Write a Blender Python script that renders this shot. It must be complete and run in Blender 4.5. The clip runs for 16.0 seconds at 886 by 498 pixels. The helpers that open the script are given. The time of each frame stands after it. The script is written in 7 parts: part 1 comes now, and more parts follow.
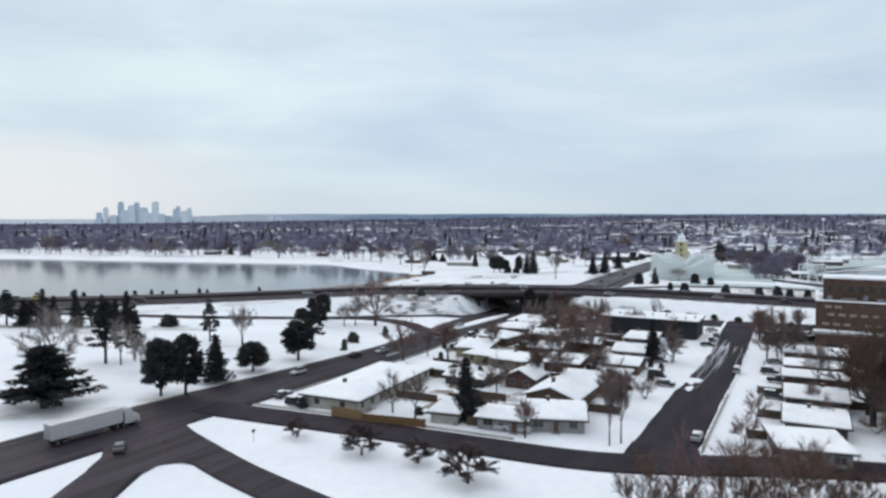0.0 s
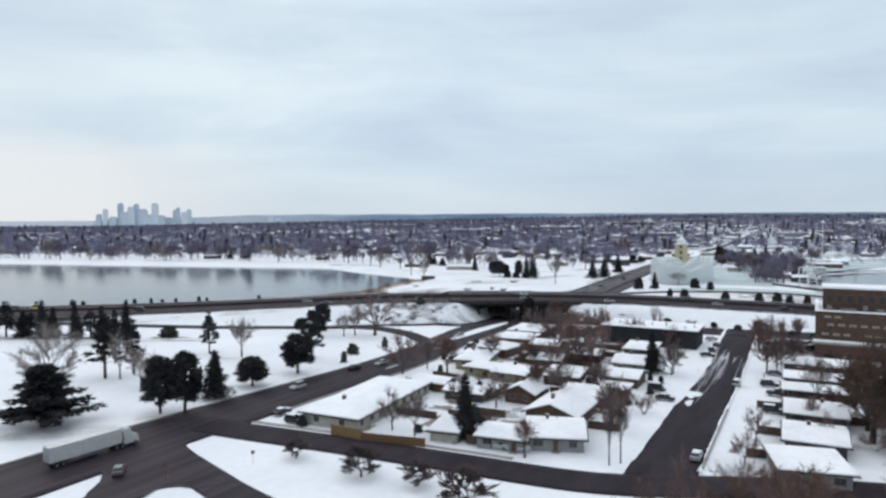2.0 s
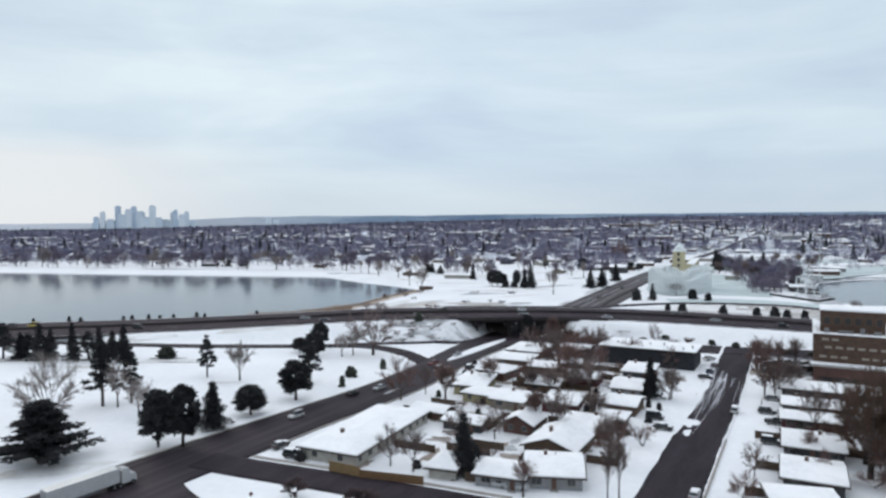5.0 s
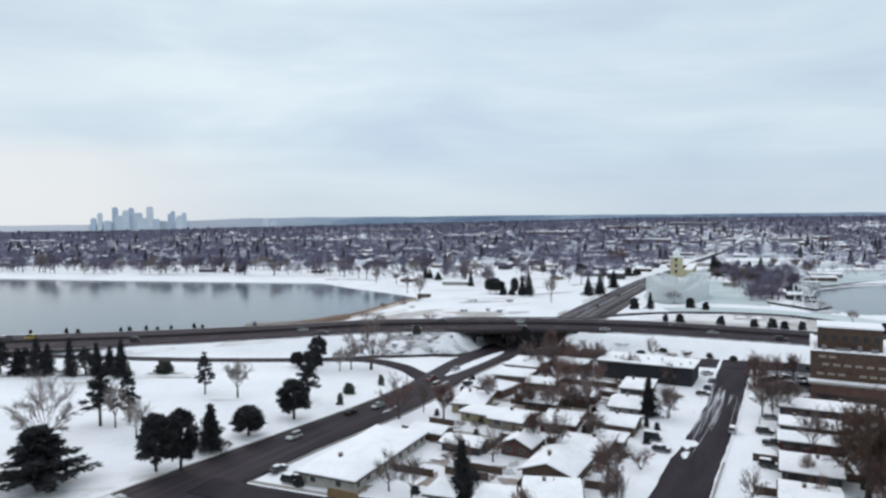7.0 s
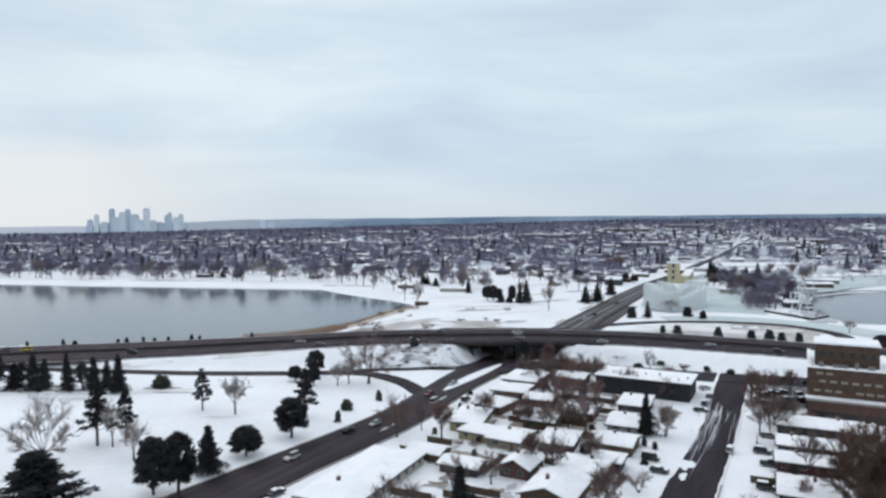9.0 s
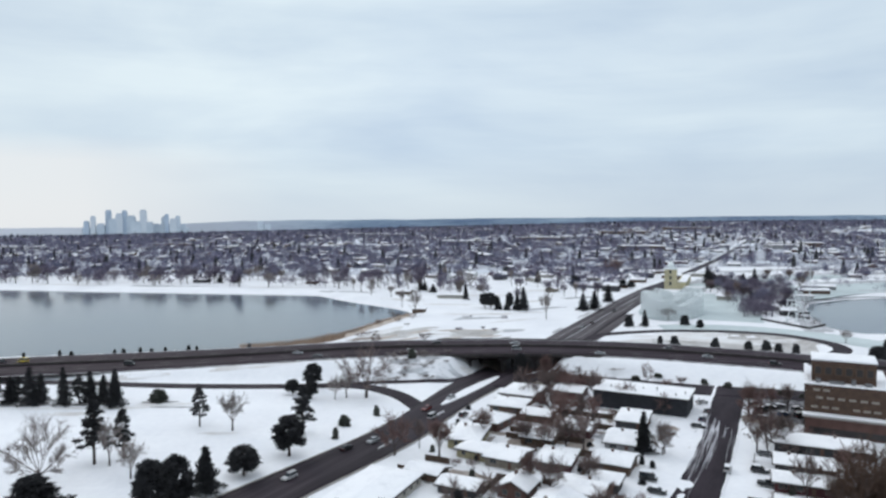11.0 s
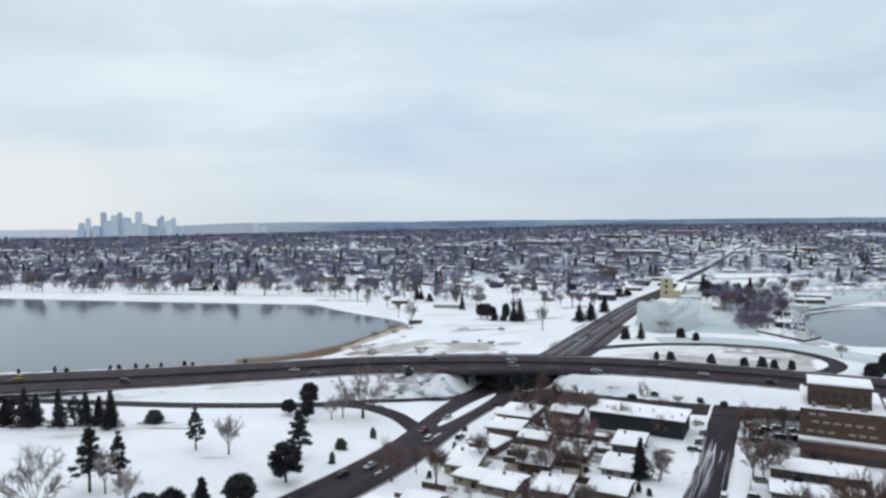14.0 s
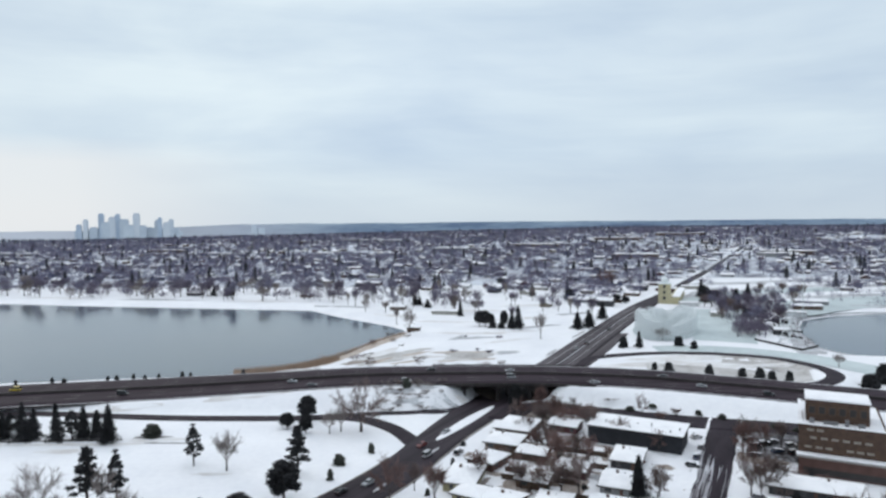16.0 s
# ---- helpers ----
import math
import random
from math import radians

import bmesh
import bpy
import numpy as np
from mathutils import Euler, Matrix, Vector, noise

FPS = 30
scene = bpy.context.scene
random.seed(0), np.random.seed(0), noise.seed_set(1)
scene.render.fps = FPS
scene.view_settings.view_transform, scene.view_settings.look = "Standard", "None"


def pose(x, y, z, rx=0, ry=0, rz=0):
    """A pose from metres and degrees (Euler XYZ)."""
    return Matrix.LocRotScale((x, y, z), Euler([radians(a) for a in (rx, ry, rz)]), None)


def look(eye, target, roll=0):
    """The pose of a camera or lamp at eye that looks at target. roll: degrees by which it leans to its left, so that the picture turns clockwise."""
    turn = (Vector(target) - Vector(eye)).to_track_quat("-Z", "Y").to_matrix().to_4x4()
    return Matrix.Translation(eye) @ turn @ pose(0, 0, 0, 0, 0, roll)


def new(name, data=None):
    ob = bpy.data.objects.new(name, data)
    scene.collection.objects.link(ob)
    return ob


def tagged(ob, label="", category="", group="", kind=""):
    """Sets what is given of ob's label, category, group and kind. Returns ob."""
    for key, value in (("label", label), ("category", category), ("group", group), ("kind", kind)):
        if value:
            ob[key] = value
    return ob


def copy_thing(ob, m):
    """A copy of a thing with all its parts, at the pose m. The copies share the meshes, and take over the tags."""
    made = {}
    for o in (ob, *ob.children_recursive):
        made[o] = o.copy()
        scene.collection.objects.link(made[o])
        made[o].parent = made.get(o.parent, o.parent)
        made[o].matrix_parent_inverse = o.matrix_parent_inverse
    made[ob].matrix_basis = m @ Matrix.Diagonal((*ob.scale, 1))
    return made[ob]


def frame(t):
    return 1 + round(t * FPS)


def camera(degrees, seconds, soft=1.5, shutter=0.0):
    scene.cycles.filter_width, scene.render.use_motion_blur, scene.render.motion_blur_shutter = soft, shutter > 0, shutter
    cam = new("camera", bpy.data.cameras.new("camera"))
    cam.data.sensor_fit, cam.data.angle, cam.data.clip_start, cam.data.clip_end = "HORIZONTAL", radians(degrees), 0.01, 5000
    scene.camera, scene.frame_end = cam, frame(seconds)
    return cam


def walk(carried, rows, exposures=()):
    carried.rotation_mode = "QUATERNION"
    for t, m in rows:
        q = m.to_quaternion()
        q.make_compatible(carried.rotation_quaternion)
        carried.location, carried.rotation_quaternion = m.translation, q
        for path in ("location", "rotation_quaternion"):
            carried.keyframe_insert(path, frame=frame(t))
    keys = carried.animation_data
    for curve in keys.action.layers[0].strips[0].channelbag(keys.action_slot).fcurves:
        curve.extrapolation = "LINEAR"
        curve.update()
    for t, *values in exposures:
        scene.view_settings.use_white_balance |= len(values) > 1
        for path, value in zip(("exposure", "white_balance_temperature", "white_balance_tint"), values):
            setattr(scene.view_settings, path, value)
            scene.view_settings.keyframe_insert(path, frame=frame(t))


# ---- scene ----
PLAN = 4 / 3                                   # metres to one unit of the plan in which the place is laid out below
cam = camera(67.0, 16.0, soft=2.6)
PATH = [
    (0.0, pose(0.000, 0.000, 41.333, 87.268, 0.008, 0.000)),
    (0.5, pose(0.084, 0.080, 42.121, 87.255, 0.083, 0.006)),
    (1.0, pose(0.157, 0.159, 43.055, 87.245, 0.152, 0.005)),
    (1.5, pose(0.220, 0.236, 44.049, 87.237, 0.214, -0.002)),
    (2.0, pose(0.272, 0.311, 45.115, 87.231, 0.269, -0.015)),
    (2.5, pose(0.315, 0.384, 46.207, 87.227, 0.318, -0.034)),
    (3.0, pose(0.349, 0.456, 47.345, 87.225, 0.361, -0.058)),
    (3.5, pose(0.375, 0.527, 48.589, 87.225, 0.399, -0.086)),
    (4.0, pose(0.392, 0.596, 49.868, 87.227, 0.431, -0.120)),
    (6.5, pose(0.385, 0.925, 56.523, 87.257, 0.527, -0.341)),
    (7.0, pose(0.369, 0.989, 57.828, 87.267, 0.535, -0.393)),
    (7.5, pose(0.349, 1.052, 59.069, 87.278, 0.541, -0.448)),
    (8.0, pose(0.327, 1.115, 60.360, 87.290, 0.544, -0.505)),
    (8.5, pose(0.301, 1.177, 61.572, 87.303, 0.544, -0.563)),
    (9.0, pose(0.273, 1.239, 62.971, 87.316, 0.543, -0.622)),
    (11.5, pose(0.128, 1.551, 69.068, 87.391, 0.521, -0.919)),
    (12.0, pose(0.101, 1.613, 70.287, 87.407, 0.515, -0.977)),
    (12.5, pose(0.077, 1.677, 71.504, 87.423, 0.510, -1.033)),
    (13.0, pose(0.055, 1.741, 72.700, 87.438, 0.506, -1.088)),
    (13.5, pose(0.037, 1.807, 73.899, 87.454, 0.503, -1.140)),
    (14.0, pose(0.023, 1.872, 75.103, 87.470, 0.502, -1.190)),
    (14.5, pose(0.013, 1.939, 76.283, 87.485, 0.502, -1.237)),
    (15.0, pose(0.008, 2.007, 77.521, 87.499, 0.504, -1.280)),
    (15.5, pose(0.009, 2.076, 78.725, 87.513, 0.509, -1.321)),
    (16.0, pose(0.017, 2.147, 79.977, 87.527, 0.517, -1.357)),
]
walk(cam, PATH)

# ---- sky and light: a closed winter overcast ----
world = bpy.data.worlds.new("overcast_sky")
scene.world = world
world.use_nodes = True
wn, wl = world.node_tree.nodes, world.node_tree.links
wn.clear()


def wnode(kind, **values):
    n = wn.new(kind)
    for k, v in values.items():
        n.inputs[k].default_value = v
    return n


w_out = wnode("ShaderNodeOutputWorld")
w_bg = wnode("ShaderNodeBackground", Strength=1.0)
w_sky = wnode("ShaderNodeTexSky")
w_sky.sky_type, w_sky.sun_disc = "NISHITA", False
w_sky.sun_elevation, w_sky.sun_rotation = radians(28), radians(-40)
w_dim = wn.new("ShaderNodeVectorMath")
w_dim.operation = "SCALE"
w_dim.inputs["Scale"].default_value = 0.08
w_co = wnode("ShaderNodeTexCoord")
w_map = wnode("ShaderNodeMapping")
w_map.inputs["Scale"].default_value = (2.0, 2.0, 7.5)
w_map.inputs["Location"].default_value = (1.35, 0.6, 0.5)
w_noise = wnode("ShaderNodeTexNoise", Scale=0.9, Detail=6.0, Roughness=0.5, Distortion=0.45)
w_ramp = wnode("ShaderNodeValToRGB")
w_ramp.color_ramp.elements[0].position, w_ramp.color_ramp.elements[0].color = 0.30, (0.508, 0.632, 0.785, 1)
w_ramp.color_ramp.elements[1].position, w_ramp.color_ramp.elements[1].color = 0.60, (0.695, 0.815, 0.905, 1)
w_sep = wnode("ShaderNodeSeparateXYZ")
w_low = wnode("ShaderNodeMapRange")          # a paler strip close to the horizon
for k, v in (("From Min", 0.0), ("From Max", 0.10), ("To Min", 0.75), ("To Max", 0.0)):
    w_low.inputs[k].default_value = v
w_lowmix = wnode("ShaderNodeMix")
w_lowmix.data_type = "RGBA"
w_lowmix.inputs["B"].default_value = (0.61, 0.70, 0.785, 1)
w_west = wnode("ShaderNodeMapRange")         # brighter break of cloud low on one side
for k, v in (("From Min", -0.22), ("From Max", -0.46), ("To Min", 0.0), ("To Max", 1.0)):
    w_west.inputs[k].default_value = v
w_westz = wnode("ShaderNodeMapRange")
for k, v in (("From Min", 0.08), ("From Max", 0.115), ("To Min", 1.0), ("To Max", 0.0)):
    w_westz.inputs[k].default_value = v
w_mul = wnode("ShaderNodeMath")
w_mul.operation = "MULTIPLY"
w_westmix = wnode("ShaderNodeMix")
w_westmix.data_type = "RGBA"
w_westmix.inputs["B"].default_value = (0.76, 0.81, 0.855, 1)
w_mix = wnode("ShaderNodeMix")
w_mix.data_type = "RGBA"
w_mix.inputs["Factor"].default_value = 0.96
L = wl.new
L(w_co.outputs["Generated"], w_map.inputs["Vector"])
L(w_map.outputs["Vector"], w_noise.inputs["Vector"])
L(w_noise.outputs["Fac"], w_ramp.inputs["Fac"])
L(w_co.outputs["Generated"], w_sep.inputs["Vector"])
L(w_sep.outputs["Z"], w_low.inputs["Value"])
L(w_low.outputs["Result"], w_lowmix.inputs["Factor"])
w_smap = wnode("ShaderNodeMapping")
w_smap.inputs["Scale"].default_value, w_smap.inputs["Location"].default_value = (1.3, 1.3, 13.0), (4.1, 0.2, 1.7)
w_streak = wnode("ShaderNodeTexNoise", Scale=1.0, Detail=5.0, Roughness=0.55, Distortion=0.3)
w_sramp = wnode("ShaderNodeValToRGB")
w_sramp.color_ramp.elements[0].position, w_sramp.color_ramp.elements[0].color = 0.34, (0.945, 0.955, 0.968, 1)
w_sramp.color_ramp.elements[1].position, w_sramp.color_ramp.elements[1].color = 0.62, (1.10, 1.08, 1.045, 1)
w_bow = wnode("ShaderNodeValToRGB")          # the cloud is thinner straight ahead
w_bow.color_ramp.elements[0].position, w_bow.color_ramp.elements[0].color = 0.24, (0.93, 0.94, 0.95, 1)
w_bow.color_ramp.elements[1].position, w_bow.color_ramp.elements[1].color = 0.76, (0.93, 0.94, 0.96, 1)
w_mid = w_bow.color_ramp.elements.new(0.49)
w_mid.color = (1.09, 1.075, 1.055, 1)
w_half = wn.new("ShaderNodeMath")
w_half.operation = "MULTIPLY_ADD"
w_half.inputs[1].default_value, w_half.inputs[2].default_value = 0.5, 0.5
w_tint, w_tint_two = wn.new("ShaderNodeMix"), wn.new("ShaderNodeMix")
for n in (w_tint, w_tint_two):
    n.data_type, n.blend_type = "RGBA", "MULTIPLY"
    n.inputs["Factor"].default_value = 1.0
L(w_co.outputs["Generated"], w_smap.inputs["Vector"])
L(w_smap.outputs["Vector"], w_streak.inputs["Vector"])
L(w_streak.outputs["Fac"], w_sramp.inputs["Fac"])
L(w_sep.outputs["X"], w_half.inputs[0])
L(w_half.outputs["Value"], w_bow.inputs["Fac"])
L(w_ramp.outputs["Color"], w_tint.inputs["A"])
L(w_sramp.outputs["Color"], w_tint.inputs["B"])
L(w_tint.outputs["Result"], w_tint_two.inputs["A"])
L(w_bow.outputs["Color"], w_tint_two.inputs["B"])
L(w_tint_two.outputs["Result"], w_lowmix.inputs["A"])
L(w_sep.outputs["X"], w_west.inputs["Value"])
L(w_sep.outputs["Z"], w_westz.inputs["Value"])
L(w_west.outputs["Result"], w_mul.inputs[0])
L(w_westz.outputs["Result"], w_mul.inputs[1])
L(w_mul.outputs["Value"], w_westmix.inputs["Factor"])
L(w_lowmix.outputs["Result"], w_westmix.inputs["A"])
L(w_sky.outputs["Color"], w_dim.inputs[0])
L(w_dim.outputs["Vector"], w_mix.inputs["A"])
L(w_westmix.outputs["Result"], w_mix.inputs["B"])
w_high = wnode("ShaderNodeMapRange")         # an overcast sky is brightest overhead
for k, v in (("From Min", 0.34), ("From Max", 1.0), ("To Min", 0.0), ("To Max", 1.0)):
    w_high.inputs[k].default_value = v
w_up = wn.new("ShaderNodeMix")
w_up.data_type, w_up.blend_type = "RGBA", "MULTIPLY"
w_up.inputs["B"].default_value = (1.74, 1.58, 1.48, 1)
L(w_sep.outputs["Z"], w_high.inputs["Value"])
L(w_mix.outputs["Result"], w_up.inputs["A"])
L(w_high.outputs["Result"], w_up.inputs["Factor"])
L(w_up.outputs["Result"], w_bg.inputs["Color"])
L(w_bg.outputs["Background"], w_out.inputs["Surface"])

sun_data = bpy.data.lights.new("sun", "SUN")
sun_data.energy, sun_data.angle, sun_data.color = 0.6, radians(25), (1.0, 0.96, 0.9)
sun = new("sun", sun_data)
sun.matrix_world = look((-200, 240, 160), (0, 0, 0))
scene.view_settings.exposure = 0.0


# ---- materials ----
def mat(name, a, b=None, scale=1.0, rough=0.8, bump=0.0, fine=8.0, metal=0.0, contrast=(0.35, 0.65), spread=0.0, local=False, stretch=(1, 1, 1), along=None):
    """Two colours mixed by coarse and fine noise at real size, with relief; spread: change from object to object."""
    m = bpy.data.materials.new(name)
    m.use_nodes = True
    n, l = m.node_tree.nodes, m.node_tree.links
    bsdf = n["Principled BSDF"]
    bsdf.inputs["Roughness"].default_value, bsdf.inputs["Metallic"].default_value = rough, metal
    bsdf.inputs["Specular IOR Level"].default_value = 0.5 if rough < 0.5 else 0.2
    b = b or tuple(c * 0.75 for c in a)
    if local:
        co = n.new("ShaderNodeTexCoord").outputs["Object"]
    else:
        co = n.new("ShaderNodeNewGeometry").outputs["Position"]
    mp = n.new("ShaderNodeMapping")
    mp.inputs["Scale"].default_value = stretch
    if along:                                      # drawn out along a way: degrees about z, times as long
        mp.vector_type = "TEXTURE"
        mp.inputs["Rotation"].default_value, mp.inputs["Scale"].default_value = (0, 0, radians(along[0])), (1, along[1], 1)
    l.new(co, mp.inputs["Vector"])
    big, small = n.new("ShaderNodeTexNoise"), n.new("ShaderNodeTexNoise")
    scale = scale if local else scale / PLAN
    big.inputs["Scale"].default_value, big.inputs["Detail"].default_value = scale, 3.0
    small.inputs["Scale"].default_value, small.inputs["Detail"].default_value = scale * fine, 2.0
    for t in (big, small):
        l.new(mp.outputs["Vector"], t.inputs["Vector"])
    add = n.new("ShaderNodeMix")
    add.inputs["Factor"].default_value = 0.35
    l.new(big.outputs["Fac"], add.inputs["A"])
    l.new(small.outputs["Fac"], add.inputs["B"])
    ramp = n.new("ShaderNodeValToRGB")
    e = ramp.color_ramp.elements
    e[0].position, e[1].position = contrast
    e[0].color, e[1].color = (*a, 1), (*b, 1)
    l.new(add.outputs["Result"], ramp.inputs["Fac"])
    out = ramp.outputs["Color"]
    if spread:
        info = n.new("ShaderNodeObjectInfo")
        rng = n.new("ShaderNodeMapRange")
        rng.inputs["To Min"].default_value, rng.inputs["To Max"].default_value = 1 - spread, 1 + spread
        l.new(info.outputs["Random"], rng.inputs["Value"])
        hsv = n.new("ShaderNodeHueSaturation")
        l.new(rng.outputs["Result"], hsv.inputs["Value"])
        l.new(out, hsv.inputs["Color"])
        out = hsv.outputs["Color"]
    l.new(out, bsdf.inputs["Base Color"])
    if bump:
        bp = n.new("ShaderNodeBump")
        bp.inputs["Strength"].default_value = bump
        bp.inputs["Distance"].default_value = 0.1
        l.new(small.outputs["Fac"], bp.inputs["Height"])
        l.new(bp.outputs["Normal"], bsdf.inputs["Normal"])
    return m


SNOW = mat("snow", (0.87, 0.868, 0.896), (0.735, 0.738, 0.78), 0.045, 0.9, 0.25, 14, contrast=(0.35, 0.75))
ROOF_SNOW = mat("roof_snow", (0.88, 0.875, 0.90), (0.70, 0.70, 0.738), 0.25, 0.9, 0.25, 6, contrast=(0.45, 0.8))
SLUSH = mat("slush", (0.62, 0.63, 0.66), (0.22, 0.20, 0.21), 0.5, 0.7, 0.4, 6)
STREET_SLUSH = mat("street_slush", (0.54, 0.54, 0.58), (0.20, 0.185, 0.20), 0.30, 0.75, 0.3, 4, along=(-28.5, 7), contrast=(0.38, 0.66))
# grey of slush plus a sky sheen painted into the far asphalt
SHEEN_ASPHALT = mat("sheen_asphalt", (0.048, 0.039, 0.044), (0.125, 0.110, 0.120), 0.25, 0.85, 0.2, 5, along=(-29.7, 20), contrast=(0.36, 0.66))
ASPHALT = mat("wet_asphalt", (0.0132, 0.0086, 0.0130), (0.049, 0.0365, 0.0465), 0.42, 0.72, 0.2, 5, along=(-29.7, 34), contrast=(0.38, 0.66))
HIGHWAY = mat("highway_asphalt", (0.0180, 0.0110, 0.0160), (0.045, 0.0310, 0.0410), 0.35, 0.85, 0.15, 5, along=(-84, 40), contrast=(0.38, 0.66))
STREET = mat("street_asphalt", (0.0175, 0.0126, 0.0178), (0.036, 0.0264, 0.0345), 0.35, 0.85, 0.2, 6, along=(-28.5, 5))
LOT = mat("slushy_lot", (0.040, 0.034, 0.038), (0.34, 0.34, 0.36), 0.22, 0.8, 0.3, 5, along=(-28, 2), contrast=(0.46, 0.66))
PAINT = mat("lane_paint", (0.26, 0.25, 0.24), (0.11, 0.10, 0.10), 0.8, 0.7)
CONCRETE = mat("concrete", (0.36, 0.34, 0.32), (0.24, 0.22, 0.21), 0.3, 0.85, 0.2, 10)
DARK_CONCRETE = mat("stained_concrete", (0.060, 0.052, 0.052), (0.036, 0.031, 0.032), 0.4, 0.9, 0.2)
DRY_GRASS = mat("dry_grass", (0.20, 0.155, 0.13), (0.42, 0.38, 0.36), 0.25, 0.95, 0.4)
TRODDEN = mat("trodden_snow", (0.30, 0.29, 0.31), (0.62, 0.64, 0.67), 0.16, 0.9, 0.3)
FIELD = mat("thin_snow_over_turf", (0.34, 0.315, 0.305), (0.60, 0.59, 0.59), 0.07, 0.95, 0.3, 9)
TAN_GRASS = mat("tan_grass", (0.36, 0.285, 0.235), (0.60, 0.54, 0.50), 0.3, 0.95, 0.4)
MUDDY = mat("muddy_snow", (0.16, 0.12, 0.105), (0.46, 0.43, 0.42), 0.3, 0.95, 0.3)
TOWN_SNOW = mat("town_snow", (0.185, 0.185, 0.222), (0.66, 0.69, 0.755), 0.035, 0.9, 0.3, 5, along=(-27, 3), contrast=(0.36, 0.60))
THIN_SNOW = mat("thin_snow", (0.60, 0.57, 0.56), (0.78, 0.78, 0.80), 0.12, 0.9, 0.3)
MEDIAN = mat("pinkish_concrete", (0.24, 0.195, 0.195), (0.13, 0.105, 0.108), 0.2, 0.85, along=(-84, 20))
SPRUCE_SHADE = mat("shaded_bare_ground", (0.10, 0.085, 0.08), (0.36, 0.35, 0.36), 0.5, 0.95, 0.3)
SHADED_DIRT = mat("bare_dirt", (0.085, 0.066, 0.056), (0.045, 0.036, 0.032), 0.3, 0.95, 0.4)
REED = mat("reed", (0.46, 0.345, 0.265), (0.32, 0.24, 0.185), 0.4, 0.95, 0.3)
BARK = mat("bark", (0.085, 0.068, 0.062), (0.055, 0.045, 0.043), 1.2, 0.95, 0.5)
LIMB = mat("limb", (0.105, 0.086, 0.082), (0.070, 0.058, 0.056), 0.8, 0.95, spread=0.2)
TWIG = mat("twig", (0.200, 0.152, 0.144), (0.138, 0.105, 0.100), 0.3, 0.95, spread=0.2)
TWIG_RED = mat("red_twig", (0.205, 0.130, 0.120), (0.140, 0.090, 0.084), 0.4, 0.95, spread=0.2)
TWIG_DARK = mat("dark_twig", (0.110, 0.080, 0.080), (0.072, 0.054, 0.055), 0.5, 0.95, spread=0.2)
TWIG_BROWN = mat("brown_leaf_twig", (0.125, 0.080, 0.062), (0.086, 0.056, 0.045), 0.5, 0.95, spread=0.15)
TWIG_PALE = mat("pale_twig", (0.27, 0.235, 0.225), (0.19, 0.165, 0.16), 0.3, 0.95, spread=0.15)
# the blue of distance haze is mixed into these three twig colours
TWIG_HAZED_LILAC = mat("hazed_lilac_twig", (0.222, 0.214, 0.300), (0.156, 0.150, 0.212), 0.1, 0.95)
TWIG_HAZED_MAUVE = mat("hazed_mauve_twig", (0.178, 0.152, 0.205), (0.120, 0.104, 0.142), 0.1, 0.95)
TWIG_HAZED_SLATE = mat("hazed_slate_twig", (0.130, 0.138, 0.220), (0.088, 0.094, 0.155), 0.1, 0.95)
NEEDLE = mat("pine_needle", (0.025, 0.025, 0.029), (0.046, 0.046, 0.048), 0.7, 0.85, spread=0.25)
NEEDLE_GREY = mat("juniper_needle", (0.050, 0.055, 0.048), (0.085, 0.088, 0.075), 0.8, 0.9, spread=0.2)


def water(name, tint):
    m = bpy.data.materials.new(name)
    m.use_nodes = True
    n, l = m.node_tree.nodes, m.node_tree.links
    b = n["Principled BSDF"]
    b.inputs["Roughness"].default_value, b.inputs["IOR"].default_value = 0.12, 1.45
    b.inputs["Specular IOR Level"].default_value = 0.5
    geo = n.new("ShaderNodeNewGeometry")
    t, big = n.new("ShaderNodeTexNoise"), n.new("ShaderNodeTexNoise")
    t.inputs["Scale"].default_value, t.inputs["Detail"].default_value = 0.35, 3
    big.inputs["Scale"].default_value = 0.012
    for k in (t, big):
        l.new(geo.outputs["Position"], k.inputs["Vector"])
    ramp = n.new("ShaderNodeValToRGB")
    ramp.color_ramp.elements[0].color = (*tint, 1)
    ramp.color_ramp.elements[1].color = (*[c * 1.35 for c in tint], 1)
    l.new(big.outputs["Fac"], ramp.inputs["Fac"])
    l.new(ramp.outputs["Color"], b.inputs["Base Color"])
    bp = n.new("ShaderNodeBump")
    bp.inputs["Strength"].default_value, bp.inputs["Distance"].default_value = 0.035, 0.1
    l.new(t.outputs["Fac"], bp.inputs["Height"])
    l.new(bp.outputs["Normal"], b.inputs["Normal"])
    return m


WATER = water("lake_water", (0.050, 0.072, 0.100))
GLASS = mat("window_glass", (0.035, 0.04, 0.045), (0.06, 0.065, 0.07), 0.8, 0.08)
# facade colours of the far towers already hold the distance haze
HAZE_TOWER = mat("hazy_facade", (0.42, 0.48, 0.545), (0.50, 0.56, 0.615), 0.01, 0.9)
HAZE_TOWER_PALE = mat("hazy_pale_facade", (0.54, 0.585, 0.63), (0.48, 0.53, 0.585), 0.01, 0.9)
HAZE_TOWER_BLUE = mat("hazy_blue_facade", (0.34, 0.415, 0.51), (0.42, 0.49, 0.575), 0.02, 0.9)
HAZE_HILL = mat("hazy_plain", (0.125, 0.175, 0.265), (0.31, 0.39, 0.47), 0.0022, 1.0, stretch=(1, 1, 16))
hill_n, hill_l = HAZE_HILL.node_tree.nodes, HAZE_HILL.node_tree.links      # haze is painted into the plain's colour, paling towards one end
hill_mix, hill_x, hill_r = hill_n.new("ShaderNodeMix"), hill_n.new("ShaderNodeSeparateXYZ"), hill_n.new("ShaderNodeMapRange")
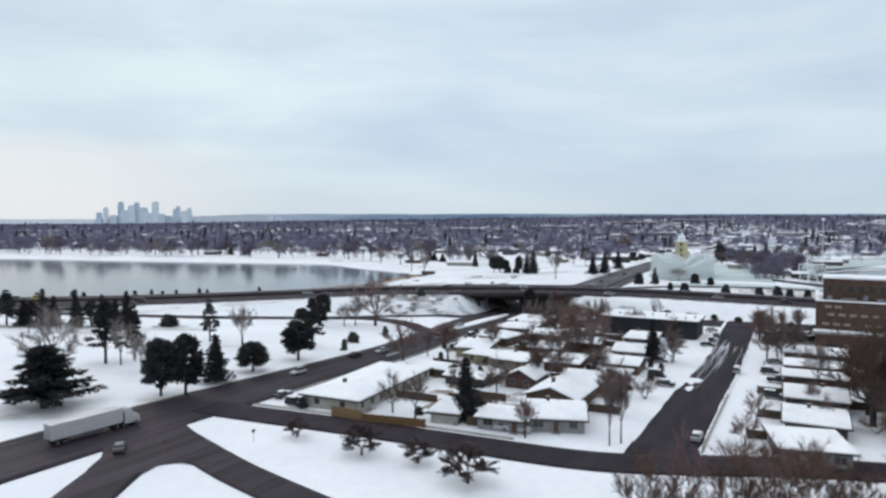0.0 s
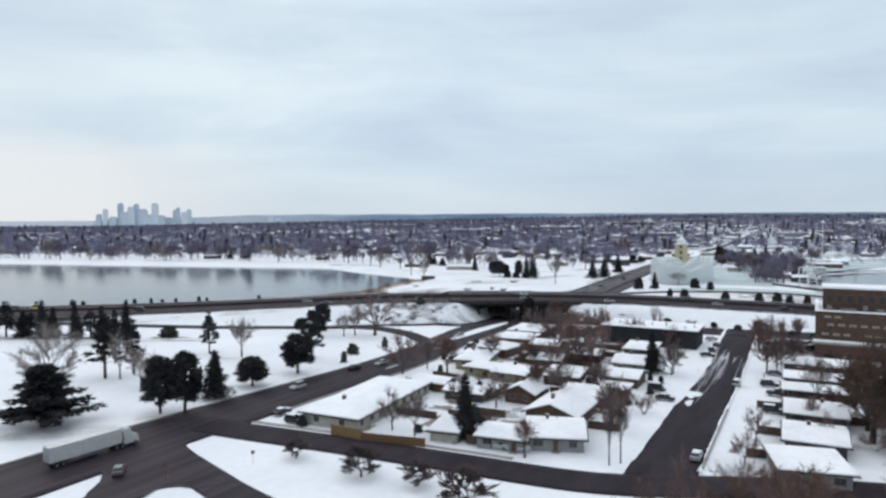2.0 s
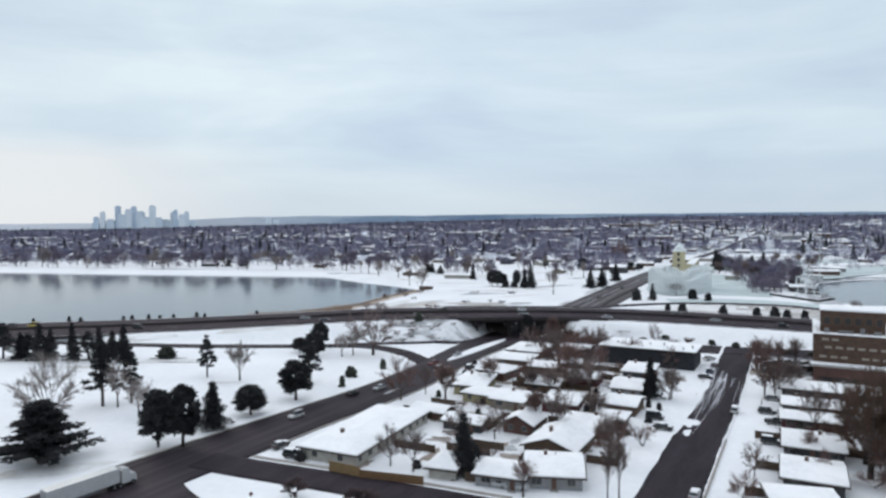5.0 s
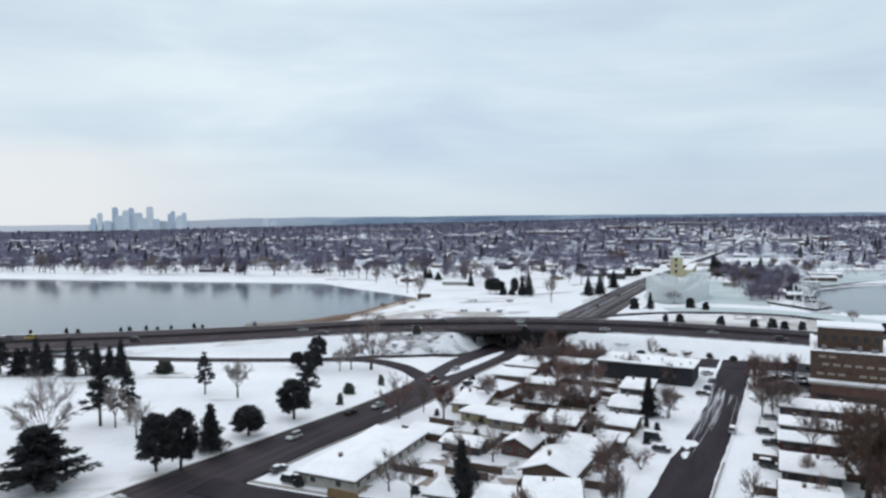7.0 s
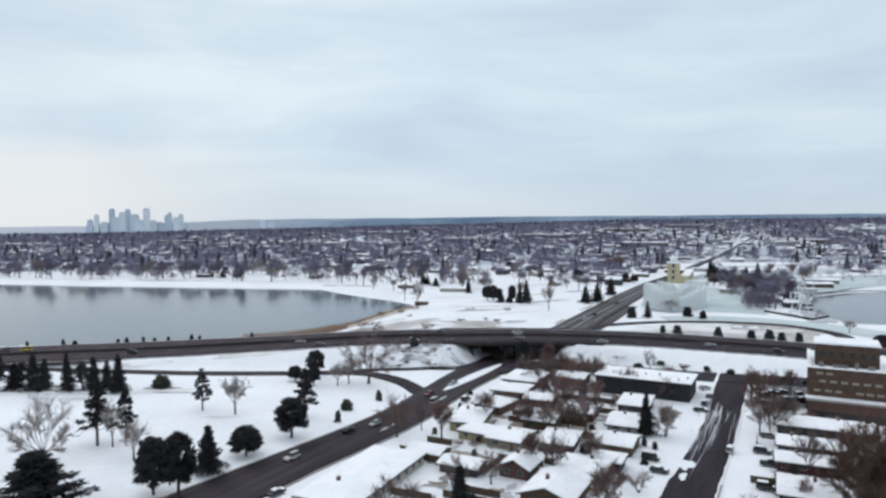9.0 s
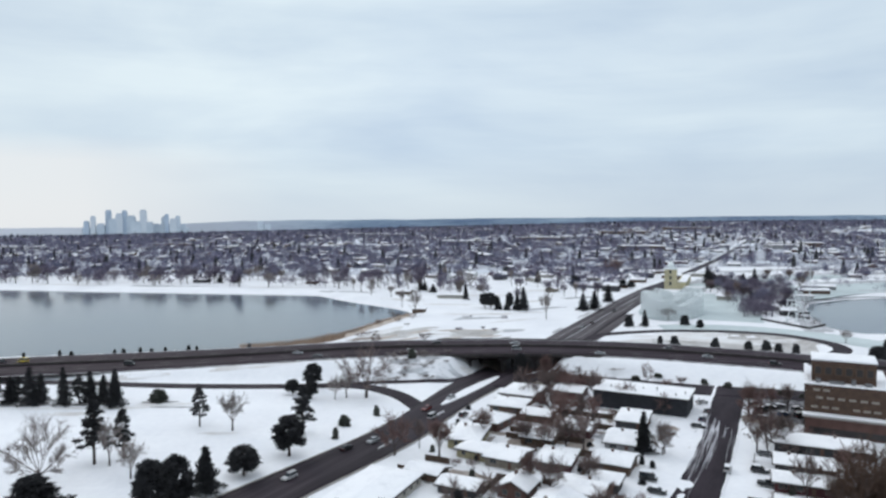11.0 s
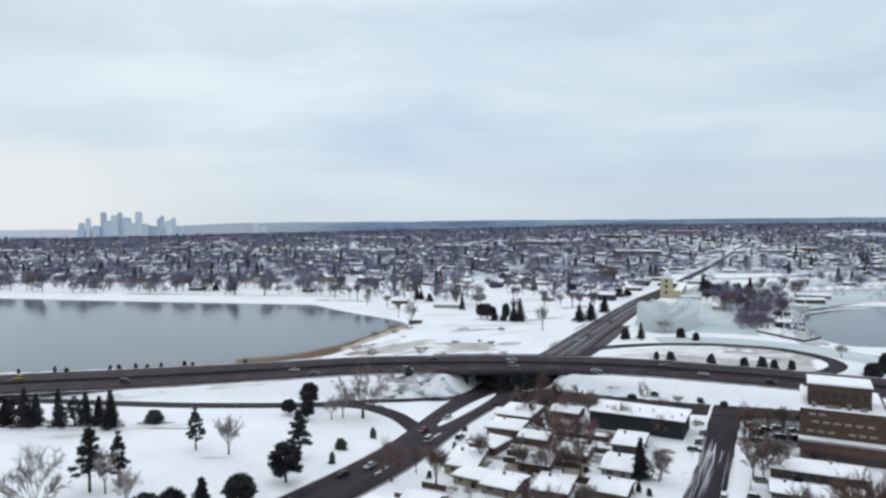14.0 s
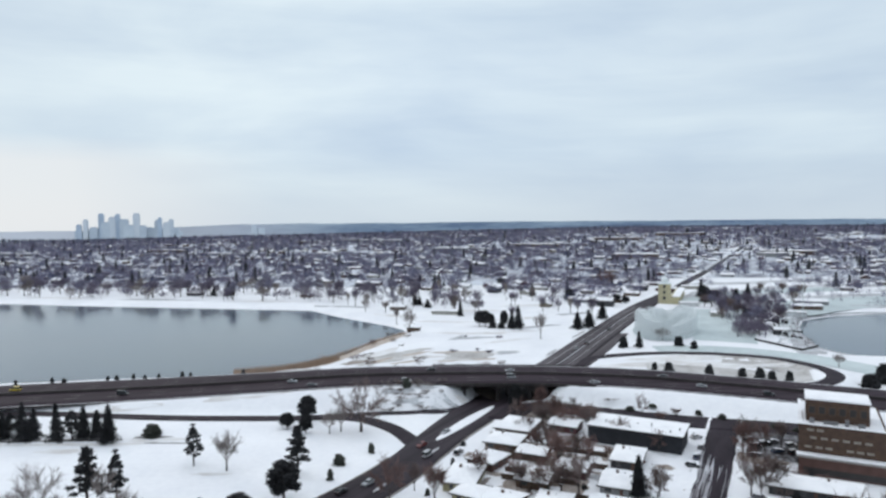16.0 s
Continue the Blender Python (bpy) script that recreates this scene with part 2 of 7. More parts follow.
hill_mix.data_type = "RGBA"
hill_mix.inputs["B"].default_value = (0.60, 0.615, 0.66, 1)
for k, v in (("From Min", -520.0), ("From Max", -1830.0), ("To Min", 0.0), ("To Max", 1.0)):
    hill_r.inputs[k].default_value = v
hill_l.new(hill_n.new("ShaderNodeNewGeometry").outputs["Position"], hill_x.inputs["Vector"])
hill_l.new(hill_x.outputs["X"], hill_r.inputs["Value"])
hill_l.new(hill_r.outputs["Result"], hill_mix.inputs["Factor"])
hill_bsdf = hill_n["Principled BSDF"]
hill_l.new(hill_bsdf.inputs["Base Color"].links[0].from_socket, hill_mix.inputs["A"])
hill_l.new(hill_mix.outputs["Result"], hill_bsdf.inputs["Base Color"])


# ---- building blocks ----
class Geo:
    """Vertices and faces of one mesh."""

    def __init__(self):
        self.v, self.f = [], []

    def add(self, verts, faces):
        k = len(self.v)
        self.v += [tuple(p) for p in verts]
        self.f += [tuple(i + k for i in f) for f in faces]
        return self

    def box(self, x0, y0, z0, x1, y1, z1, turn=None):
        p = [Vector((x, y, z)) for z in (z0, z1) for x, y in ((x0, y0), (x1, y0), (x1, y1), (x0, y1))]
        if turn:
            p = [turn @ q for q in p]
        return self.add(p, [(3, 2, 1, 0), (4, 5, 6, 7), (0, 1, 5, 4), (1, 2, 6, 5), (2, 3, 7, 6), (3, 0, 4, 7)])

    def tube(self, pts, radii, sides=5):
        rings = []
        for i, p in enumerate(pts):
            d = Vector(pts[min(i + 1, len(pts) - 1)]) - Vector(pts[max(i - 1, 0)])
            d.normalize()
            a = d.orthogonal().normalized()
            b = d.cross(a)
            rings.append([Vector(p) + (a * math.cos(s) + b * math.sin(s)) * radii[i] for s in (2 * math.pi * j / sides for j in range(sides))])
        faces = [(r * sides + j, r * sides + (j + 1) % sides, (r + 1) * sides + (j + 1) % sides, (r + 1) * sides + j) for r in range(len(pts) - 1) for j in range(sides)]
        faces += [tuple(range(sides))[::-1], tuple((len(pts) - 1) * sides + j for j in range(sides))]
        return self.add([q for r in rings for q in r], faces)

    def ball(self, c, r, squash=1.0, rough=0.12, rnd=random, sub=1):
        bm = bmesh.new()
        bmesh.ops.create_icosphere(bm, subdivisions=sub, radius=1)
        vs = [(c[0] + v.co.x * r * (k := 1 + rnd.uniform(-rough, rough)), c[1] + v.co.y * r * k, c[2] + v.co.z * r * squash * k) for v in bm.verts]
        fs = [[v.index for v in f.verts] for f in bm.faces]
        bm.free()
        return self.add(vs, fs)

    def mesh(self, name, material, smooth=False):
        me = bpy.data.meshes.new(name)
        me.from_pydata(self.v, [], self.f)
        me.materials.append(material)
        if smooth:
            me.polygons.foreach_set("use_smooth", [True] * len(me.polygons))
        me.update()
        return me


def part(name, geo, material, parent, label="", smooth=False):
    me = geo if isinstance(geo, bpy.types.Mesh) else geo.mesh(name, material, smooth)
    ob = new(name, me)
    ob.parent = parent
    if label:
        ob["label"] = label
    return ob


METRE = Matrix.Diagonal((1 / PLAN, 1 / PLAN, 1 / PLAN, 1))      # for things whose parts are given in metres


def thing(name, m, label, category, group="", kind=""):
    ob = new(name)
    ob.matrix_world = m
    return tagged(ob, label, category, group, kind)


def smooth_line(pts, step=4.0):
    """A Catmull-Rom line through the given points, as an array of points about step apart."""
    P = [np.array(p, float) for p in pts]
    P = [2 * P[0] - P[1]] + P + [2 * P[-1] - P[-2]]
    out = []
    for i in range(1, len(P) - 2):
        n = max(2, int(np.linalg.norm(P[i + 1] - P[i]) / step))
        for k in range(n):
            t = k / n
            out.append(0.5 * (2 * P[i] + (P[i + 1] - P[i - 1]) * t + (2 * P[i - 1] - 5 * P[i] + 4 * P[i + 1] - P[i + 2]) * t * t + (3 * P[i] - P[i - 1] - 3 * P[i + 1] + P[i + 2]) * t ** 3))
    return np.array(out + [P[-2]])


def normals(line):
    d = np.gradient(line[:, :2], axis=0)
    d /= np.linalg.norm(d, axis=1)[:, None]
    return np.stack([d[:, 1], -d[:, 0]], 1)      # to the right of the way


def dist_line(X, Y, line):
    """Distance from the points (X, Y) to a polyline, with the height along it if it has one."""
    best = np.full(X.shape, 1e9)
    zz = np.zeros(X.shape)
    for a, b in zip(line[:-1], line[1:]):
        ab = b[:2] - a[:2]
        t = np.clip(((X - a[0]) * ab[0] + (Y - a[1]) * ab[1]) / (ab @ ab), 0, 1)
        d = np.hypot(X - a[0] - t * ab[0], Y - a[1] - t * ab[1])
        near = d < best
        best = np.where(near, d, best)
        if len(a) > 2:
            zz = np.where(near, a[2] + t * (b[2] - a[2]), zz)
    return best, zz


def inside(X, Y, poly):
    res = np.zeros(X.shape, bool)
    for (x0, y0), (x1, y1) in zip(poly, poly[1:] + poly[:1]):
        hit = ((y0 > Y) != (y1 > Y)) & (X < (x1 - x0) * (Y - y0) / (y1 - y0 + 1e-12) + x0)
        res ^= hit
    return res


# ---- plan ----
BOULEVARD = smooth_line([(-130, -45), (-71, 57), (-54.5, 86), (-46, 100.5), (-30, 124.8), (-11.8, 151.8), (-4.5, 165.5), (3.2, 184), (11.5, 203), (24, 227), (56, 280), (88, 342), (134, 430), (196, 540), (262, 655), (402, 900), (560, 1177), (700, 1420)])


def left_half(y):
    """Width of the boulevard from its middle to the park side."""
    return np.interp(y, [95, 115, 128, 170, 188, 205, 240, 440, 520, 900], [7.0, 6.8, 6.5, 6.3, 6.7, 7.4, 8.2, 8.0, 4.5, 3.5])


def right_half(y):
    return np.interp(y, [95, 115, 128, 170, 188, 200, 240, 440, 520, 900], [7.6, 7.4, 6.5, 6.3, 7.2, 8.4, 8.4, 8.0, 4.5, 3.5])


HIGHWAY_LINE = smooth_line([(-900, 60, 1), (-420, 178, 1.0), (-240, 215, 1.2), (-143, 230.6, 1.5), (-105, 234.4, 1.9), (-60, 236.6, 3.3), (-24, 237, 4.9), (10, 236, 5.3), (35, 234.6, 5.3), (55, 232, 5.1), (75, 228.7, 4.6), (95, 222, 4.1), (110, 216, 3.8), (130, 207, 3.4), (200, 174, 2.4), (320, 112, 2), (700, -50, 1.5)], 5.0)


def half_at(x):
    """Half the highway's width, which narrows from the lake towards the office building."""
    return np.interp(x, [-105, -24, 35, 65, 96], [16.4, 14.8, 13.6, 14.4, 14.4])


SIDE_STREET = smooth_line([(27.2, 83.5), (29.5, 88), (46, 118), (60, 143), (88, 196)])
CROSS_STREET = smooth_line([(-39, 108), (-31, 104.5), (-15, 98), (0, 91.5), (19, 83.5), (34, 82), (52, 80), (90, 70), (160, 40)])
RAMP = smooth_line([(64, 270, 0), (71, 286, 0), (97.5, 292.7, 0.3), (121.4, 289.5, 0.6), (141, 278.8, 1.0), (147.6, 268.9, 1.3), (150.8, 254.7, 1.8), (148.6, 241, 2.3), (140.8, 229.5, 2.9), (129, 221.5, 3.4), (112, 222, 3.8)])
PARK_ROAD = smooth_line([(-420, 150), (-240, 193), (-160, 212), (-125, 213.2), (-98, 209), (-71, 205.8), (-45, 204.4), (-32, 204.5), (-20, 202), (-9, 190), (-3, 177)])
PARK_UPPER = smooth_line([(-36, 205.0), (-28, 206.6), (-16, 207.8), (-6, 207.9), (3, 210.2), (9.5, 214.5), (14, 220)])
FRONTAGE = smooth_line([(22, 200), (32, 213), (46, 209.5), (59, 203.5), (74, 196.5), (89, 191.5), (103, 187), (150, 166), (240, 122)])
FORK = smooth_line([(-39, 94.5), (-28.2, 83), (-23, 78), (-12, 68.5), (10, 50), (40, 20)])
FORK_TWO = smooth_line([(-41.5, 95), (-40, 83), (-39.7, 74), (-38.5, 50), (-34, 10)])
LAKE = [(-420, 170), (-300, 222), (-169, 262), (-127, 268), (-83, 271), (-63, 277), (-49, 288), (-37, 311), (-29, 341), (-20, 361), (-11, 374), (-22, 392), (-57, 432), (-81, 466), (-188, 491), (-257, 507), (-333, 528), (-520, 560), (-640, 400)]
SMALL_LAKE = [(188, 294), (184, 309), (189, 325), (195, 345), (208, 370), (223, 394), (250, 410), (287, 417), (420, 420), (470, 330), (330, 250), (230, 284)]
LAKE_Z = -2.0


def terrain(X, Y):
    """Height of the ground."""
    X, Y = np.asarray(X, float), np.asarray(Y, float)
    far = np.clip((Y - 700) / 1300, 0, 1)
    side = np.clip((X / np.maximum(Y, 1) + 0.45) / 0.75, 0, 1)
    z = far * far * (3 - 2 * far) * (2 + 24 * side)
    z = z + 0.35 * np.sin(X * 0.05 + 1) * np.sin(Y * 0.043)* np.clip((Y - 100) / 60, 0, 1)
    d, deck = dist_line(X, Y, HIGHWAY_LINE)
    hh = half_at(X)
    dr, rise = dist_line(X, Y, RAMP)
    ds, _ = dist_line(X, Y, BOULEVARD)
    east = X > np.interp(Y, BOULEVARD[:, 1], BOULEVARD[:, 0])
    gap = np.where(east, np.clip((ds - 16) / 4.0, 0, 1), np.clip((ds - 8.6) / 4.6, 0, 1))
    for side_road, wide in ((FRONTAGE, 5.4), (PARK_ROAD, 4.8), (PARK_UPPER, 2.6)):
        gap = gap * np.clip((dist_line(X, Y, side_road)[0] - wide) / 2.6, 0, 1)
    bank = np.clip(deck - np.clip(d - hh - 0.8, 0, None) / 2.6, 0, None) * gap
    bank = np.maximum(bank, np.clip(rise - np.clip(dr - 4.0, 0, None) / 2.6, 0, None))
    z = np.maximum(z, bank - 0.02 * (bank <= 0)) if z.shape else max(z, bank)
    dip = np.clip(1 - d / 70, 0, 1) * np.clip(1 - (ds - 9) / 5, 0, 1)
    z = z - 1.2 * dip * (bank <= 0.3)
    for lake in (LAKE, SMALL_LAKE):
        closed = np.array(lake + lake[:1], float)
        dl, _ = dist_line(X, Y, closed)
        inn = inside(X, Y, lake)
        shore = np.where(inn, LAKE_Z - np.clip(dl * 0.15, 0.05, 1.5), np.maximum(LAKE_Z + 0.1 + dl * 0.16, -99))
        z = np.where(inn, shore, np.where((d > hh + 10), np.minimum(z, np.maximum(shore, -1.9)), z))
    return z - np.clip((Y - 2300) / 300, 0, 1) * (170 + 24 * side)


def steps(*runs):
    out = []
    for a, b, s in runs:
        n = max(1, round((b - a) / s))
        out += [a + (b - a) * i / n for i in range(n)]
    return np.array(out + [runs[-1][1]])


GX = steps((-4700, -1500, 400), (-1500, -500, 60), (-500, -240, 13), (-240, -130, 4), (-130, 165, 2.2), (165, 230, 4), (230, 520, 13), (520, 1800, 60), (1800, 4700, 400))
GY = steps((-1500, -150, 150), (-150, 50, 12), (50, 190, 3.3), (190, 275, 2.0), (275, 310, 3.5), (310, 560, 7), (560, 1000, 25), (1000, 3200, 60), (3200, 4800, 200))
GXX, GYY = np.meshgrid(GX, GY)
GZZ = terrain(GXX, GYY)
gv = np.stack([GXX.ravel(), GYY.ravel(), GZZ.ravel()], 1)
nx = len(GX)
ii = (np.arange(len(GY) - 1)[:, None] * nx + np.arange(nx - 1)[None]).ravel()
gf = np.stack([ii, ii + 1, ii + nx + 1, ii + nx], 1)
gme = bpy.data.meshes.new("ground")
gme.from_pydata(gv.tolist(), [], gf.tolist())
gme.materials.append(SNOW)
gme.polygons.foreach_set("use_smooth", [True] * len(gme.polygons))
ground = tagged(new("ground", gme), "wide snow-covered ground with gentle rises and banks", "ground", kind="structure")


def height(x, y):
    """Height of the ground sheet at one place."""
    i = min(max(int(np.searchsorted(GX, x)) - 1, 0), len(GX) - 2)
    j = min(max(int(np.searchsorted(GY, y)) - 1, 0), len(GY) - 2)
    a, b = (x - GX[i]) / (GX[i + 1] - GX[i]), (y - GY[j]) / (GY[j + 1] - GY[j])
    return float((GZZ[j, i] * (1 - a) + GZZ[j, i + 1] * a) * (1 - b) + (GZZ[j + 1, i] * (1 - a) + GZZ[j + 1, i + 1] * a) * b)


def ribbon(line, left, right, lift, on=None, thick=0.0, cross=5):
    """A strip along a line from left to right of it (metres, right is positive), lying lift above the ground or above a height function."""
    nn = normals(line)
    left, right = np.broadcast_to(left, len(line)), np.broadcast_to(right, len(line))
    offs = left[:, None] + (right - left)[:, None] * np.linspace(0, 1, cross)[None]
    pts = line[:, None, :2] + nn[:, None] * offs[:, :, None]
    if on is None:
        z = terrain(pts[..., 0], pts[..., 1])
        z = np.maximum(z, z.mean(axis=1, keepdims=True) - 0.15)
    else:
        z = np.repeat(on[:, None], cross, 1)
    g = Geo()
    n, m = pts.shape[:2]
    verts = [(pts[i, j, 0], pts[i, j, 1], z[i, j] + lift) for i in range(n) for j in range(m)]
    faces = [(i * m + j, i * m + j + 1, (i + 1) * m + j + 1, (i + 1) * m + j) for i in range(n - 1) for j in range(m - 1)]
    if thick:
        k = len(verts)
        verts += [(x, y, zz - thick) for x, y, zz in verts]
        for i in range(n - 1):
            faces += [(i * m, (i + 1) * m, k + (i + 1) * m, k + i * m), (i * m + m - 1, k + i * m + m - 1, k + (i + 1) * m + m - 1, (i + 1) * m + m - 1)]
        faces += [tuple(range(m - 1, -1, -1)) + tuple(k + j for j in range(m)), tuple((n - 1) * m + j for j in range(m)) + tuple(k + (n - 1) * m + j for j in range(m - 1, -1, -1))]
    return g.add(verts, faces)


def fine(line, step=2.5):
    """The same line cut into short even steps."""
    d = np.concatenate([[0], np.cumsum(np.linalg.norm(np.diff(line[:, :2], axis=0), axis=1))])
    s = np.linspace(0, d[-1], max(2, int(d[-1] / step)))
    return np.stack([np.interp(s, d, line[:, k]) for k in range(line.shape[1])], 1)


def road(name, line, half, material, label, lift=0.12):
    way = fine(line)
    left, right = half(way) if callable(half) else (half, half)
    me = ribbon(way, -left, right, lift, way[:, 2] if way.shape[1] > 2 else None, 0.5, 9).mesh(name, material, True)
    return tagged(new(name, me), label, "road", kind="structure")


road("road_boulevard", BOULEVARD, lambda way: (left_half(way[:, 1]), right_half(way[:, 1])), ASPHALT, "wide dark wet asphalt boulevard through the snow", 0.14)
road("road_side_street", SIDE_STREET, 4.4, STREET, "dark wet residential street with snow patches", 0.12)
road("road_cross_street", CROSS_STREET, 3.4, STREET, "narrow dark wet cross street beside the fence", 0.16)
road("road_ramp", RAMP, 3.0, STREET, "looping dark asphalt slip road round a snowy field", 0.12)
road("road_park", PARK_ROAD, 2.7, STREET, "dark asphalt park road below the highway bank", 0.12)
road("road_park_upper", PARK_UPPER, 1.9, STREET, "narrow dark asphalt branch towards the bridge", 0.13)
road("road_frontage", FRONTAGE, lambda way: (np.full(len(way), 5.0), np.interp(way[:, 0], [26, 44, 60], [4.6, 6.8, 6.8])), STREET, "dark asphalt frontage road below the highway bank", 0.13)
road("road_fork", FORK, 2.7, ASPHALT, "dark asphalt side road running off the boulevard", 0.15)
road("road_fork_two", FORK_TWO, 3.5, ASPHALT, "dark asphalt side road with wide rounded corners", 0.17)
mouth = smooth_line([(-48, 93), (-45.3, 87.6), (-43.9, 84.5), (-43.2, 79.5), (-39.5, 78.5), (-36.2, 79.5), (-35.6, 82), (-33, 82.9), (-30.5, 82.2), (-27.5, 84.5), (-32, 90.5), (-38.3, 98.5), (-37.5, 102), (-41, 106)], 1.5)
tagged(new("road_junction", Geo().add([(x, y, 0.185) for x, y in mouth], [tuple(range(len(mouth)))]).mesh("road_junction", ASPHALT)), "wide dark asphalt junction with rounded corners", "road", kind="structure")

hw = fine(HIGHWAY_LINE, 4.0)
hz = hw[:, 2]
me = ribbon(hw, -half_at(hw[:, 0]), half_at(hw[:, 0]), 0.16, hz, 0.35, 7).mesh("road_highway", HIGHWAY, True)
tagged(new("road_highway", me), "broad elevated highway of worn grey-brown asphalt", "highway", kind="structure")

for name, poly, label in (("water_lake", LAKE, "still grey lake mirroring the overcast sky"), ("water_small_lake", SMALL_LAKE, "small grey lake beside the pale lot")):
    line = smooth_line(poly + poly[:1], 8.0)[:-1]
    me = Geo().add([(x, y, LAKE_Z) for x, y in line], [tuple(range(len(line)))]).mesh(name, WATER)
    tagged(new(name, me), label, "lake", kind="structure")


# ---- trees: each grown once at 10 m, then set out at its own size ----
def tufts(g, centre, radius, count, rnd, length=0.55, width=0.17, squash=1.0):
    """Short pointed sprays of needles standing out from a clump."""
    for _ in range(count):
        d = Vector((rnd.gauss(0, 1), rnd.gauss(0, 1), rnd.gauss(0, 1) * squash + 0.15)).normalized()
        base = Vector(centre) + Vector((d.x, d.y, d.z * squash)) * radius * rnd.uniform(0.55, 1.0)
        side = d.orthogonal().normalized()
        side.rotate(Matrix.Rotation(rnd.uniform(0, 6.28), 3, d))
        tip = base + d * length * rnd.uniform(0.6, 1.3)
        w = width * rnd.uniform(0.7, 1.4)
        g.add([base - side * w, base + side * w, tip], [(0, 1, 2)])


def grow_conifer(shape, seed):
    rnd = random.Random(seed)
    crown, trunk = Geo(), Geo()
    lean = rnd.uniform(-0.25, 0.25)
    trunk.tube([(0, 0, -0.6), (lean * 0.3, 0, 3), (lean, 0.1, 6.5), (lean, 0, 9.3)], [0.26, 0.21, 0.13, 0.04], 6)
    if shape == "round":
        for i in range(46):
            a, zc = i * 2.4 + rnd.uniform(-0.4, 0.4), 2.5 + 6.8 * (i / 45) + rnd.uniform(-0.4, 0.4)
            k = math.sqrt(max(0.02, 1 - ((zc - 4.9) / 4.7) ** 2))
            r = 2.35 * k * math.sqrt(rnd.uniform(0.2, 1.0))
            s = rnd.uniform(0.65, 1.0)
            c = (r * math.cos(a), r * math.sin(a), zc)
            crown.ball(c, s * 0.8, 0.7, 0.25, rnd)
            tufts(crown, c, s, 75, rnd, squash=0.75)
            trunk.tube([(0, 0, zc - 0.9), c], [0.07, 0.03], 3)
    elif shape == "dome":
        for i in range(40):
            a, zc = i * 2.4 + rnd.uniform(-0.4, 0.4), 0.25 + 8.7 * (i / 39) ** 1.1 + rnd.uniform(-0.3, 0.3)
            k = max(0.08, 1 - zc / 10.4) ** 0.62
            r = 2.3 * k * math.sqrt(rnd.uniform(0.15, 1.0))
            s = rnd.uniform(0.6, 0.95)
            c = (r * math.cos(a), r * math.sin(a), zc)
            crown.ball(c, s * 0.9, 1.3, 0.25, rnd)
            tufts(crown, c, s, 50, rnd, 0.5, 0.2, 1.4)
    elif shape == "cone":
        zc = 1.0
        while zc < 9.5:
            reach = 2.9 * (1 - zc / 10.1) ** 1.05
            n = 7 if zc < 6 else 5
            a0 = rnd.uniform(0, 6.28)
            for j in range(n):
                a, l = a0 + 6.28 * j / n + rnd.uniform(-0.3, 0.3), reach * rnd.uniform(0.5, 1.25)
                for q in (0.35, 0.65, 0.95):
                    c = (math.cos(a) * l * q, math.sin(a) * l * q, zc - 0.28 * l * q + rnd.uniform(-0.1, 0.1))
                    crown.ball(c, 0.14 + 0.08 * reach * (1.2 - q), 0.5, 0.3, rnd) if q < 0.9 else None
                    tufts(crown, c, 0.2 + 0.09 * reach, 20, rnd, 0.3 + 0.06 * reach, 0.13, 0.5)
            zc += 0.62
        tufts(crown, (0, 0, 9.4), 0.1, 14, rnd, 0.4, 0.07, 1.8)
    elif shape == "open":
        for i in range(40):
            zc = 2.8 + 6.9 * (i / 39) + rnd.uniform(-0.3, 0.3)
            a = i * 2.4 + rnd.uniform(-0.5, 0.5)
            r = rnd.uniform(0.3, 1.0) * 2.5 * (1 - (max(0, zc - 4) / 6.2) ** 1.3)
            c = (r * math.cos(a), r * math.sin(a), zc + rnd.uniform(-0.3, 0.3))
            s = rnd.uniform(0.4, 0.75)
            crown.ball(c, s * 0.75, 0.6, 0.3, rnd)
            tufts(crown, c, s, 44, rnd, 0.5, 0.15, 0.55)
            trunk.tube([(0, 0, zc - 0.5), c], [0.06, 0.025], 3)
    else:                                           # a wide cedar in flat tiers
        for i in range(46):
            zc = 1.3 + 8.0 * (i / 45) ** 1.1
            a = i * 2.4 + rnd.uniform(-0.4, 0.4)
            reach = 3.1 * max(0.06, 1 - ((zc - 1.0) / 9.0) ** 1.25) * rnd.uniform(0.45, 1.1)
            up = rnd.uniform(-0.02, 0.28)
            for q in (0.3, 0.55, 0.8, 1.0):
                c = (math.cos(a) * reach * q, math.sin(a) * reach * q, zc + up * reach * q)
                if q < 1:
                    crown.ball(c, 0.36, 0.75, 0.3, rnd)
                tufts(crown, c, 0.42 * (1.25 - 0.5 * q), 32, rnd, 0.42, 0.13, 0.8)
            trunk.tube([(0, 0, zc - 0.3), (math.cos(a) * reach * 0.8, math.sin(a) * reach * 0.8, zc + up * reach * 0.8)], [0.06, 0.02], 3)
    return crown, trunk


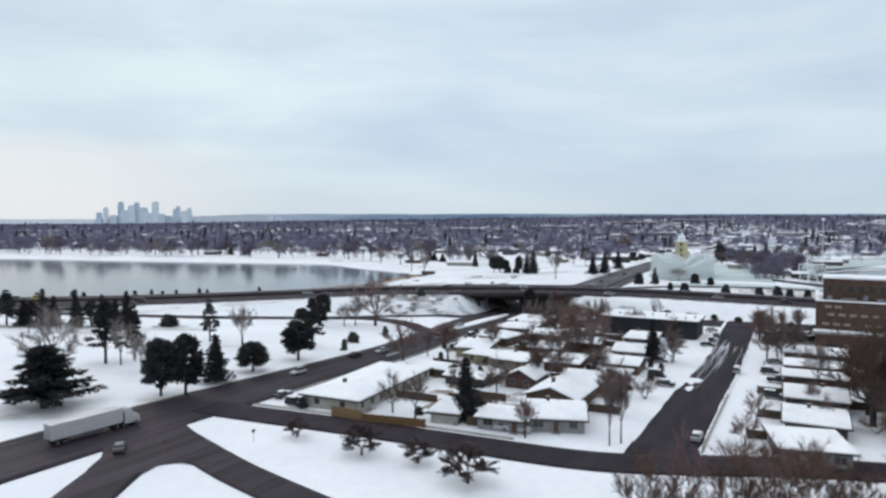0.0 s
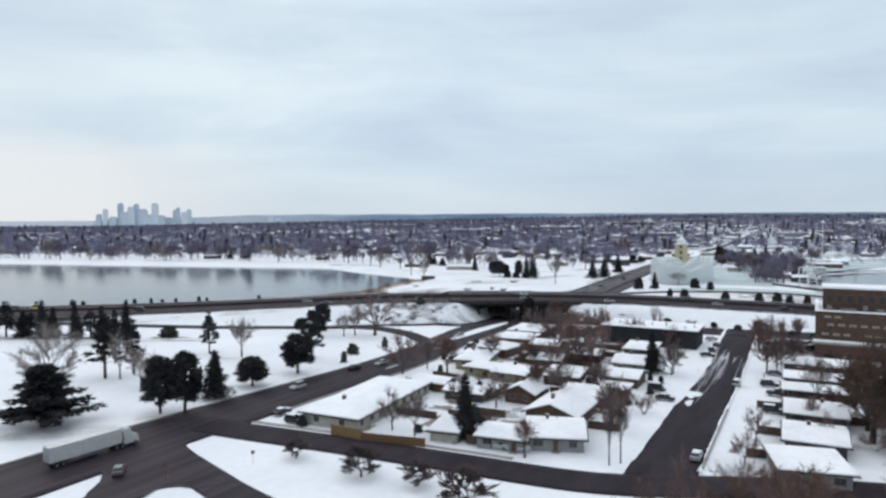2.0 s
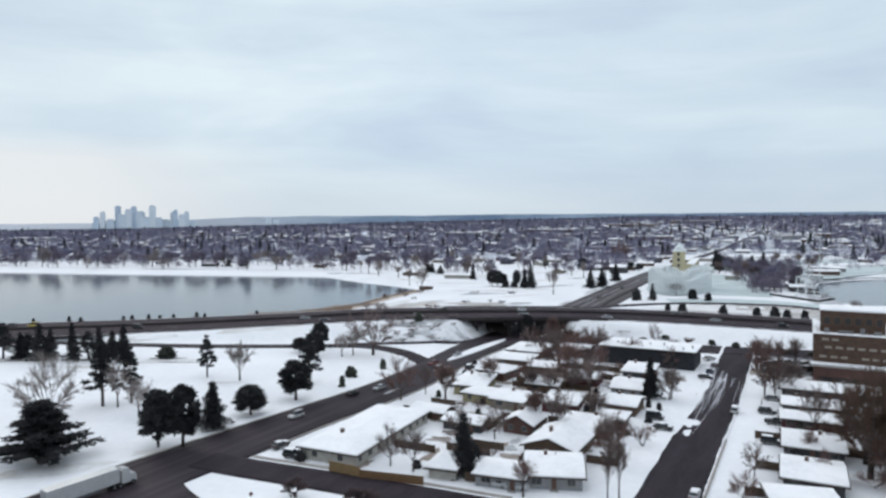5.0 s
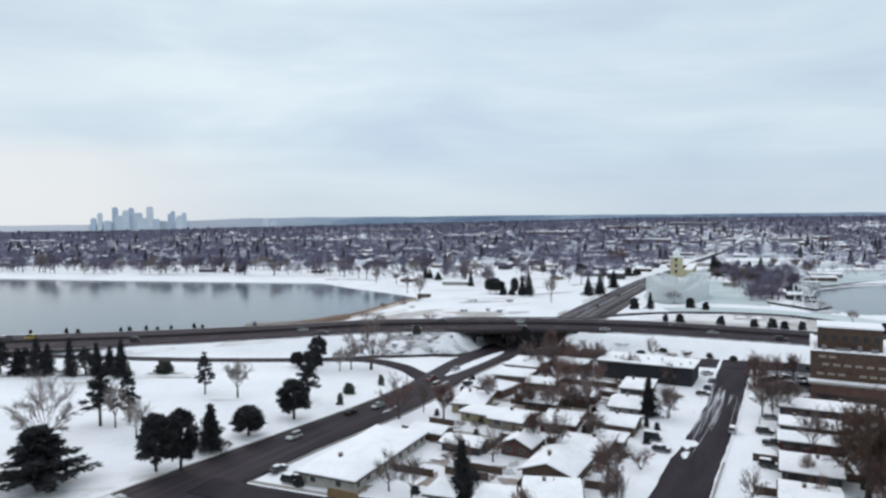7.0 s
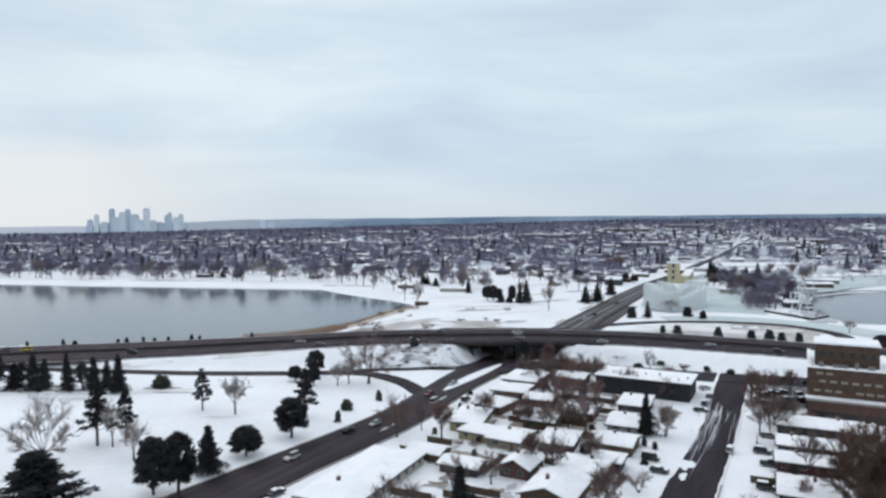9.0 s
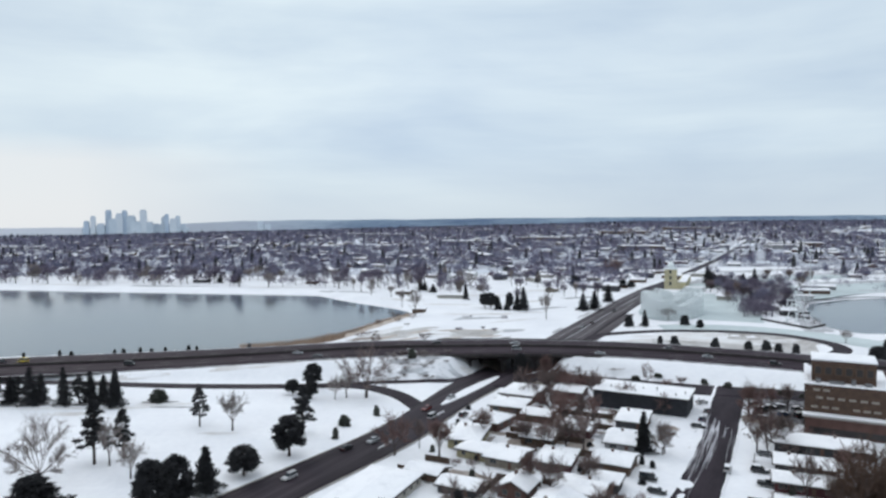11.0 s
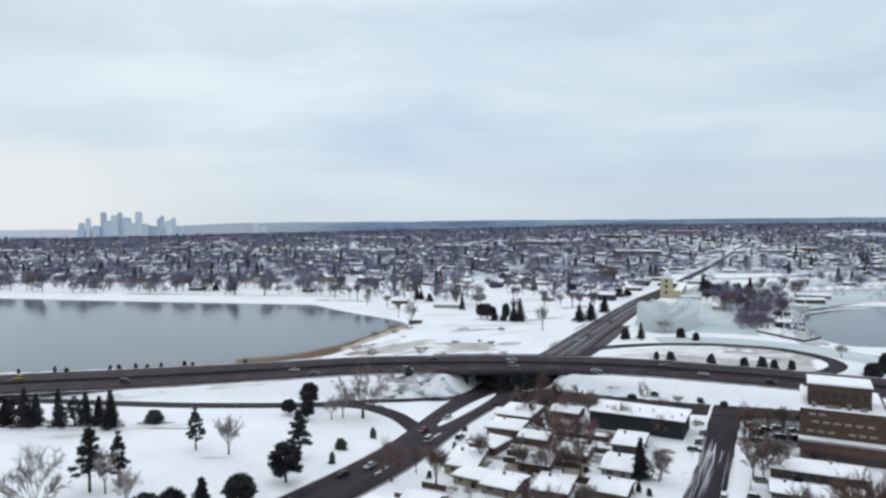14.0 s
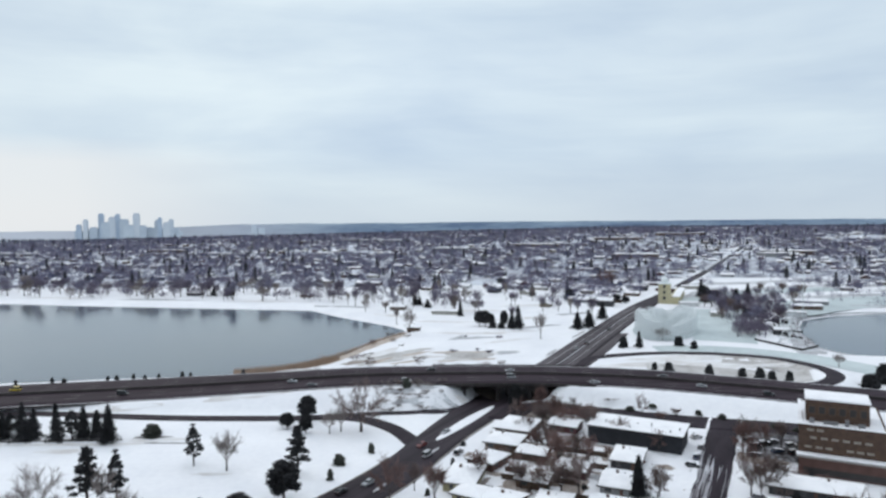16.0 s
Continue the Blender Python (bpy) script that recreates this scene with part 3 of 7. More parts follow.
def grow_bare(shape, seed, dense=1.0, twig_w=0.024):
    """Limbs as tapered tubes, the last twigs as fine slivers."""
    rnd = random.Random(seed)
    trunk, limbs, twigs = Geo(), Geo(), Geo()

    def sliver(p, d, l):
        s = d.orthogonal().normalized()
        s.rotate(Matrix.Rotation(rnd.uniform(0, 6.28), 3, d))
        w = twig_w * rnd.uniform(0.8, 1.5)
        twigs.add([p - s * w, p + s * w, p + d * l], [(0, 1, 2)])

    def bend(d, amount, up=0.0):
        e = d + Vector((rnd.gauss(0, 1), rnd.gauss(0, 1), rnd.gauss(0, 0.8))) * amount * 0.85
        e.z += up
        return e.normalized()

    def branch(p, d, l, r, level):
        mid = p + d * l * 0.5
        d2 = bend(d, 0.16, 0.06)
        end = mid + d2 * l * 0.5
        if level <= 2:
            limbs.tube([p, mid, end], [r, r * 0.75, r * 0.5], 4 if level == 1 else 3)
        n = (0, 5, 5, 0)[level] if level < 3 else 0
        if level < 3:
            for i in range(n):
                t = 0.35 + 0.65 * (i + rnd.random()) / n
                base = p.lerp(mid, t * 2) if t < 0.5 else mid.lerp(end, t * 2 - 1)
                branch(base, bend(d2, 0.48 if level == 1 else 0.62, 0.1), l * rnd.uniform(0.42, 0.62), r * 0.45, level + 1)
        else:
            for i in range(max(2, int(7 * dense))):
                sliver(p.lerp(end, rnd.random()), bend(d, 0.55, 0.08), l * rnd.uniform(0.5, 1.0))
            sliver(p, d, l)

    if shape == "bush":
        for i in range(9):
            a = rnd.uniform(0, 6.28)
            branch(Vector((0.3 * math.cos(a), 0.3 * math.sin(a), -0.3)), Vector((math.cos(a) * 0.55, math.sin(a) * 0.55, 1)).normalized(), 6.2, 0.08, 1)
        trunk.tube([(0, 0, -0.6), (0, 0, 0.8)], [0.3, 0.2], 5)
    else:
        fork = {"vase": 2.6, "round": 2.1, "tall": 3.0}[shape]
        trunk.tube([(0, 0, -0.6), (0.05, 0, fork * 0.5), (0, 0.06, fork + 0.2)], [0.32, 0.25, 0.2], 7)
        spread, across = {"vase": (42, 4.1), "round": (70, 4.6), "tall": (26, 3.3)}[shape]
        count = 11
        for i in range(count):
            a, phi = i * 2.4 + rnd.uniform(-0.25, 0.25), radians(spread * math.sqrt((i + 0.4) / count))
            d = Vector((math.cos(a) * math.sin(phi), math.sin(a) * math.sin(phi), math.cos(phi)))
            base = Vector((0, 0, fork + rnd.uniform(-0.4, 0.2) + (max(0, 5 - i) * 0.3 if shape == "tall" else 0)))
            k, h = (d.x ** 2 + d.y ** 2) / across ** 2 + d.z ** 2 / 17.6, (base.z - 5.8) * d.z / 17.6
            reach = (-h + math.sqrt(max(0.0, h * h - k * ((base.z - 5.8) ** 2 / 17.6 - 1)))) / k      # to the crown's outline
            branch(base, d, reach * rnd.uniform(0.62, 0.76), 0.07, 1)
    return trunk, limbs, twigs


TREE_LABEL = {
    "dome": "low dense dark evergreen in the snow",
    "round": "dark green rounded pine standing in the snow", "cone": "dark pointed spruce standing in the snow",
    "open": "tall dark pine with open tiers and bare trunk", "cedar": "broad dark cedar with wide layered branches",
    "bare_oak": "large bare oak with dense brown twigs", "bare_low": "low bare tree with a dense dark crown",
    "bare_vase": "bare winter tree with spreading grey-brown twigs", "bare_round": "bare round-headed winter tree with fine twigs",
    "bare_tall": "tall narrow bare winter tree with upright twigs", "bare_bush": "leafless many-stemmed shrub in the snow",
}
GROWN = {}


def plant(shape, x, y, tall, wide, seed=0, twig=None, label="", turn=None, group="trees", z=None):
    """A tree of a shape, tall and wide in metres, on the ground at x, y."""
    bare = shape.startswith("bare_")
    distant = bare and y > 320                      # fewer and stouter twigs where the trees stay far off
    key = (shape, seed, twig.name if twig else "", distant)
    turn = (x * 37.7 + y * 11.3) % 360 if turn is None else turn
    full = {"round": 6.0, "dome": 6.2, "cone": 5.8, "open": 5.6, "cedar": 6.4, "bare_oak": 9.2, "bare_low": 9.2, "bare_vase": 8.2, "bare_round": 9.2, "bare_tall": 6.6, "bare_bush": 8.0}[shape]
    m = pose(x, y, height(x, y) if z is None else z, 0, 0, turn) @ Matrix.Diagonal((wide / full, wide / full, tall / 10.0, 1))
    if key in GROWN:
        own = GROWN[key].scale                      # copy_thing keeps the first one's scale
        ob = copy_thing(GROWN[key], m @ Matrix.Diagonal((1 / own[0], 1 / own[1], 1 / own[2], 1)))
        ob["label"] = label or TREE_LABEL[shape]
        ob["group"] = group
        return ob
    name = "shrub" if shape == "bare_bush" or (shape == "dome" and tall < 3.5) else "bare_tree" if bare else "pine_tree"
    ob = thing(name, m, label or TREE_LABEL[shape], "shrub" if name == "shrub" else "tree", group)
    if bare:
        trunk, limbs, twigs = grow_bare("round" if shape in ("bare_oak", "bare_low") else shape[5:], seed + 11, {"bare_oak": 2.8, "bare_low": 3.2}.get(shape, 0.8 if distant else 1.6), {"bare_low": 0.06, "bare_oak": 0.020}.get(shape, 0.045 if distant else 0.024))
        part("trunk", trunk, BARK, ob, smooth=True)
        part("branchwork", limbs, twig if twig is TWIG_PALE else LIMB, ob)
        part("twig_crown", twigs, twig or TWIG, ob)
    else:
        crown, trunk = grow_conifer(shape, seed + 5)
        part("trunk", trunk, BARK, ob, smooth=True)
        part("crown", crown, twig or NEEDLE, ob)
    GROWN[key] = ob
    return ob


# park beside the boulevard
for i, (x, y, h, w) in enumerate([(-48.8, 114.5, 10.0, 6.4), (-44.5, 114.4, 10.8, 6.6), (-38.1, 132.9, 5.9, 7.0), (-31.4, 143.9, 8.8, 7.6)]):
    plant("round", x, y, h, w, i % 2, group="park pines")
plant("cone", -42.6, 124.2, 9.4, 7.2, 1, group="park pines")
plant("cedar", -64.9, 107.6, 10.4, 17.5, 0, turn=20)
plant("open", -31.1, 158.0, 11.6, 6.6, 0, group="park pines")
plant("round", -36.5, 201.6, 7.8, 6.0, 1, group="park pines")
plant("round", -41.3, 194.7, 4.5, 4.4, 0, group="park pines")
plant("round", -34.9, 189.6, 5.2, 4.0, 1, group="park pines")
for i, (x, y, h, w) in enumerate([(-118.2, 187.6, 7.4, 5.0), (-116.5, 188.5, 6.6, 4.2), (-111.8, 185.9, 10.6, 4.9), (-109.5, 187.2, 8.6, 4.6), (-102.3, 185.4, 10.6, 4.0),
                                  (-99.2, 187.6, 7.0, 4.3), (-96.0, 187.4, 9.0, 4.6), (-92.2, 187.3, 8.0, 4.3), (-87.4, 183.7, 10.5, 4.8), (-124, 189, 9, 5), (-131, 190, 8, 5)]):
    plant("open" if i % 4 == 1 else "cone", x, y, h * 1.06, w * (1.35 if i % 4 == 1 else 1.3), i % 2, group="row of spruces by the park road")
plant("open", -58.1, 165.5, 10.0, 4.8, 1, group="park pines")
plant("open", -71.4, 140.4, 13.3, 7.2, 0, group="park pines")
plant("open", -66.5, 143.0, 11.4, 4.6, 1, group="park pines")
plant("dome", -77.9, 189.4, 3.4, 7.0, 0, NEEDLE_GREY, "low spreading grey-green juniper in the snow", group="park pines")
for i, (x, y, h, w) in enumerate([(-49.0, 162.0, 8.8, 7.2), (-67.7, 139.3, 9.4, 5.4), (-60.0, 131.9, 7.4, 6.0), (-76.0, 128.6, 13.0, 13.5), (-19.4, 190.3, 14.0, 15.0), (-28.1, 189.0, 6.0, 5.2), (-25.1, 190.6, 7.0, 6.0)]):
    plant(("bare_vase", "bare_round")[i in (3, 4)], x, y, h, w, i % 2, TWIG if i == 4 else TWIG_PALE, group="bare park trees")
for x, y, h, w in ((-22.3, 164.9, 2.6, 4.2), (-15.0, 172.6, 2.7, 2.4), (-7.3, 220.6, 3.2, 4.1), (-23.0, 154.9, 2.6, 2.2)):
    plant("dome", x, y, h, w, 0, NEEDLE_GREY, "rounded grey-green shrub in the snow", group="park shrubs")
plant("round", 27.0, 208.2, 8.8, 4.6, 0, group="park pines")

# beyond the highway
for i, (x, y, h, w) in enumerate([(29.0, 377.5, 8.6, 6.4), (32.2, 375.2, 9.2, 6.2), (35.2, 376.5, 7.2, 5.4), (42.2, 370.2, 9.6, 5.0)]):
    plant("round", x, y, h, w, i % 2, group="small pines by the slip road")
for i, (x, y, h, w) in enumerate([(36.0, 370.5, 3.4, 6.0), (40.5, 369.0, 3.0, 5.6), (45.5, 367.5, 3.6, 5.0), (90.8, 309.1, 4.8, 5.8), (117.1, 310.1, 4.2, 5.8), (121.5, 302.9, 3.3, 4.4), (83, 243.5, 2.8, 3.0), (88.5, 244.2, 3.6, 5.0),
                                  (102, 240.5, 4.0, 4.2), (112, 236, 3.6, 4.3), (117.5, 234, 4.2, 4.8), (121.5, 233.5, 3.8, 4.2), (127, 232, 4.2, 4.0), (152.3, 226.8, 5.0, 8.0), (162.8, 234.8, 6.6, 8.1)]):
    plant("dome", x, y, h * 1.1, w * 1.05, i % 2, group="small pines by the slip road")
for i, (x, y, h, w) in enumerate([(46.2, 368.4, 11.0, 5.6), (49.4, 366.1, 13.6, 7.6), (81.6, 363.6, 9.6, 8.2), (88.6, 366.9, 10.6, 8.8), (104.2, 397.3, 11.0, 8.0), (-6.0, 470, 7.0, 6.5), (98.0, 308.6, 8.1, 4.7), (-173.1, 544.5, 8, 6.4),
                                  (-160.5, 543.2, 12.5, 10.0), (-9.0, 474.8, 8.2, 6.4), (-0.2, 458.6, 6, 7.0), (20.2, 416.3, 10.8, 4.9), (106.7, 497.3, 8, 6.8), (81.2, 518.4, 11.0, 7.0)]):
    plant("cone", x, y, h, w, i % 2, group="spruces beyond the highway")
for i, (x, y, h, w) in enumerate([(4, 262, 3.2, 4), (12, 268, 2.6, 3.6), (22, 266, 3.6, 4.2), (-12, 268, 2.4, 3.4), (-24, 276, 2.6, 3.6), (30, 274, 2.2, 3), (-32, 288, 2.8, 3.6), (36, 262, 3, 4), (-4, 280, 2, 3), (-44, 262, 2.2, 3), (-28, 330, 3, 3.4), (-20, 348, 3.4, 3.6)]):
    plant("bare_bush", x, y, h, w, i % 2, TWIG_BROWN if i % 2 else TWIG_RED, "brown leafless brush on the lakeside meadow", group="lakeside brush")
plant("bare_round", 155.4, 575.3, 17.5, 17.0, 1, TWIG_RED, "large bare tree with dense reddish-brown twigs")
for i, (x, y, h, w) in enumerate([(114.7, 325.0, 6.0, 8.3), (56.4, 334.0, 13, 6.8), (-9.9, 355.9, 13, 7.2), (163.6, 262.4, 5, 5.4)]):
    plant("bare_vase", x, y, h, w, i % 2, TWIG_PALE, group="bare trees beyond the highway")

# lakeshore park and the amusement grounds: bare trees along the far bank
rnd = random.Random(4)
for i in range(84):
    s = i / 83
    x = -440 + 470 * s + rnd.uniform(-9, 9)
    y = 585 - 100 * max(0, s - 0.2) + rnd.uniform(-34, 40) - (50 * max(0, s - 0.8) / 0.2)
    plant("bare_" + rnd.choice(("tall", "tall", "vase", "vase", "round")), x, y, rnd.uniform(9, 15), rnd.uniform(7, 11), rnd.randrange(2), rnd.choice((TWIG_HAZED_LILAC, TWIG_PALE, TWIG_HAZED_MAUVE, TWIG_HAZED_MAUVE)), group="bare lakeshore trees")
for i in range(60):
    y = rnd.uniform(330, 530)
    x = y * (rnd.uniform(0.415, 0.505) if i % 3 else rnd.uniform(0.50, 0.57))
    if inside(np.array([x]), np.array([y]), SMALL_LAKE)[0] or (y < 372 and x < 165):
        continue
    plant("bare_tall" if i % 2 else "bare_vase", x, y, rnd.uniform(5, 11), rnd.uniform(4, 8), rnd.randrange(2), rnd.choice((TWIG_HAZED_LILAC, TWIG_HAZED_MAUVE, TWIG)), group="bare trees in the amusement grounds")
for i in range(34):
    x, y = rnd.uniform(-75, 112), rnd.uniform(392, 560)
    if dist_line(np.array([x]), np.array([y]), BOULEVARD)[0][0] < 14 or inside(np.array([x]), np.array([y]), LAKE)[0] or y > 560 - 0.4 * abs(x):
        continue
    plant("bare_" + rnd.choice(("tall", "tall", "vase")), x, y, rnd.uniform(7, 13), rnd.uniform(4, 7.5), rnd.randrange(2), rnd.choice((TWIG_PALE, TWIG_PALE, TWIG_HAZED_MAUVE)), group="bare trees beyond the highway")
for x, y, h, w in ((196, 470, 13, 9), (212, 455, 12, 9), (206, 500, 14, 9), (232, 480, 13, 8), (190, 395, 5, 6), (194, 384, 6, 7)):
    plant("cone" if h > 8 else "dome", x, y, h, w, 0, group="dark pines in the amusement grounds")

# among the houses
plant("cone", 3.5, 101.0, 10.2, 5.6, 1, group="garden spruces")
plant("cone", 45.0, 142.5, 9.6, 5.2, 0, group="garden spruces")
plant("bare_oak", -8.6, 143.4, 8.8, 7.6, 0, TWIG_RED, "bare street tree with dense dull-red twigs", group="bare street trees")
plant("bare_bush", 34.5, 113.0, 3.8, 3.6, 0, TWIG_RED)
for i, (x, y, h, w) in enumerate([(-3.4, 147.8, 6.0, 3.6), (1.0, 139.0, 8.6, 6.4), (-8.0, 105.0, 6.6, 5.0), (-4.3, 102.2, 6.4, 4.2), (11.5, 92.6, 5.0, 3.6), (24.4, 90.4, 8.6, 2.8), (22.6, 89.5, 8.4, 2.6), (30.8, 158.3, 8.6, 7.4),
                                  (29.6, 170.8, 7.2, 7), (32.0, 142.6, 8.8, 7.6), (17.7, 124.2, 6.4, 4.8), (9.5, 117.3, 6.2, 5.4), (49.4, 142.1, 6.3, 5.0), (80.3, 168.9, 7.4, 4.6)]):
    plant(("bare_vase", "bare_tall", "bare_round")[i % 3] if i not in (5, 6) else "bare_tall", x, y, h, w, i % 2, (TWIG, TWIG_RED, TWIG)[i % 3], group="bare garden trees")
for i, (x, y, h, w) in enumerate([(69.1, 141.5, 12.1, 6.6), (85.9, 168.7, 7.4, 4.6), (90.1, 168.6, 7.4, 4.6), (56.3, 96.9, 5, 2.4), (59.5, 106.5, 4.5, 2.6), (27.0, 105.5, 7.0, 6.0), (20, 151, 7, 6), (39, 190, 6, 6), (33, 193, 6, 6),
                                  (27, 150, 8, 7), (27, 170, 6, 5), (36, 163, 7, 6), (38, 203, 6, 6), (33, 201, 6, 6)]):
    plant(("bare_round", "bare_vase", "bare_tall")[i % 3], x, y, h, w, i % 2, (TWIG_RED, TWIG_RED, TWIG)[i % 3], group="bare garden trees")

# near corner
for i, (x, y, h, w) in enumerate([(-20.6, 92.8, 3.0, 3.4), (-10.6, 86.0, 3.9, 5.0), (-3.1, 83.0, 3.1, 4.0), (2.9, 76.7, 4.6, 6.2)]):
    plant("bare_low", x, y, h, w * 1.1, i % 2, TWIG_DARK, "small bare orchard tree with dark reddish twigs", group="small bare trees on the lawn")
for x, y, h, w, k in ((63.5, 97.8, 15, 11, 0), (66.5, 103.5, 14, 11, 1), (72, 95.5, 15.5, 13, 1), (74.5, 104, 14, 12, 0), (70.5, 89, 12, 10, 1), (77, 98, 15, 12, 0), (65.5, 93, 10, 8, 1), (80, 111, 12, 10, 1), (68.5, 99, 13, 11, 1), (70.5, 106, 12.5, 11, 0), (75.5, 92, 14, 12, 1), (67.5, 86.5, 10.5, 9, 0), (83, 104, 14, 12, 1), (73, 99.5, 11, 10, 0)):
    plant("bare_oak", x, y, h, w, k, TWIG_BROWN, "large bare oak with dense brown twigs", group="garden oaks")
for i, (x, y, h, w) in enumerate([(35.4, 78.4, 4.8, 4.4), (38.5, 76.5, 4.6, 4.4), (42.5, 75.9, 4.6, 4.6), (52, 72, 5.6, 5.4), (57, 78, 5.4, 5)]):
    plant(("bare_bush", "bare_vase")[i % 2], x, y, h, w, i % 2, (TWIG_RED, TWIG_BROWN)[i % 3 == 1], group="bare street trees")
for i, (x, y, h, w) in enumerate([(41, 65, 6.0, 6.5), (50, 69, 6.6, 6.5), (57, 72, 7.5, 7), (62, 77, 8, 7)]):
    plant("bare_oak", x, y, h, w, i % 2, (TWIG_BROWN, TWIG_RED)[i % 2], "bushy bare street tree with dense brown twigs", group="bare street trees")
for i, (x, y, h, w) in enumerate([(18.5, 60.5, 8.6, 6.5), (23, 62, 9.4, 7), (27.5, 61.5, 9.0, 6.5), (31.5, 63.5, 8.0, 6), (36.5, 64.5, 8.4, 7)]):
    plant("bare_oak", x, y, h, w, i % 2, (TWIG_BROWN, TWIG_RED)[i % 2], "tall bushy bare tree with brown twigs", group="bare street trees")
for i, (x, y, h, w) in enumerate([(37.5, 71, 5.6, 5.4), (60, 68, 6.6, 6.5), (64, 84, 7.5, 6)]):
    plant("bare_round", x, y, h, w, i % 2, (TWIG_RED, TWIG, TWIG_BROWN)[i % 3], group="bare street trees")
for i, (x, y, h, w) in enumerate([(48.6, 141.0, 6.6, 5.2), (27.0, 105.5, 7.5, 5.6), (30.5, 171, 7.5, 6.5), (34, 162, 7.5, 6), (38, 202, 6.5, 6.5), (33, 197, 6, 6), (43.5, 201, 5.5, 6), (28.5, 203, 5, 5), 
                                  (3, 113, 6.5, 5), (71, 141, 9, 6), (80, 168, 6.5, 6), (86, 178, 6, 6), (47, 99, 5, 3.5), (41, 89.5, 4.6, 4), (76, 149, 6, 5)]):
    plant("bare_oak", x, y, h, w, i % 2, (TWIG, TWIG_RED, TWIG)[i % 3], "dense bare garden tree with grey-brown twigs", group="bare garden trees")
yard = random.Random(31)
for i in range(68):
    if i < 44:
        v, u = yard.uniform(104, 205), yard.uniform(0.06, 0.9)
        left, right = -27.5 + (v - 135) * 0.57 + 11, 29.5 + (v - 88) * 0.54 - 8
        x, y = left + (right - left) * u, v
        if u < 0.26 and v < 150:               # the open corner by the boulevard stays clear
            continue
    else:
        v = yard.uniform(86, 158)
        x, y = 29.5 + (v - 88) * 0.54 + 9 + yard.uniform(6, 26), v
    if i < 44 and yard.random() < 0.5 or i > 62:
        plant("bare_" + yard.choice(("vase", "round", "tall")), x, y, yard.uniform(5.0, 9.0), yard.uniform(4, 6.5), i % 2, yard.choice((TWIG, TWIG_RED, TWIG)), group="bare garden trees")
    else:
        plant("bare_bush", x, y, yard.uniform(1.4, 3.0), yard.uniform(2, 3.6), i % 2, yard.choice((TWIG_RED, TWIG)), group="garden shrubs")
for i in range(60):                                # low evergreen shrubs round the houses
    v = yard.uniform(100, 200)
    if i % 3:
        left, right = -27.5 + (v - 135) * 0.57 + 11, 29.5 + (v - 88) * 0.54 - 7
        x = left + (right - left) * yard.random()
    else:
        v = yard.uniform(86, 158)
        x = 29.5 + (v - 88) * 0.54 + 8 + yard.uniform(9, 26)
    plant("dome", x, v, yard.uniform(0.9, 1.9), yard.uniform(1.2, 2.4), i % 2, None if i % 4 else NEEDLE_GREY, "small dark evergreen garden shrub", group="garden shrubs")


# ---- houses ----
def tone(name, c, rough=0.85):
    return mat(name, c, tuple(k * 0.72 for k in c), 0.6, rough, 0.1, 7, local=True)


WALLS = {
    "yellow": tone("yellow_siding", (0.36, 0.32, 0.20)), "tan": tone("tan_siding", (0.27, 0.235, 0.195)), "brick": tone("red_brick", (0.13, 0.075, 0.065)),
    "grey": tone("grey_siding", (0.30, 0.30, 0.31)), "dark": tone("dark_siding", (0.07, 0.07, 0.075)), "brown": tone("brown_siding", (0.14, 0.095, 0.07)),
    "cream": tone("cream_siding", (0.44, 0.42, 0.38)), "white": tone("white_siding", (0.70, 0.71, 0.72)), "maroon": tone("maroon_siding", (0.11, 0.045, 0.05)),
    "charcoal": tone("charcoal_siding", (0.034, 0.035, 0.041)), "blue": tone("slate_blue_siding", (0.19, 0.23, 0.27)),
}
TRIM = tone("painted_trim", (0.26, 0.245, 0.23))
EAVE = tone("dark_eave", (0.075, 0.062, 0.056))
DOOR = tone("painted_door", (0.16, 0.10, 0.08))
GARAGE = tone("garage_panel", (0.60, 0.61, 0.62))
FENCE_WOOD = tone("weathered_board", (0.105, 0.075, 0.058))
FENCE_TAN = tone("tan_board", (0.30, 0.20, 0.105))
FENCE_BROWN = tone("reddish_board", (0.21, 0.125, 0.07))
METAL = mat("grey_metal", (0.25, 0.25, 0.26), (0.17, 0.17, 0.18), 1.0, 0.5, metal=0.6)
BRICK_TAN = mat("tan_brick", (0.106, 0.068, 0.050), (0.068, 0.046, 0.038), 0.9, 0.9, 0.2, 9)
DARK_PANE = mat("dark_tinted_pane", (0.022, 0.018, 0.018), (0.034, 0.028, 0.028), 1.0, 0.4)
PALE_GLASS = mat("pale_window", (0.32, 0.285, 0.235), (0.20, 0.175, 0.155), 1.5, 0.35)


def gable_roof(l, w, h, rise, over, t, lift=0.0, inset=0.0):
    """A pitched slab over an l by w plan with its ridge along l."""
    a, b = l / 2 + over - inset, w / 2 + over - inset
    drop = rise * (over - inset) / (w / 2)
    top = [(-a, -b, h - drop + lift), (a, -b, h - drop + lift), (a, b, h - drop + lift), (-a, b, h - drop + lift), (-a, 0, h + rise + lift), (a, 0, h + rise + lift)]
    low = [(x, y, z - t) for x, y, z in top]
    return Geo().add(top + low, [(0, 1, 5, 4), (2, 3, 4, 5), (7, 6, 10, 11), (9, 8, 11, 10), (1, 0, 6, 7), (3, 2, 8, 9), (0, 4, 10, 6), (4, 3, 9, 10), (5, 1, 7, 11), (2, 5, 11, 8)])


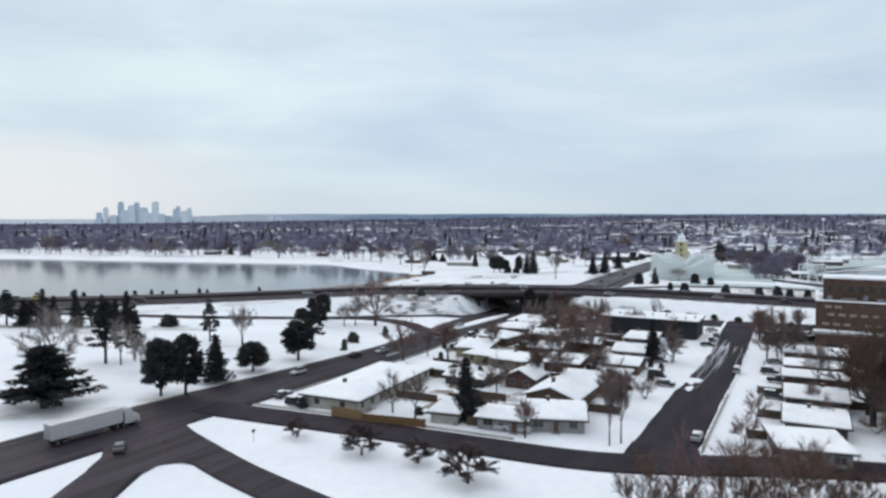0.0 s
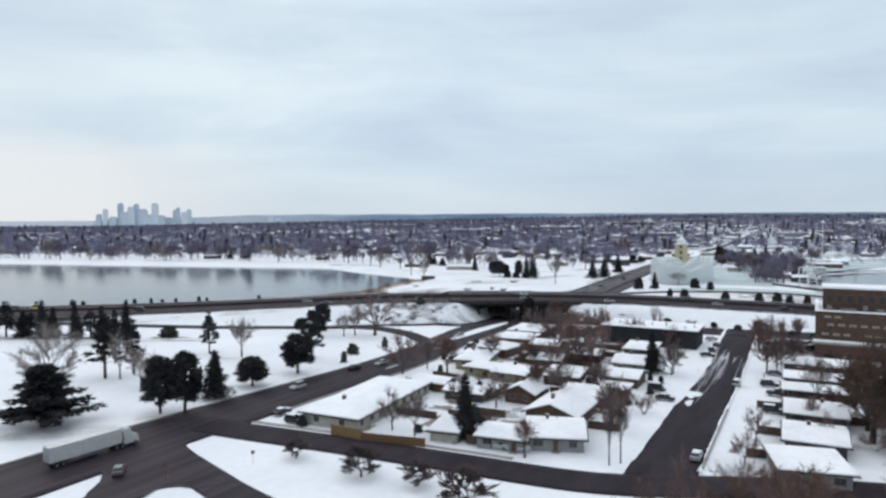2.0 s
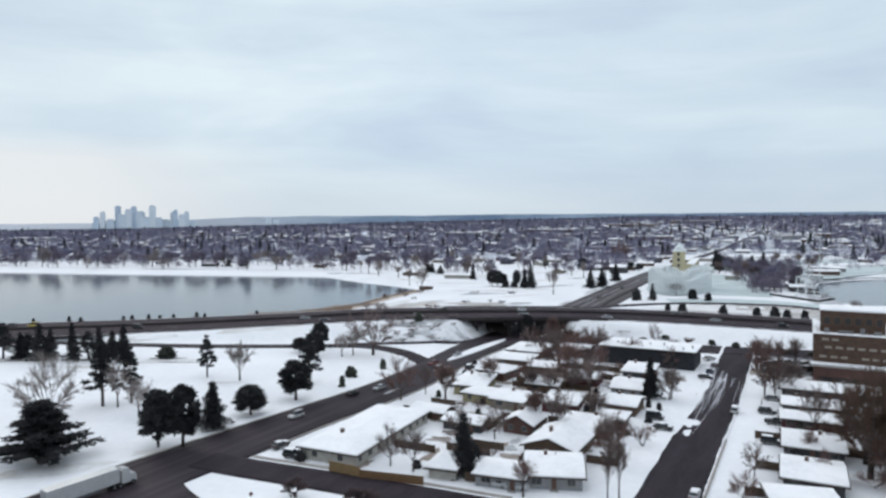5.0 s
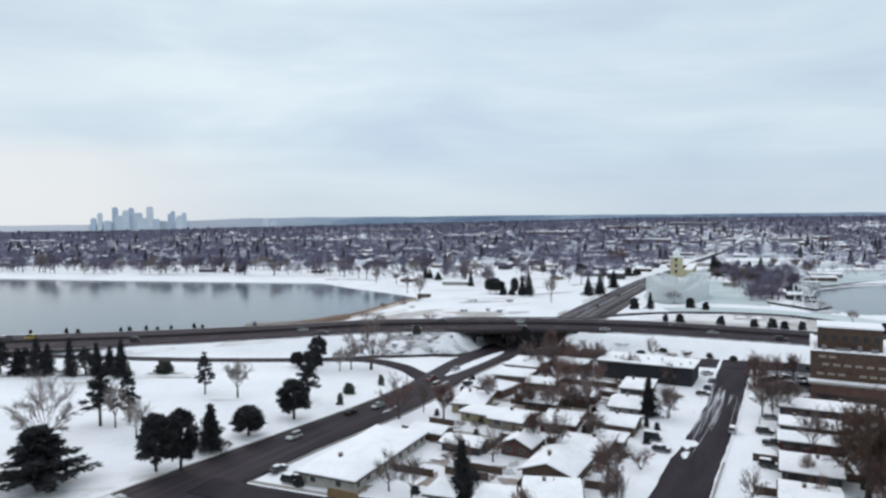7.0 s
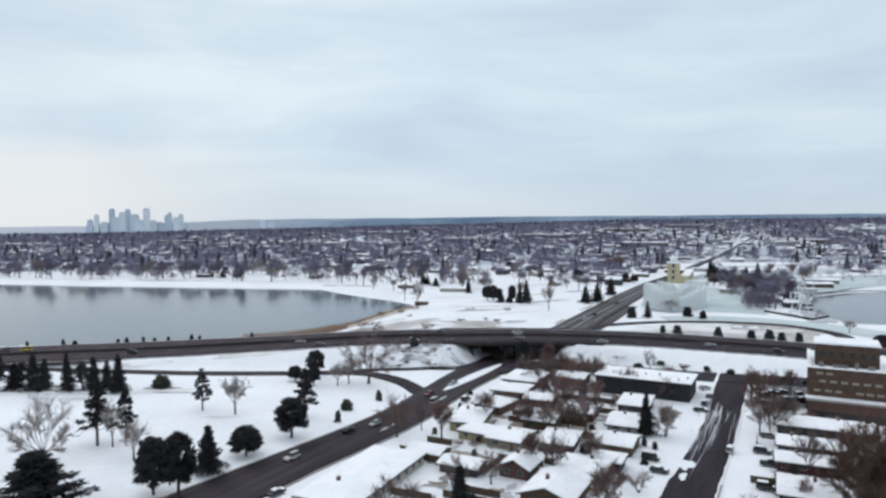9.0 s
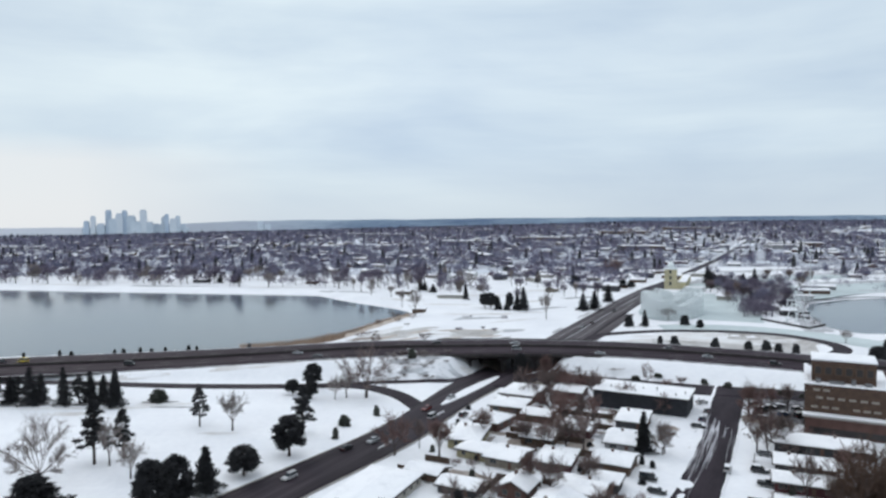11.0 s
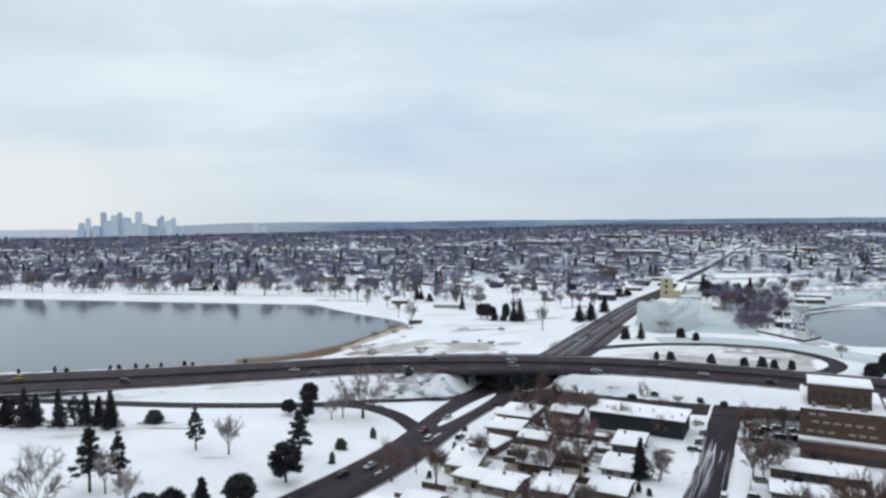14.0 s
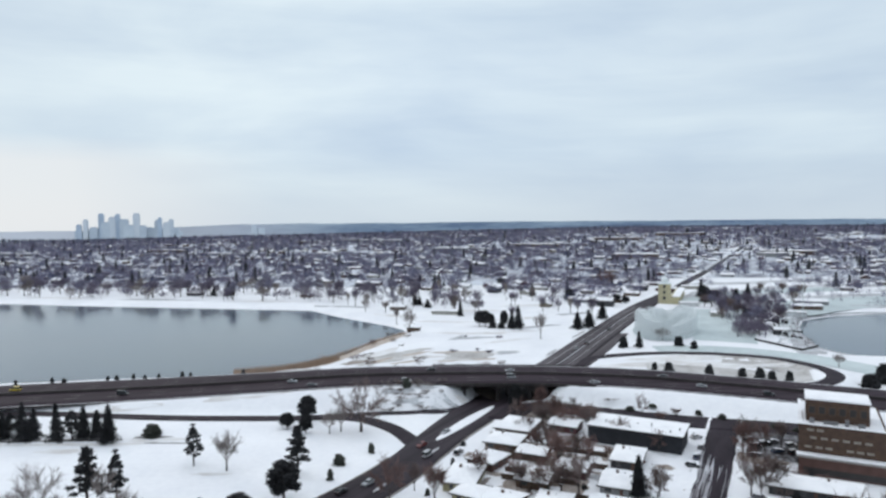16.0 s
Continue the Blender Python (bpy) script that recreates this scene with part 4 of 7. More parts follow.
def hip_roof(l, w, h, rise, over, t, lift=0.0, inset=0.0):
    a, b = l / 2 + over - inset, w / 2 + over - inset
    r = max(0.3, (l - w) / 2)
    drop = rise * (over - inset) / (w / 2)
    top = [(-a, -b, h - drop + lift), (a, -b, h - drop + lift), (a, b, h - drop + lift), (-a, b, h - drop + lift), (-r, 0, h + rise + lift), (r, 0, h + rise + lift)]
    low = [(x, y, z - t) for x, y, z in top[:4]]
    return Geo().add(top + low, [(0, 1, 5, 4), (2, 3, 4, 5), (3, 0, 4), (1, 2, 5), (1, 0, 6, 7), (2, 1, 7, 8), (3, 2, 8, 9), (0, 3, 9, 6), (9, 8, 7, 6)])


def flat_roof(l, w, h, rise, over, t, lift=0.0, inset=0.0):
    a, b = l / 2 + over - inset, w / 2 + over - inset
    return Geo().box(-a, -b, h + lift - t + rise, a, b, h + lift + rise)


def window(house, x, y, z, w, h, face):
    """A framed window set in a wall; face: the side that it looks to, as degrees about z."""
    m = pose(x, y, z, 0, 0, face)
    frame_geo = Geo()
    for x0, x1, z0, z1 in ((-w / 2 - 0.1, w / 2 + 0.1, h / 2, h / 2 + 0.1), (-w / 2 - 0.1, w / 2 + 0.1, -h / 2 - 0.12, -h / 2), (-w / 2 - 0.1, -w / 2, -h / 2, h / 2), (w / 2, w / 2 + 0.1, -h / 2, h / 2), (-0.03, 0.03, -h / 2, h / 2)):
        frame_geo.box(x0, -0.07, z0, x1, 0.05, z1, m)
    win = part("window", frame_geo, TRIM, house)
    part("pane", Geo().box(-w / 2, -0.02, -h / 2, w / 2, 0.03, h / 2, m), GLASS, win, "dark reflecting pane")


def house(x, y, l, w, turn, wall, roof="gable", h=2.7, rise=1.5, label="", garage=None, chimney=True, name="house", over=0.85, snow=0.24, group="snow-roofed houses", door=True, z=None, plain=False):
    """A low house, l by w in plan units, its ridge along l, turned by degrees; heights in metres."""
    rnd = random.Random(int(x * 13 + y * 7))
    l, w = l * PLAN, w * PLAN
    ob = thing(name, pose(x, y, height(x, y) if z is None else z, 0, 0, turn) @ METRE, label or f"one-storey {wall} house with a snow-covered {roof} roof", name.split("_")[-1], group)
    body = Geo().box(-l / 2, -w / 2, -0.8, l / 2, w / 2, h)
    if roof == "gable":
        body.add([(-l / 2, -w / 2, h), (-l / 2, w / 2, h), (-l / 2, 0, h + rise), (l / 2, -w / 2, h), (l / 2, w / 2, h), (l / 2, 0, h + rise)], [(1, 0, 2), (3, 4, 5)])
    part("wall", body, WALLS[wall], ob)
    shape = {"gable": gable_roof, "hip": hip_roof, "flat": flat_roof}[roof]
    if roof == "flat":
        rise = 0.2
    part("roof", shape(l, w, h, rise, over, 0.22, 0.12), EAVE, ob, "dark eaves edge")
    part("roof_snow", shape(l, w, h, rise, over, snow, 0.12 + snow + 0.004, 0.22), ROOF_SNOW, ob, "thick white snow layer")
    for side in () if plain else (-1, 1):
        n = max(2, int(l / 3.4))
        for i in range(n):
            px = -l / 2 + l * (i + 0.5) / n + rnd.uniform(-0.3, 0.3)
            if side < 0 and door and i == n // 2:
                part("door", Geo().box(px - 0.48, -w / 2 - 0.06, 0.1, px + 0.48, -w / 2 + 0.04, 2.15), DOOR, ob, "dark painted door")
                part("step", Geo().box(px - 0.8, -w / 2 - 1.0, -0.5, px + 0.8, -w / 2, 0.1), CONCRETE, ob)
            else:
                window(ob, px, side * (w / 2), 1.55, rnd.choice((1.0, 1.4, 1.8)), 1.15, 0 if side < 0 else 180)
        if w > 5:
            for q in (-0.22, 0.24):
                window(ob, side * (l / 2), w * q, 1.55, 1.2, 1.1, -90 if side < 0 else 90)
    if garage:
        gx = garage
        panel = part("garage_door", Geo().box(gx - 1.35, -w / 2 - 0.09, 0.02, gx + 1.35, -w / 2 + 0.03, 2.2), GARAGE, ob, "white panelled garage door")
        for k in range(1, 4):
            part("panel_joint", Geo().box(gx - 1.33, -w / 2 - 0.105, k * 0.54, gx + 1.33, -w / 2 - 0.08, k * 0.54 + 0.03), EAVE, panel)
    if chimney:
        cx, cy = l * rnd.uniform(-0.3, 0.3), w * 0.12
        stack = part("chimney", Geo().box(cx - 0.35, cy - 0.35, h, cx + 0.35, cy + 0.35, h + rise + 0.9), WALLS["brick"], ob, "red brick chimney")
        part("chimney_cap", Geo().box(cx - 0.42, cy - 0.42, h + rise + 0.9, cx + 0.42, cy + 0.42, h + rise + 1.0), CONCRETE, stack)
        part("roof_vent", Geo().tube([(cx + 2.0, cy + 0.8, h + rise * 0.5), (cx + 2.0, cy + 0.8, h + rise + 0.35)], [0.12, 0.12], 6), METAL, ob)
    return ob


T = -27.0
# between the boulevard and the side street
house(-12.8, 117.9, 25.4, 10.6, 65.0, "cream", "hip", 2.8, 1.1, "long low cream house with a broad snowy hip roof", chimney=True)
house(0.9, 101.4, 4.2, 4.8, T + 8, "cream", "hip", 2.6, 1.9, "small cream garage with a white door and snowy roof", garage=0.0, chimney=False, name="garage", door=False, plain=True)
house(9.5, 98.4, 7.2, 6.2, T + 6, "grey", "hip", 2.5, 0.9, "low grey house front under a snowy hip roof", chimney=False)
house(17.0, 99.6, 8.0, 9.4, T + 18, "grey", "gable", 2.7, 1.3)
house(20.1, 111.6, 11.0, 8.6, 61, "brown", "gable", 2.7, 2.0)
house(15.2, 122.2, 5.6, 5.6, 61, "brick", "gable", 2.7, 1.8)
house(27.0, 121.2, 8.8, 7.6, T, "brown", "gable", 2.6, 1.1)
house(7.9, 151.8, 7.0, 11.4, T + 10, "yellow", "hip", 2.8, 1.2, "yellow-walled house with a white snowy roof")
house(9.1, 142.7, 6.8, 5.8, T - 4, "yellow", "hip", 2.6, 0.9, "low yellow wing with a dark eave and snowy roof", chimney=False)
house(15.4, 138.4, 7.2, 8.0, T - 4, "tan", "gable", 2.6, 0.9)
house(14.4, 162.4, 6.8, 7.8, T - 10, "brick", "hip", 2.8, 1.3)
house(20.1, 175.2, 8.4, 8.4, T + 2, "brown", "hip", 2.8, 1.2)
house(25.2, 188.0, 9.4, 11.6, T, "brown", "hip", 2.8, 1.2)
house(39.0, 189.2, 7.8, 6.8, T - 2, "maroon", "gable", 2.7, 0.9)
house(49.0, 163.0, 6.8, 10.6, T + 2, "dark", "hip", 2.7, 1.1)
house(42.0, 147.6, 6.2, 10.0, T + 2, "grey", "gable", 2.6, 1.1)
house(36.6, 134.7, 7.4, 7.8, T - 2, "brown", "gable", 2.6, 1.1)
house(25.3, 136.6, 6.8, 9.2, T + 4, "maroon", "hip", 2.6, 1.0)
house(32.1, 124.4, 5.4, 5.0, T, "dark", "flat", 2.4, label="dark flat-roofed carport house under thick snow", chimney=False)
house(-1.5, 131.4, 7.0, 4.6, T - 4, "brown", "gable", 2.2, 0.9, chimney=False, name="shed")
house(4.9, 124.0, 7.5, 4.8, T, "dark", "gable", 2.2, 0.8, chimney=False, name="shed")
house(23.9, 150.2, 7.0, 6.4, T, "brown", "gable", 2.6, 1.0)
house(34.0, 156.3, 7.0, 6.4, T, "maroon", "gable", 2.6, 1.0)
house(26.4, 167.0, 7.0, 6.0, T, "brown", "gable", 2.5, 1.0)
# long flat motel block by the frontage road
house(56.1, 177.8, 23.8, 11.4, T - 2, "charcoal", "flat", 6.0, label="long dark two-storey block with a white flat roof", name="motel_block", chimney=False, door=False, plain=True)
for x, y, z in ((48, 180, 0.5), (53, 175, 0.35), (59, 175.5, 0.6), (62, 170, 0.4), (51, 178.5, 0.3), (65, 171.5, 0.45), (56, 177.5, 0.3)):
    vent = thing("roof_vent", pose(x, y, 4.95 + height(55.3, 175.2), 0, 0, T), "small grey metal roof vent in the snow", "vent", "roof vents")
    part("pipe", Geo().tube([(0, 0, -0.15), (0, 0, z)], [0.16, 0.16], 7), METAL, vent)
    part("cap", Geo().tube([(0, 0, z), (0, 0, z + 0.16)], [0.28, 0.1], 7), METAL, vent)
# across the side street
house(83.3, 142.1, 18.0, 8.0, T, "dark", "gable", 2.7, 1.0)
house(73.3, 130.7, 10.4, 6.4, T + 1, "dark", "gable", 2.6, 0.9)
house(68.4, 121.6, 10.4, 5.6, T + 2, "maroon", "gable", 2.6, 0.8)
house(61.2, 108.8, 8.4, 9.0, T, "dark", "gable", 2.7, 1.0)
house(54.2, 96.3, 7.6, 9.4, T, "dark", "gable", 2.7, 1.0)
house(47.3, 85.5, 8.0, 8.6, T + 12, "grey", "flat", 2.6, label="grey flat-roofed house under a smooth snow sheet", chimney=False)
house(85.8, 123.8, 11.0, 9.0, T, "brown", "gable", 2.7, 1.2)
house(78.7, 108.6, 11.0, 9.0, T, "brown", "gable", 2.7, 1.2)
house(70.0, 92.4, 11.0, 9.0, T, "dark", "gable", 2.7, 1.2)


def board_fence(a, b, tall, material, label):
    """A board fence from a to b: posts, and panels of upright boards."""
    (x0, y0), (x1, y1) = a, b
    length = math.hypot(x1 - x0, y1 - y0) * PLAN
    ob = thing("board_fence", pose(x0, y0, height((x0 + x1) / 2, (y0 + y1) / 2), 0, 0, math.degrees(math.atan2(y1 - y0, x1 - x0))) @ METRE, label, "fence", "board fences")
    n = max(1, round(length / 2.4))
    s = length / n
    edge = []
    for k in range(14):                            # board after board, with a groove between
        x0, x1 = 0.06 + k * (s - 0.12) / 14, 0.06 + (k + 1) * (s - 0.12) / 14
        edge += [(x0, -0.035), (x1 - 0.03, -0.035), (x1 - 0.03, -0.005), (x1, -0.005)]
    edge += [(s - 0.06, 0.03), (0.06, 0.03)]
    boards, n_e = Geo(), len(edge)
    boards.add([(x, y, z) for z in (0.06, tall) for x, y in edge], [tuple(range(n_e))[::-1], tuple(range(n_e, 2 * n_e))] + [(i, (i + 1) % n_e, n_e + (i + 1) % n_e, n_e + i) for i in range(n_e)])
    panel, post = boards.mesh("panel", material), Geo().box(-0.06, -0.06, -0.5, 0.06, 0.08, tall + 0.12).mesh("post", material)
    for k in range(n + 1):
        part("post", post, None, ob).location.x = k * s
        if k < n:
            part("panel", panel, None, ob).location.x = k * s
    return ob


board_fence((-17.3, 102.7), (-12.4, 100.1), 2.3, FENCE_TAN, "tall tan wooden board fence beside the long house")
board_fence((-12.3, 99.9), (-2.6, 97.0), 1.8, FENCE_BROWN, "brown wooden board fence along the snowy street")
board_fence((3.6, 98.4), (6.0, 97.4), 1.9, FENCE_WOOD, "short brown board fence beside the garage")
for a, b in (((-4, 130), (9, 123.5)), ((12, 129), (20, 125)), ((-2, 140), (3, 137.5)), ((10, 148), (19, 143.5)), ((18, 158), (30, 152)), ((27, 143), (33, 140)), ((16, 168), (27, 163)), ((1, 112), (8, 108.5)), ((28, 186), (33, 195)),
             ((-7.5, 134.6), (4.6, 128.4)), ((-8.0, 113.6), (-1.0, 110.4)), ((3.5, 114.5), (10.5, 111.0)), ((12.5, 128.8), (8.6, 121.4)), ((20.5, 126.5), (24.6, 124.6)), ((28.2, 128.2), (31.0, 133.6)), ((30.6, 141.8), (36.8, 138.8)), ((20.0, 141.8), (22.4, 146.6)),
             ((28.4, 151.0), (33.4, 148.6)), ((16.6, 153.6), (20.6, 151.8)), ((19.6, 166.8), (23.6, 165.0)), ((31.0, 172.6), (44.6, 166.0)), ((36.6, 160.4), (42.4, 157.6)), ((41.6, 169.2), (38.0, 162.2)), ((12.4, 104.8), (14.8, 109.6)), ((23.2, 105.4), (27.6, 103.4)),
             ((63.6, 131.6), (66.6, 137.4)), ((55.2, 116.2), (60.4, 113.8)), ((48.8, 102.4), (53.8, 100.0)), ((42.6, 92.4), (47.6, 90.4)), ((73.0, 121.0), (84.0, 115.6)), ((65.6, 106.6), (76.0, 101.6))):
    board_fence(a, b, 1.8, FENCE_WOOD, "weathered brown board fence between snowy yards")


def office_block():
    """Stepped brick building: a lower block with window rows, a projecting ledge, and a set-back top storey."""
    ob = thing("office_building", pose(86.9, 155.0, 0, 0, 0, -29), "stepped tan-brown brick office building with snowy ledges", "building")
    l, d = 17.5, 23.0
    part("lower_wall", Geo().box(0, 0, -1, l, d, 11.2), BRICK_TAN, ob, "tan-brown brick lower block")
    par = Geo()
    for x0, y0, x1, y1 in ((-0.15, -0.15, l + 0.15, 0.3), (-0.15, d - 0.3, l + 0.15, d + 0.15), (-0.15, 0.3, 0.3, d - 0.3), (l - 0.3, 0.3, l + 0.15, d - 0.3)):
        par.box(x0, y0, 11.2, x1, y1, 11.55)
    part("parapet", par, BRICK_TAN, ob)
    part("parapet_snow", Geo().box(-0.2, -0.25, 11.55, l + 0.2, 0.45, 11.8).box(-0.2, 0.45, 11.55, 0.7, d, 11.8), ROOF_SNOW, ob, "white snow cap")
    part("roof_snow", Geo().box(0.3, 0.3, 11.2, l - 0.3, d - 0.3, 11.5), ROOF_SNOW, ob, "white snow sheet on the flat roof")
    part("ledge", Geo().box(-0.5, -2.0, 4.2, l + 2, 0, 4.7), CONCRETE, ob, "projecting concrete ledge")
    part("ledge_snow", Geo().box(-0.5, -2.0, 4.7, l + 2, 0, 5.0), ROOF_SNOW, ob, "white snow strip on the ledge")
    part("base_wall", Geo().box(0.2, -1.4, -1, l + 1.5, 0, 4.2), WALLS["brick"], ob, "dark reddish-brown ground storey")
    part("base_shadow_gap", Geo().box(1.0, -1.44, 0.4, l, -1.38, 1.9), DARK_PANE, ob, "dark ground-floor glazing")
    top = part("upper_wall", Geo().box(1.4, 3.6, 11.3, 14.4, 12.0, 16.6), BRICK_TAN, ob, "set-back brick top storey")
    part("upper_roof_snow", Geo().box(1.2, 3.4, 16.6, 14.6, 12.2, 17.0), ROOF_SNOW, top, "white snow sheet on top")
    for x0, x1, z in ((2.2, 3.2, 12.7), (5.0, 8.0, 12.3), (9.4, 10.2, 13.0), (12, 13.4, 12.4)):
        part("roof_machine", Geo().box(x0, 0.9, 11.5, x1, 2.2, z), METAL, ob, "grey roof machine")
    frame_me = Geo().box(-0.8, -0.09, -0.15, 0.8, 0.04, 0).box(-0.8, -0.09, 1.7, 0.8, 0.04, 1.85).box(-0.8, -0.09, 0, -0.65, 0.04, 1.7).box(0.65, -0.09, 0, 0.8, 0.04, 1.7).mesh("window", WALLS["brown"])
    pane = Geo().box(-0.65, -0.05, 0, 0.65, 0.05, 1.7).mesh("pane", DARK_PANE)
    lit = Geo().box(-0.7, -0.06, 0.08, 0.7, 0.05, 0.62).mesh("pane", PALE_GLASS)
    sill_me = Geo().box(-0.85, -0.12, -0.04, 0.85, 0.04, 0.08).box(-0.85, -0.1, 0.62, 0.85, 0.04, 0.72).mesh("window", WALLS["brown"])
    for k in range(6):
        win = part("window", frame_me, None, ob)
        win.location = (2.7 + k * 2.1, 3.6, 13.4)
        part("pane", pane, None, win)
    for z, xs in ((8.2, (3.0, 5.2, 7.4, 9.6, 11.8, 14.0)), (6.0, (2.0, 4.2, 6.2, 10.4, 12.4, 14.4)), (10.0, (2.4, 4.4))):
        for x in xs:
            win = part("window", sill_me, None, ob)
            win.location = (x, 0, z)
            part("pane", lit, None, win, "pale curtained pane")
    side = Geo().box(-0.06, -0.65, 0, 0.05, 0.65, 1.4).mesh("pane", GLASS)
    for k in range(4):
        for z in (5.8, 8.2):
            part("side_window", side, None, ob).location = (0, 3.5 + k * 5.0, z)
    return ob


office_block()
house(113, 152, 22, 16, -29, "brown", "flat", 10, label="brown flat-roofed block beside the office building", chimney=False, name="office_block_building", group="", door=False)


# ---- highway, bridge and road furniture ----
bl = fine(BOULEVARD, 1.0)
cross_i = int(np.argmin(dist_line(bl[:, 0], bl[:, 1], HIGHWAY_LINE)[0]))
CX, CY = bl[cross_i]
hd_i = int(np.argmin(np.hypot(hw[:, 0] - CX, hw[:, 1] - CY)))
HDIR = hw[hd_i + 1, :2] - hw[hd_i - 1, :2]
HANG = math.degrees(math.atan2(HDIR[1], HDIR[0]))
BDIR = bl[cross_i + 3] - bl[cross_i - 3]
SKEW = math.radians(90 - (math.degrees(math.atan2(BDIR[1], BDIR[0])) - HANG))
DECK = hz[hd_i] + 0.16


def overpass():
    ob = thing("overpass_bridge", pose(CX, CY, 0, 0, 0, HANG), "concrete highway overpass with dark girders and columns", "bridge")
    half, reach = float(half_at(CX)), 22.0
    k = math.tan(SKEW)
    part("deck", Geo().box(-reach, -half + 0.6, DECK - 0.8, reach, half - 0.6, DECK - 0.36), DARK_CONCRETE, ob, "stained concrete deck")
    beam = Geo().box(-reach + 2, -0.35, DECK - 1.9, reach - 2, 0.35, DECK - 0.8).mesh("girder", DARK_CONCRETE)
    for i in range(7):
        part("girder", beam, None, ob).location.y = -10.8 + 3.6 * i
    column = Geo().tube([(0, 0, -2.5), (0, 0, DECK - 2.6)], [0.55, 0.55], 10).mesh("column", DARK_CONCRETE, True)
    for x in (-10.5, 0.6, 11.5):
        cap = Geo().add([(x + s * k + e, s, z) for z in (DECK - 2.7, DECK - 1.9) for s, e in ((-11.5, -0.7), (-11.5, 0.7), (11.5, 0.7), (11.5, -0.7))],
                        [(3, 2, 1, 0), (4, 5, 6, 7), (0, 1, 5, 4), (1, 2, 6, 5), (2, 3, 7, 6), (3, 0, 4, 7)])
        part("pier_cap", cap, DARK_CONCRETE, ob)
        for s in (-10.5, -3.5, 3.5, 10.5):
            part("column", column, None, ob).location = (x + s * k, s, 0)
    for e in (-1, 1):
        w, x = Geo(), e * 17.5
        w.add([(x + q * k + d, q, z) for z in (-2.0, DECK - 0.8) for q, d in ((-11.8, -0.6), (-11.8, 0.6), (11.8, 0.6), (11.8, -0.6))],
              [(3, 2, 1, 0), (4, 5, 6, 7), (0, 1, 5, 4), (1, 2, 6, 5), (2, 3, 7, 6), (3, 0, 4, 7)])
        part("abutment", w, DARK_CONCRETE, ob, "stained concrete abutment wall")
    seg = hw[max(0, hd_i - 7):hd_i + 8]
    back = ob.matrix_world.inverted()
    for e in (-1, 1):
        g = ribbon(seg, e * (half_at(seg[:, 0]) + 0.25) - 0.2, e * (half_at(seg[:, 0]) + 0.25) + 0.2, 0.5, seg[:, 2], 1.0, 2)
        g.v = [tuple(back @ Vector(p)) for p in g.v]
        part("parapet", g, DARK_CONCRETE, ob, "stained dark concrete parapet")
    return ob


overpass()
# snow-free dirt; its dark colour also paints in shade under the deck
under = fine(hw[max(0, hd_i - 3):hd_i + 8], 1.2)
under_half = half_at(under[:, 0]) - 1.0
tagged(new("ground_under_bridge", ribbon(under, -under_half, under_half, 0.09, cross=25).mesh("ground_under_bridge", SHADED_DIRT, True)), "bare dark dirt under the highway bridge", "ground", kind="structure")


def strip(name, line, a, b, lift, material, label, on=None, kind="structure", category="road marking", thick=0.0):
    me = ribbon(line, a, b, lift, on, thick, 2).mesh(name, material)
    return tagged(new(name, me), label, category, kind=kind)


mb = hw[hw[:, 0] < -20]
strip("median_barrier", hw, -0.35, 0.35, 0.98, DARK_CONCRETE, "low stained concrete barrier along the highway middle", hz, category="barrier", thick=0.82)
strip("median_shoulder", mb, -1.6, -0.5, 0.18, MEDIAN, "pale pinkish concrete shoulder beside the barrier", mb[:, 2], category="median")
for nm, a, b in (("slush_edge", half_at(hw[:, 0]) - 0.9, half_at(hw[:, 0]) - 0.1), ("slush_verge", 0.1 - half_at(hw[:, 0]), 0.9 - half_at(hw[:, 0]))):
    strip(nm, hw, a, b, 0.175, SLUSH, "dirty grey slush left along the lanes", hz, category="slush")


def dashes(name, line, offset, on, length, gap, width, label, lift):
    g = Geo()
    line = fine(line, 1.5)
    n = int((length + gap) / 1.5)
    for i in range(0, len(line) - n, n):
        seg = line[i:i + max(2, int(length / 1.5) + 1)]
        r = ribbon(seg, offset - width / 2, offset + width / 2, lift, seg[:, 2] if on else None, 0, 2)
        g.add(r.v, r.f)
    return tagged(new(name, g.mesh(name, PAINT)), label, "road marking", kind="structure")


for off in (-8.6, -5.0, 5.0, 8.6):
    dashes("lane_marking", HIGHWAY_LINE, off, True, 4.5, 9, 0.22, "worn white lane dashes on the highway", 0.172)
park_side = BOULEVARD[(BOULEVARD[:, 1] > 40) & (BOULEVARD[:, 1] < 168)]
pk = fine(park_side)
strip("kerb_park", pk, -left_half(pk[:, 1]) - 0.35, -left_half(pk[:, 1]), 0.3, CONCRETE, "pale concrete kerb beside the park", category="kerb", thick=0.5)
town_side = BOULEVARD[(BOULEVARD[:, 1] > 116) & (BOULEVARD[:, 1] < 205)]
tw = fine(town_side)
strip("kerb_town", tw, right_half(tw[:, 1]), right_half(tw[:, 1]) + 0.3, 0.3, CONCRETE, "pale concrete kerb beside the houses", category="kerb", thick=0.5)
strip("kerb_street", fine(SIDE_STREET)[3:16], 4.4, 4.7, 0.28, CONCRETE, "concrete kerb beside the street", category="kerb", thick=0.5)
strip("walk_cross", fine(CROSS_STREET)[2:21], -5.0, -4.2, 0.12, CONCRETE, "pale shovelled pavement beside the fence", category="pavement", thick=0.3)

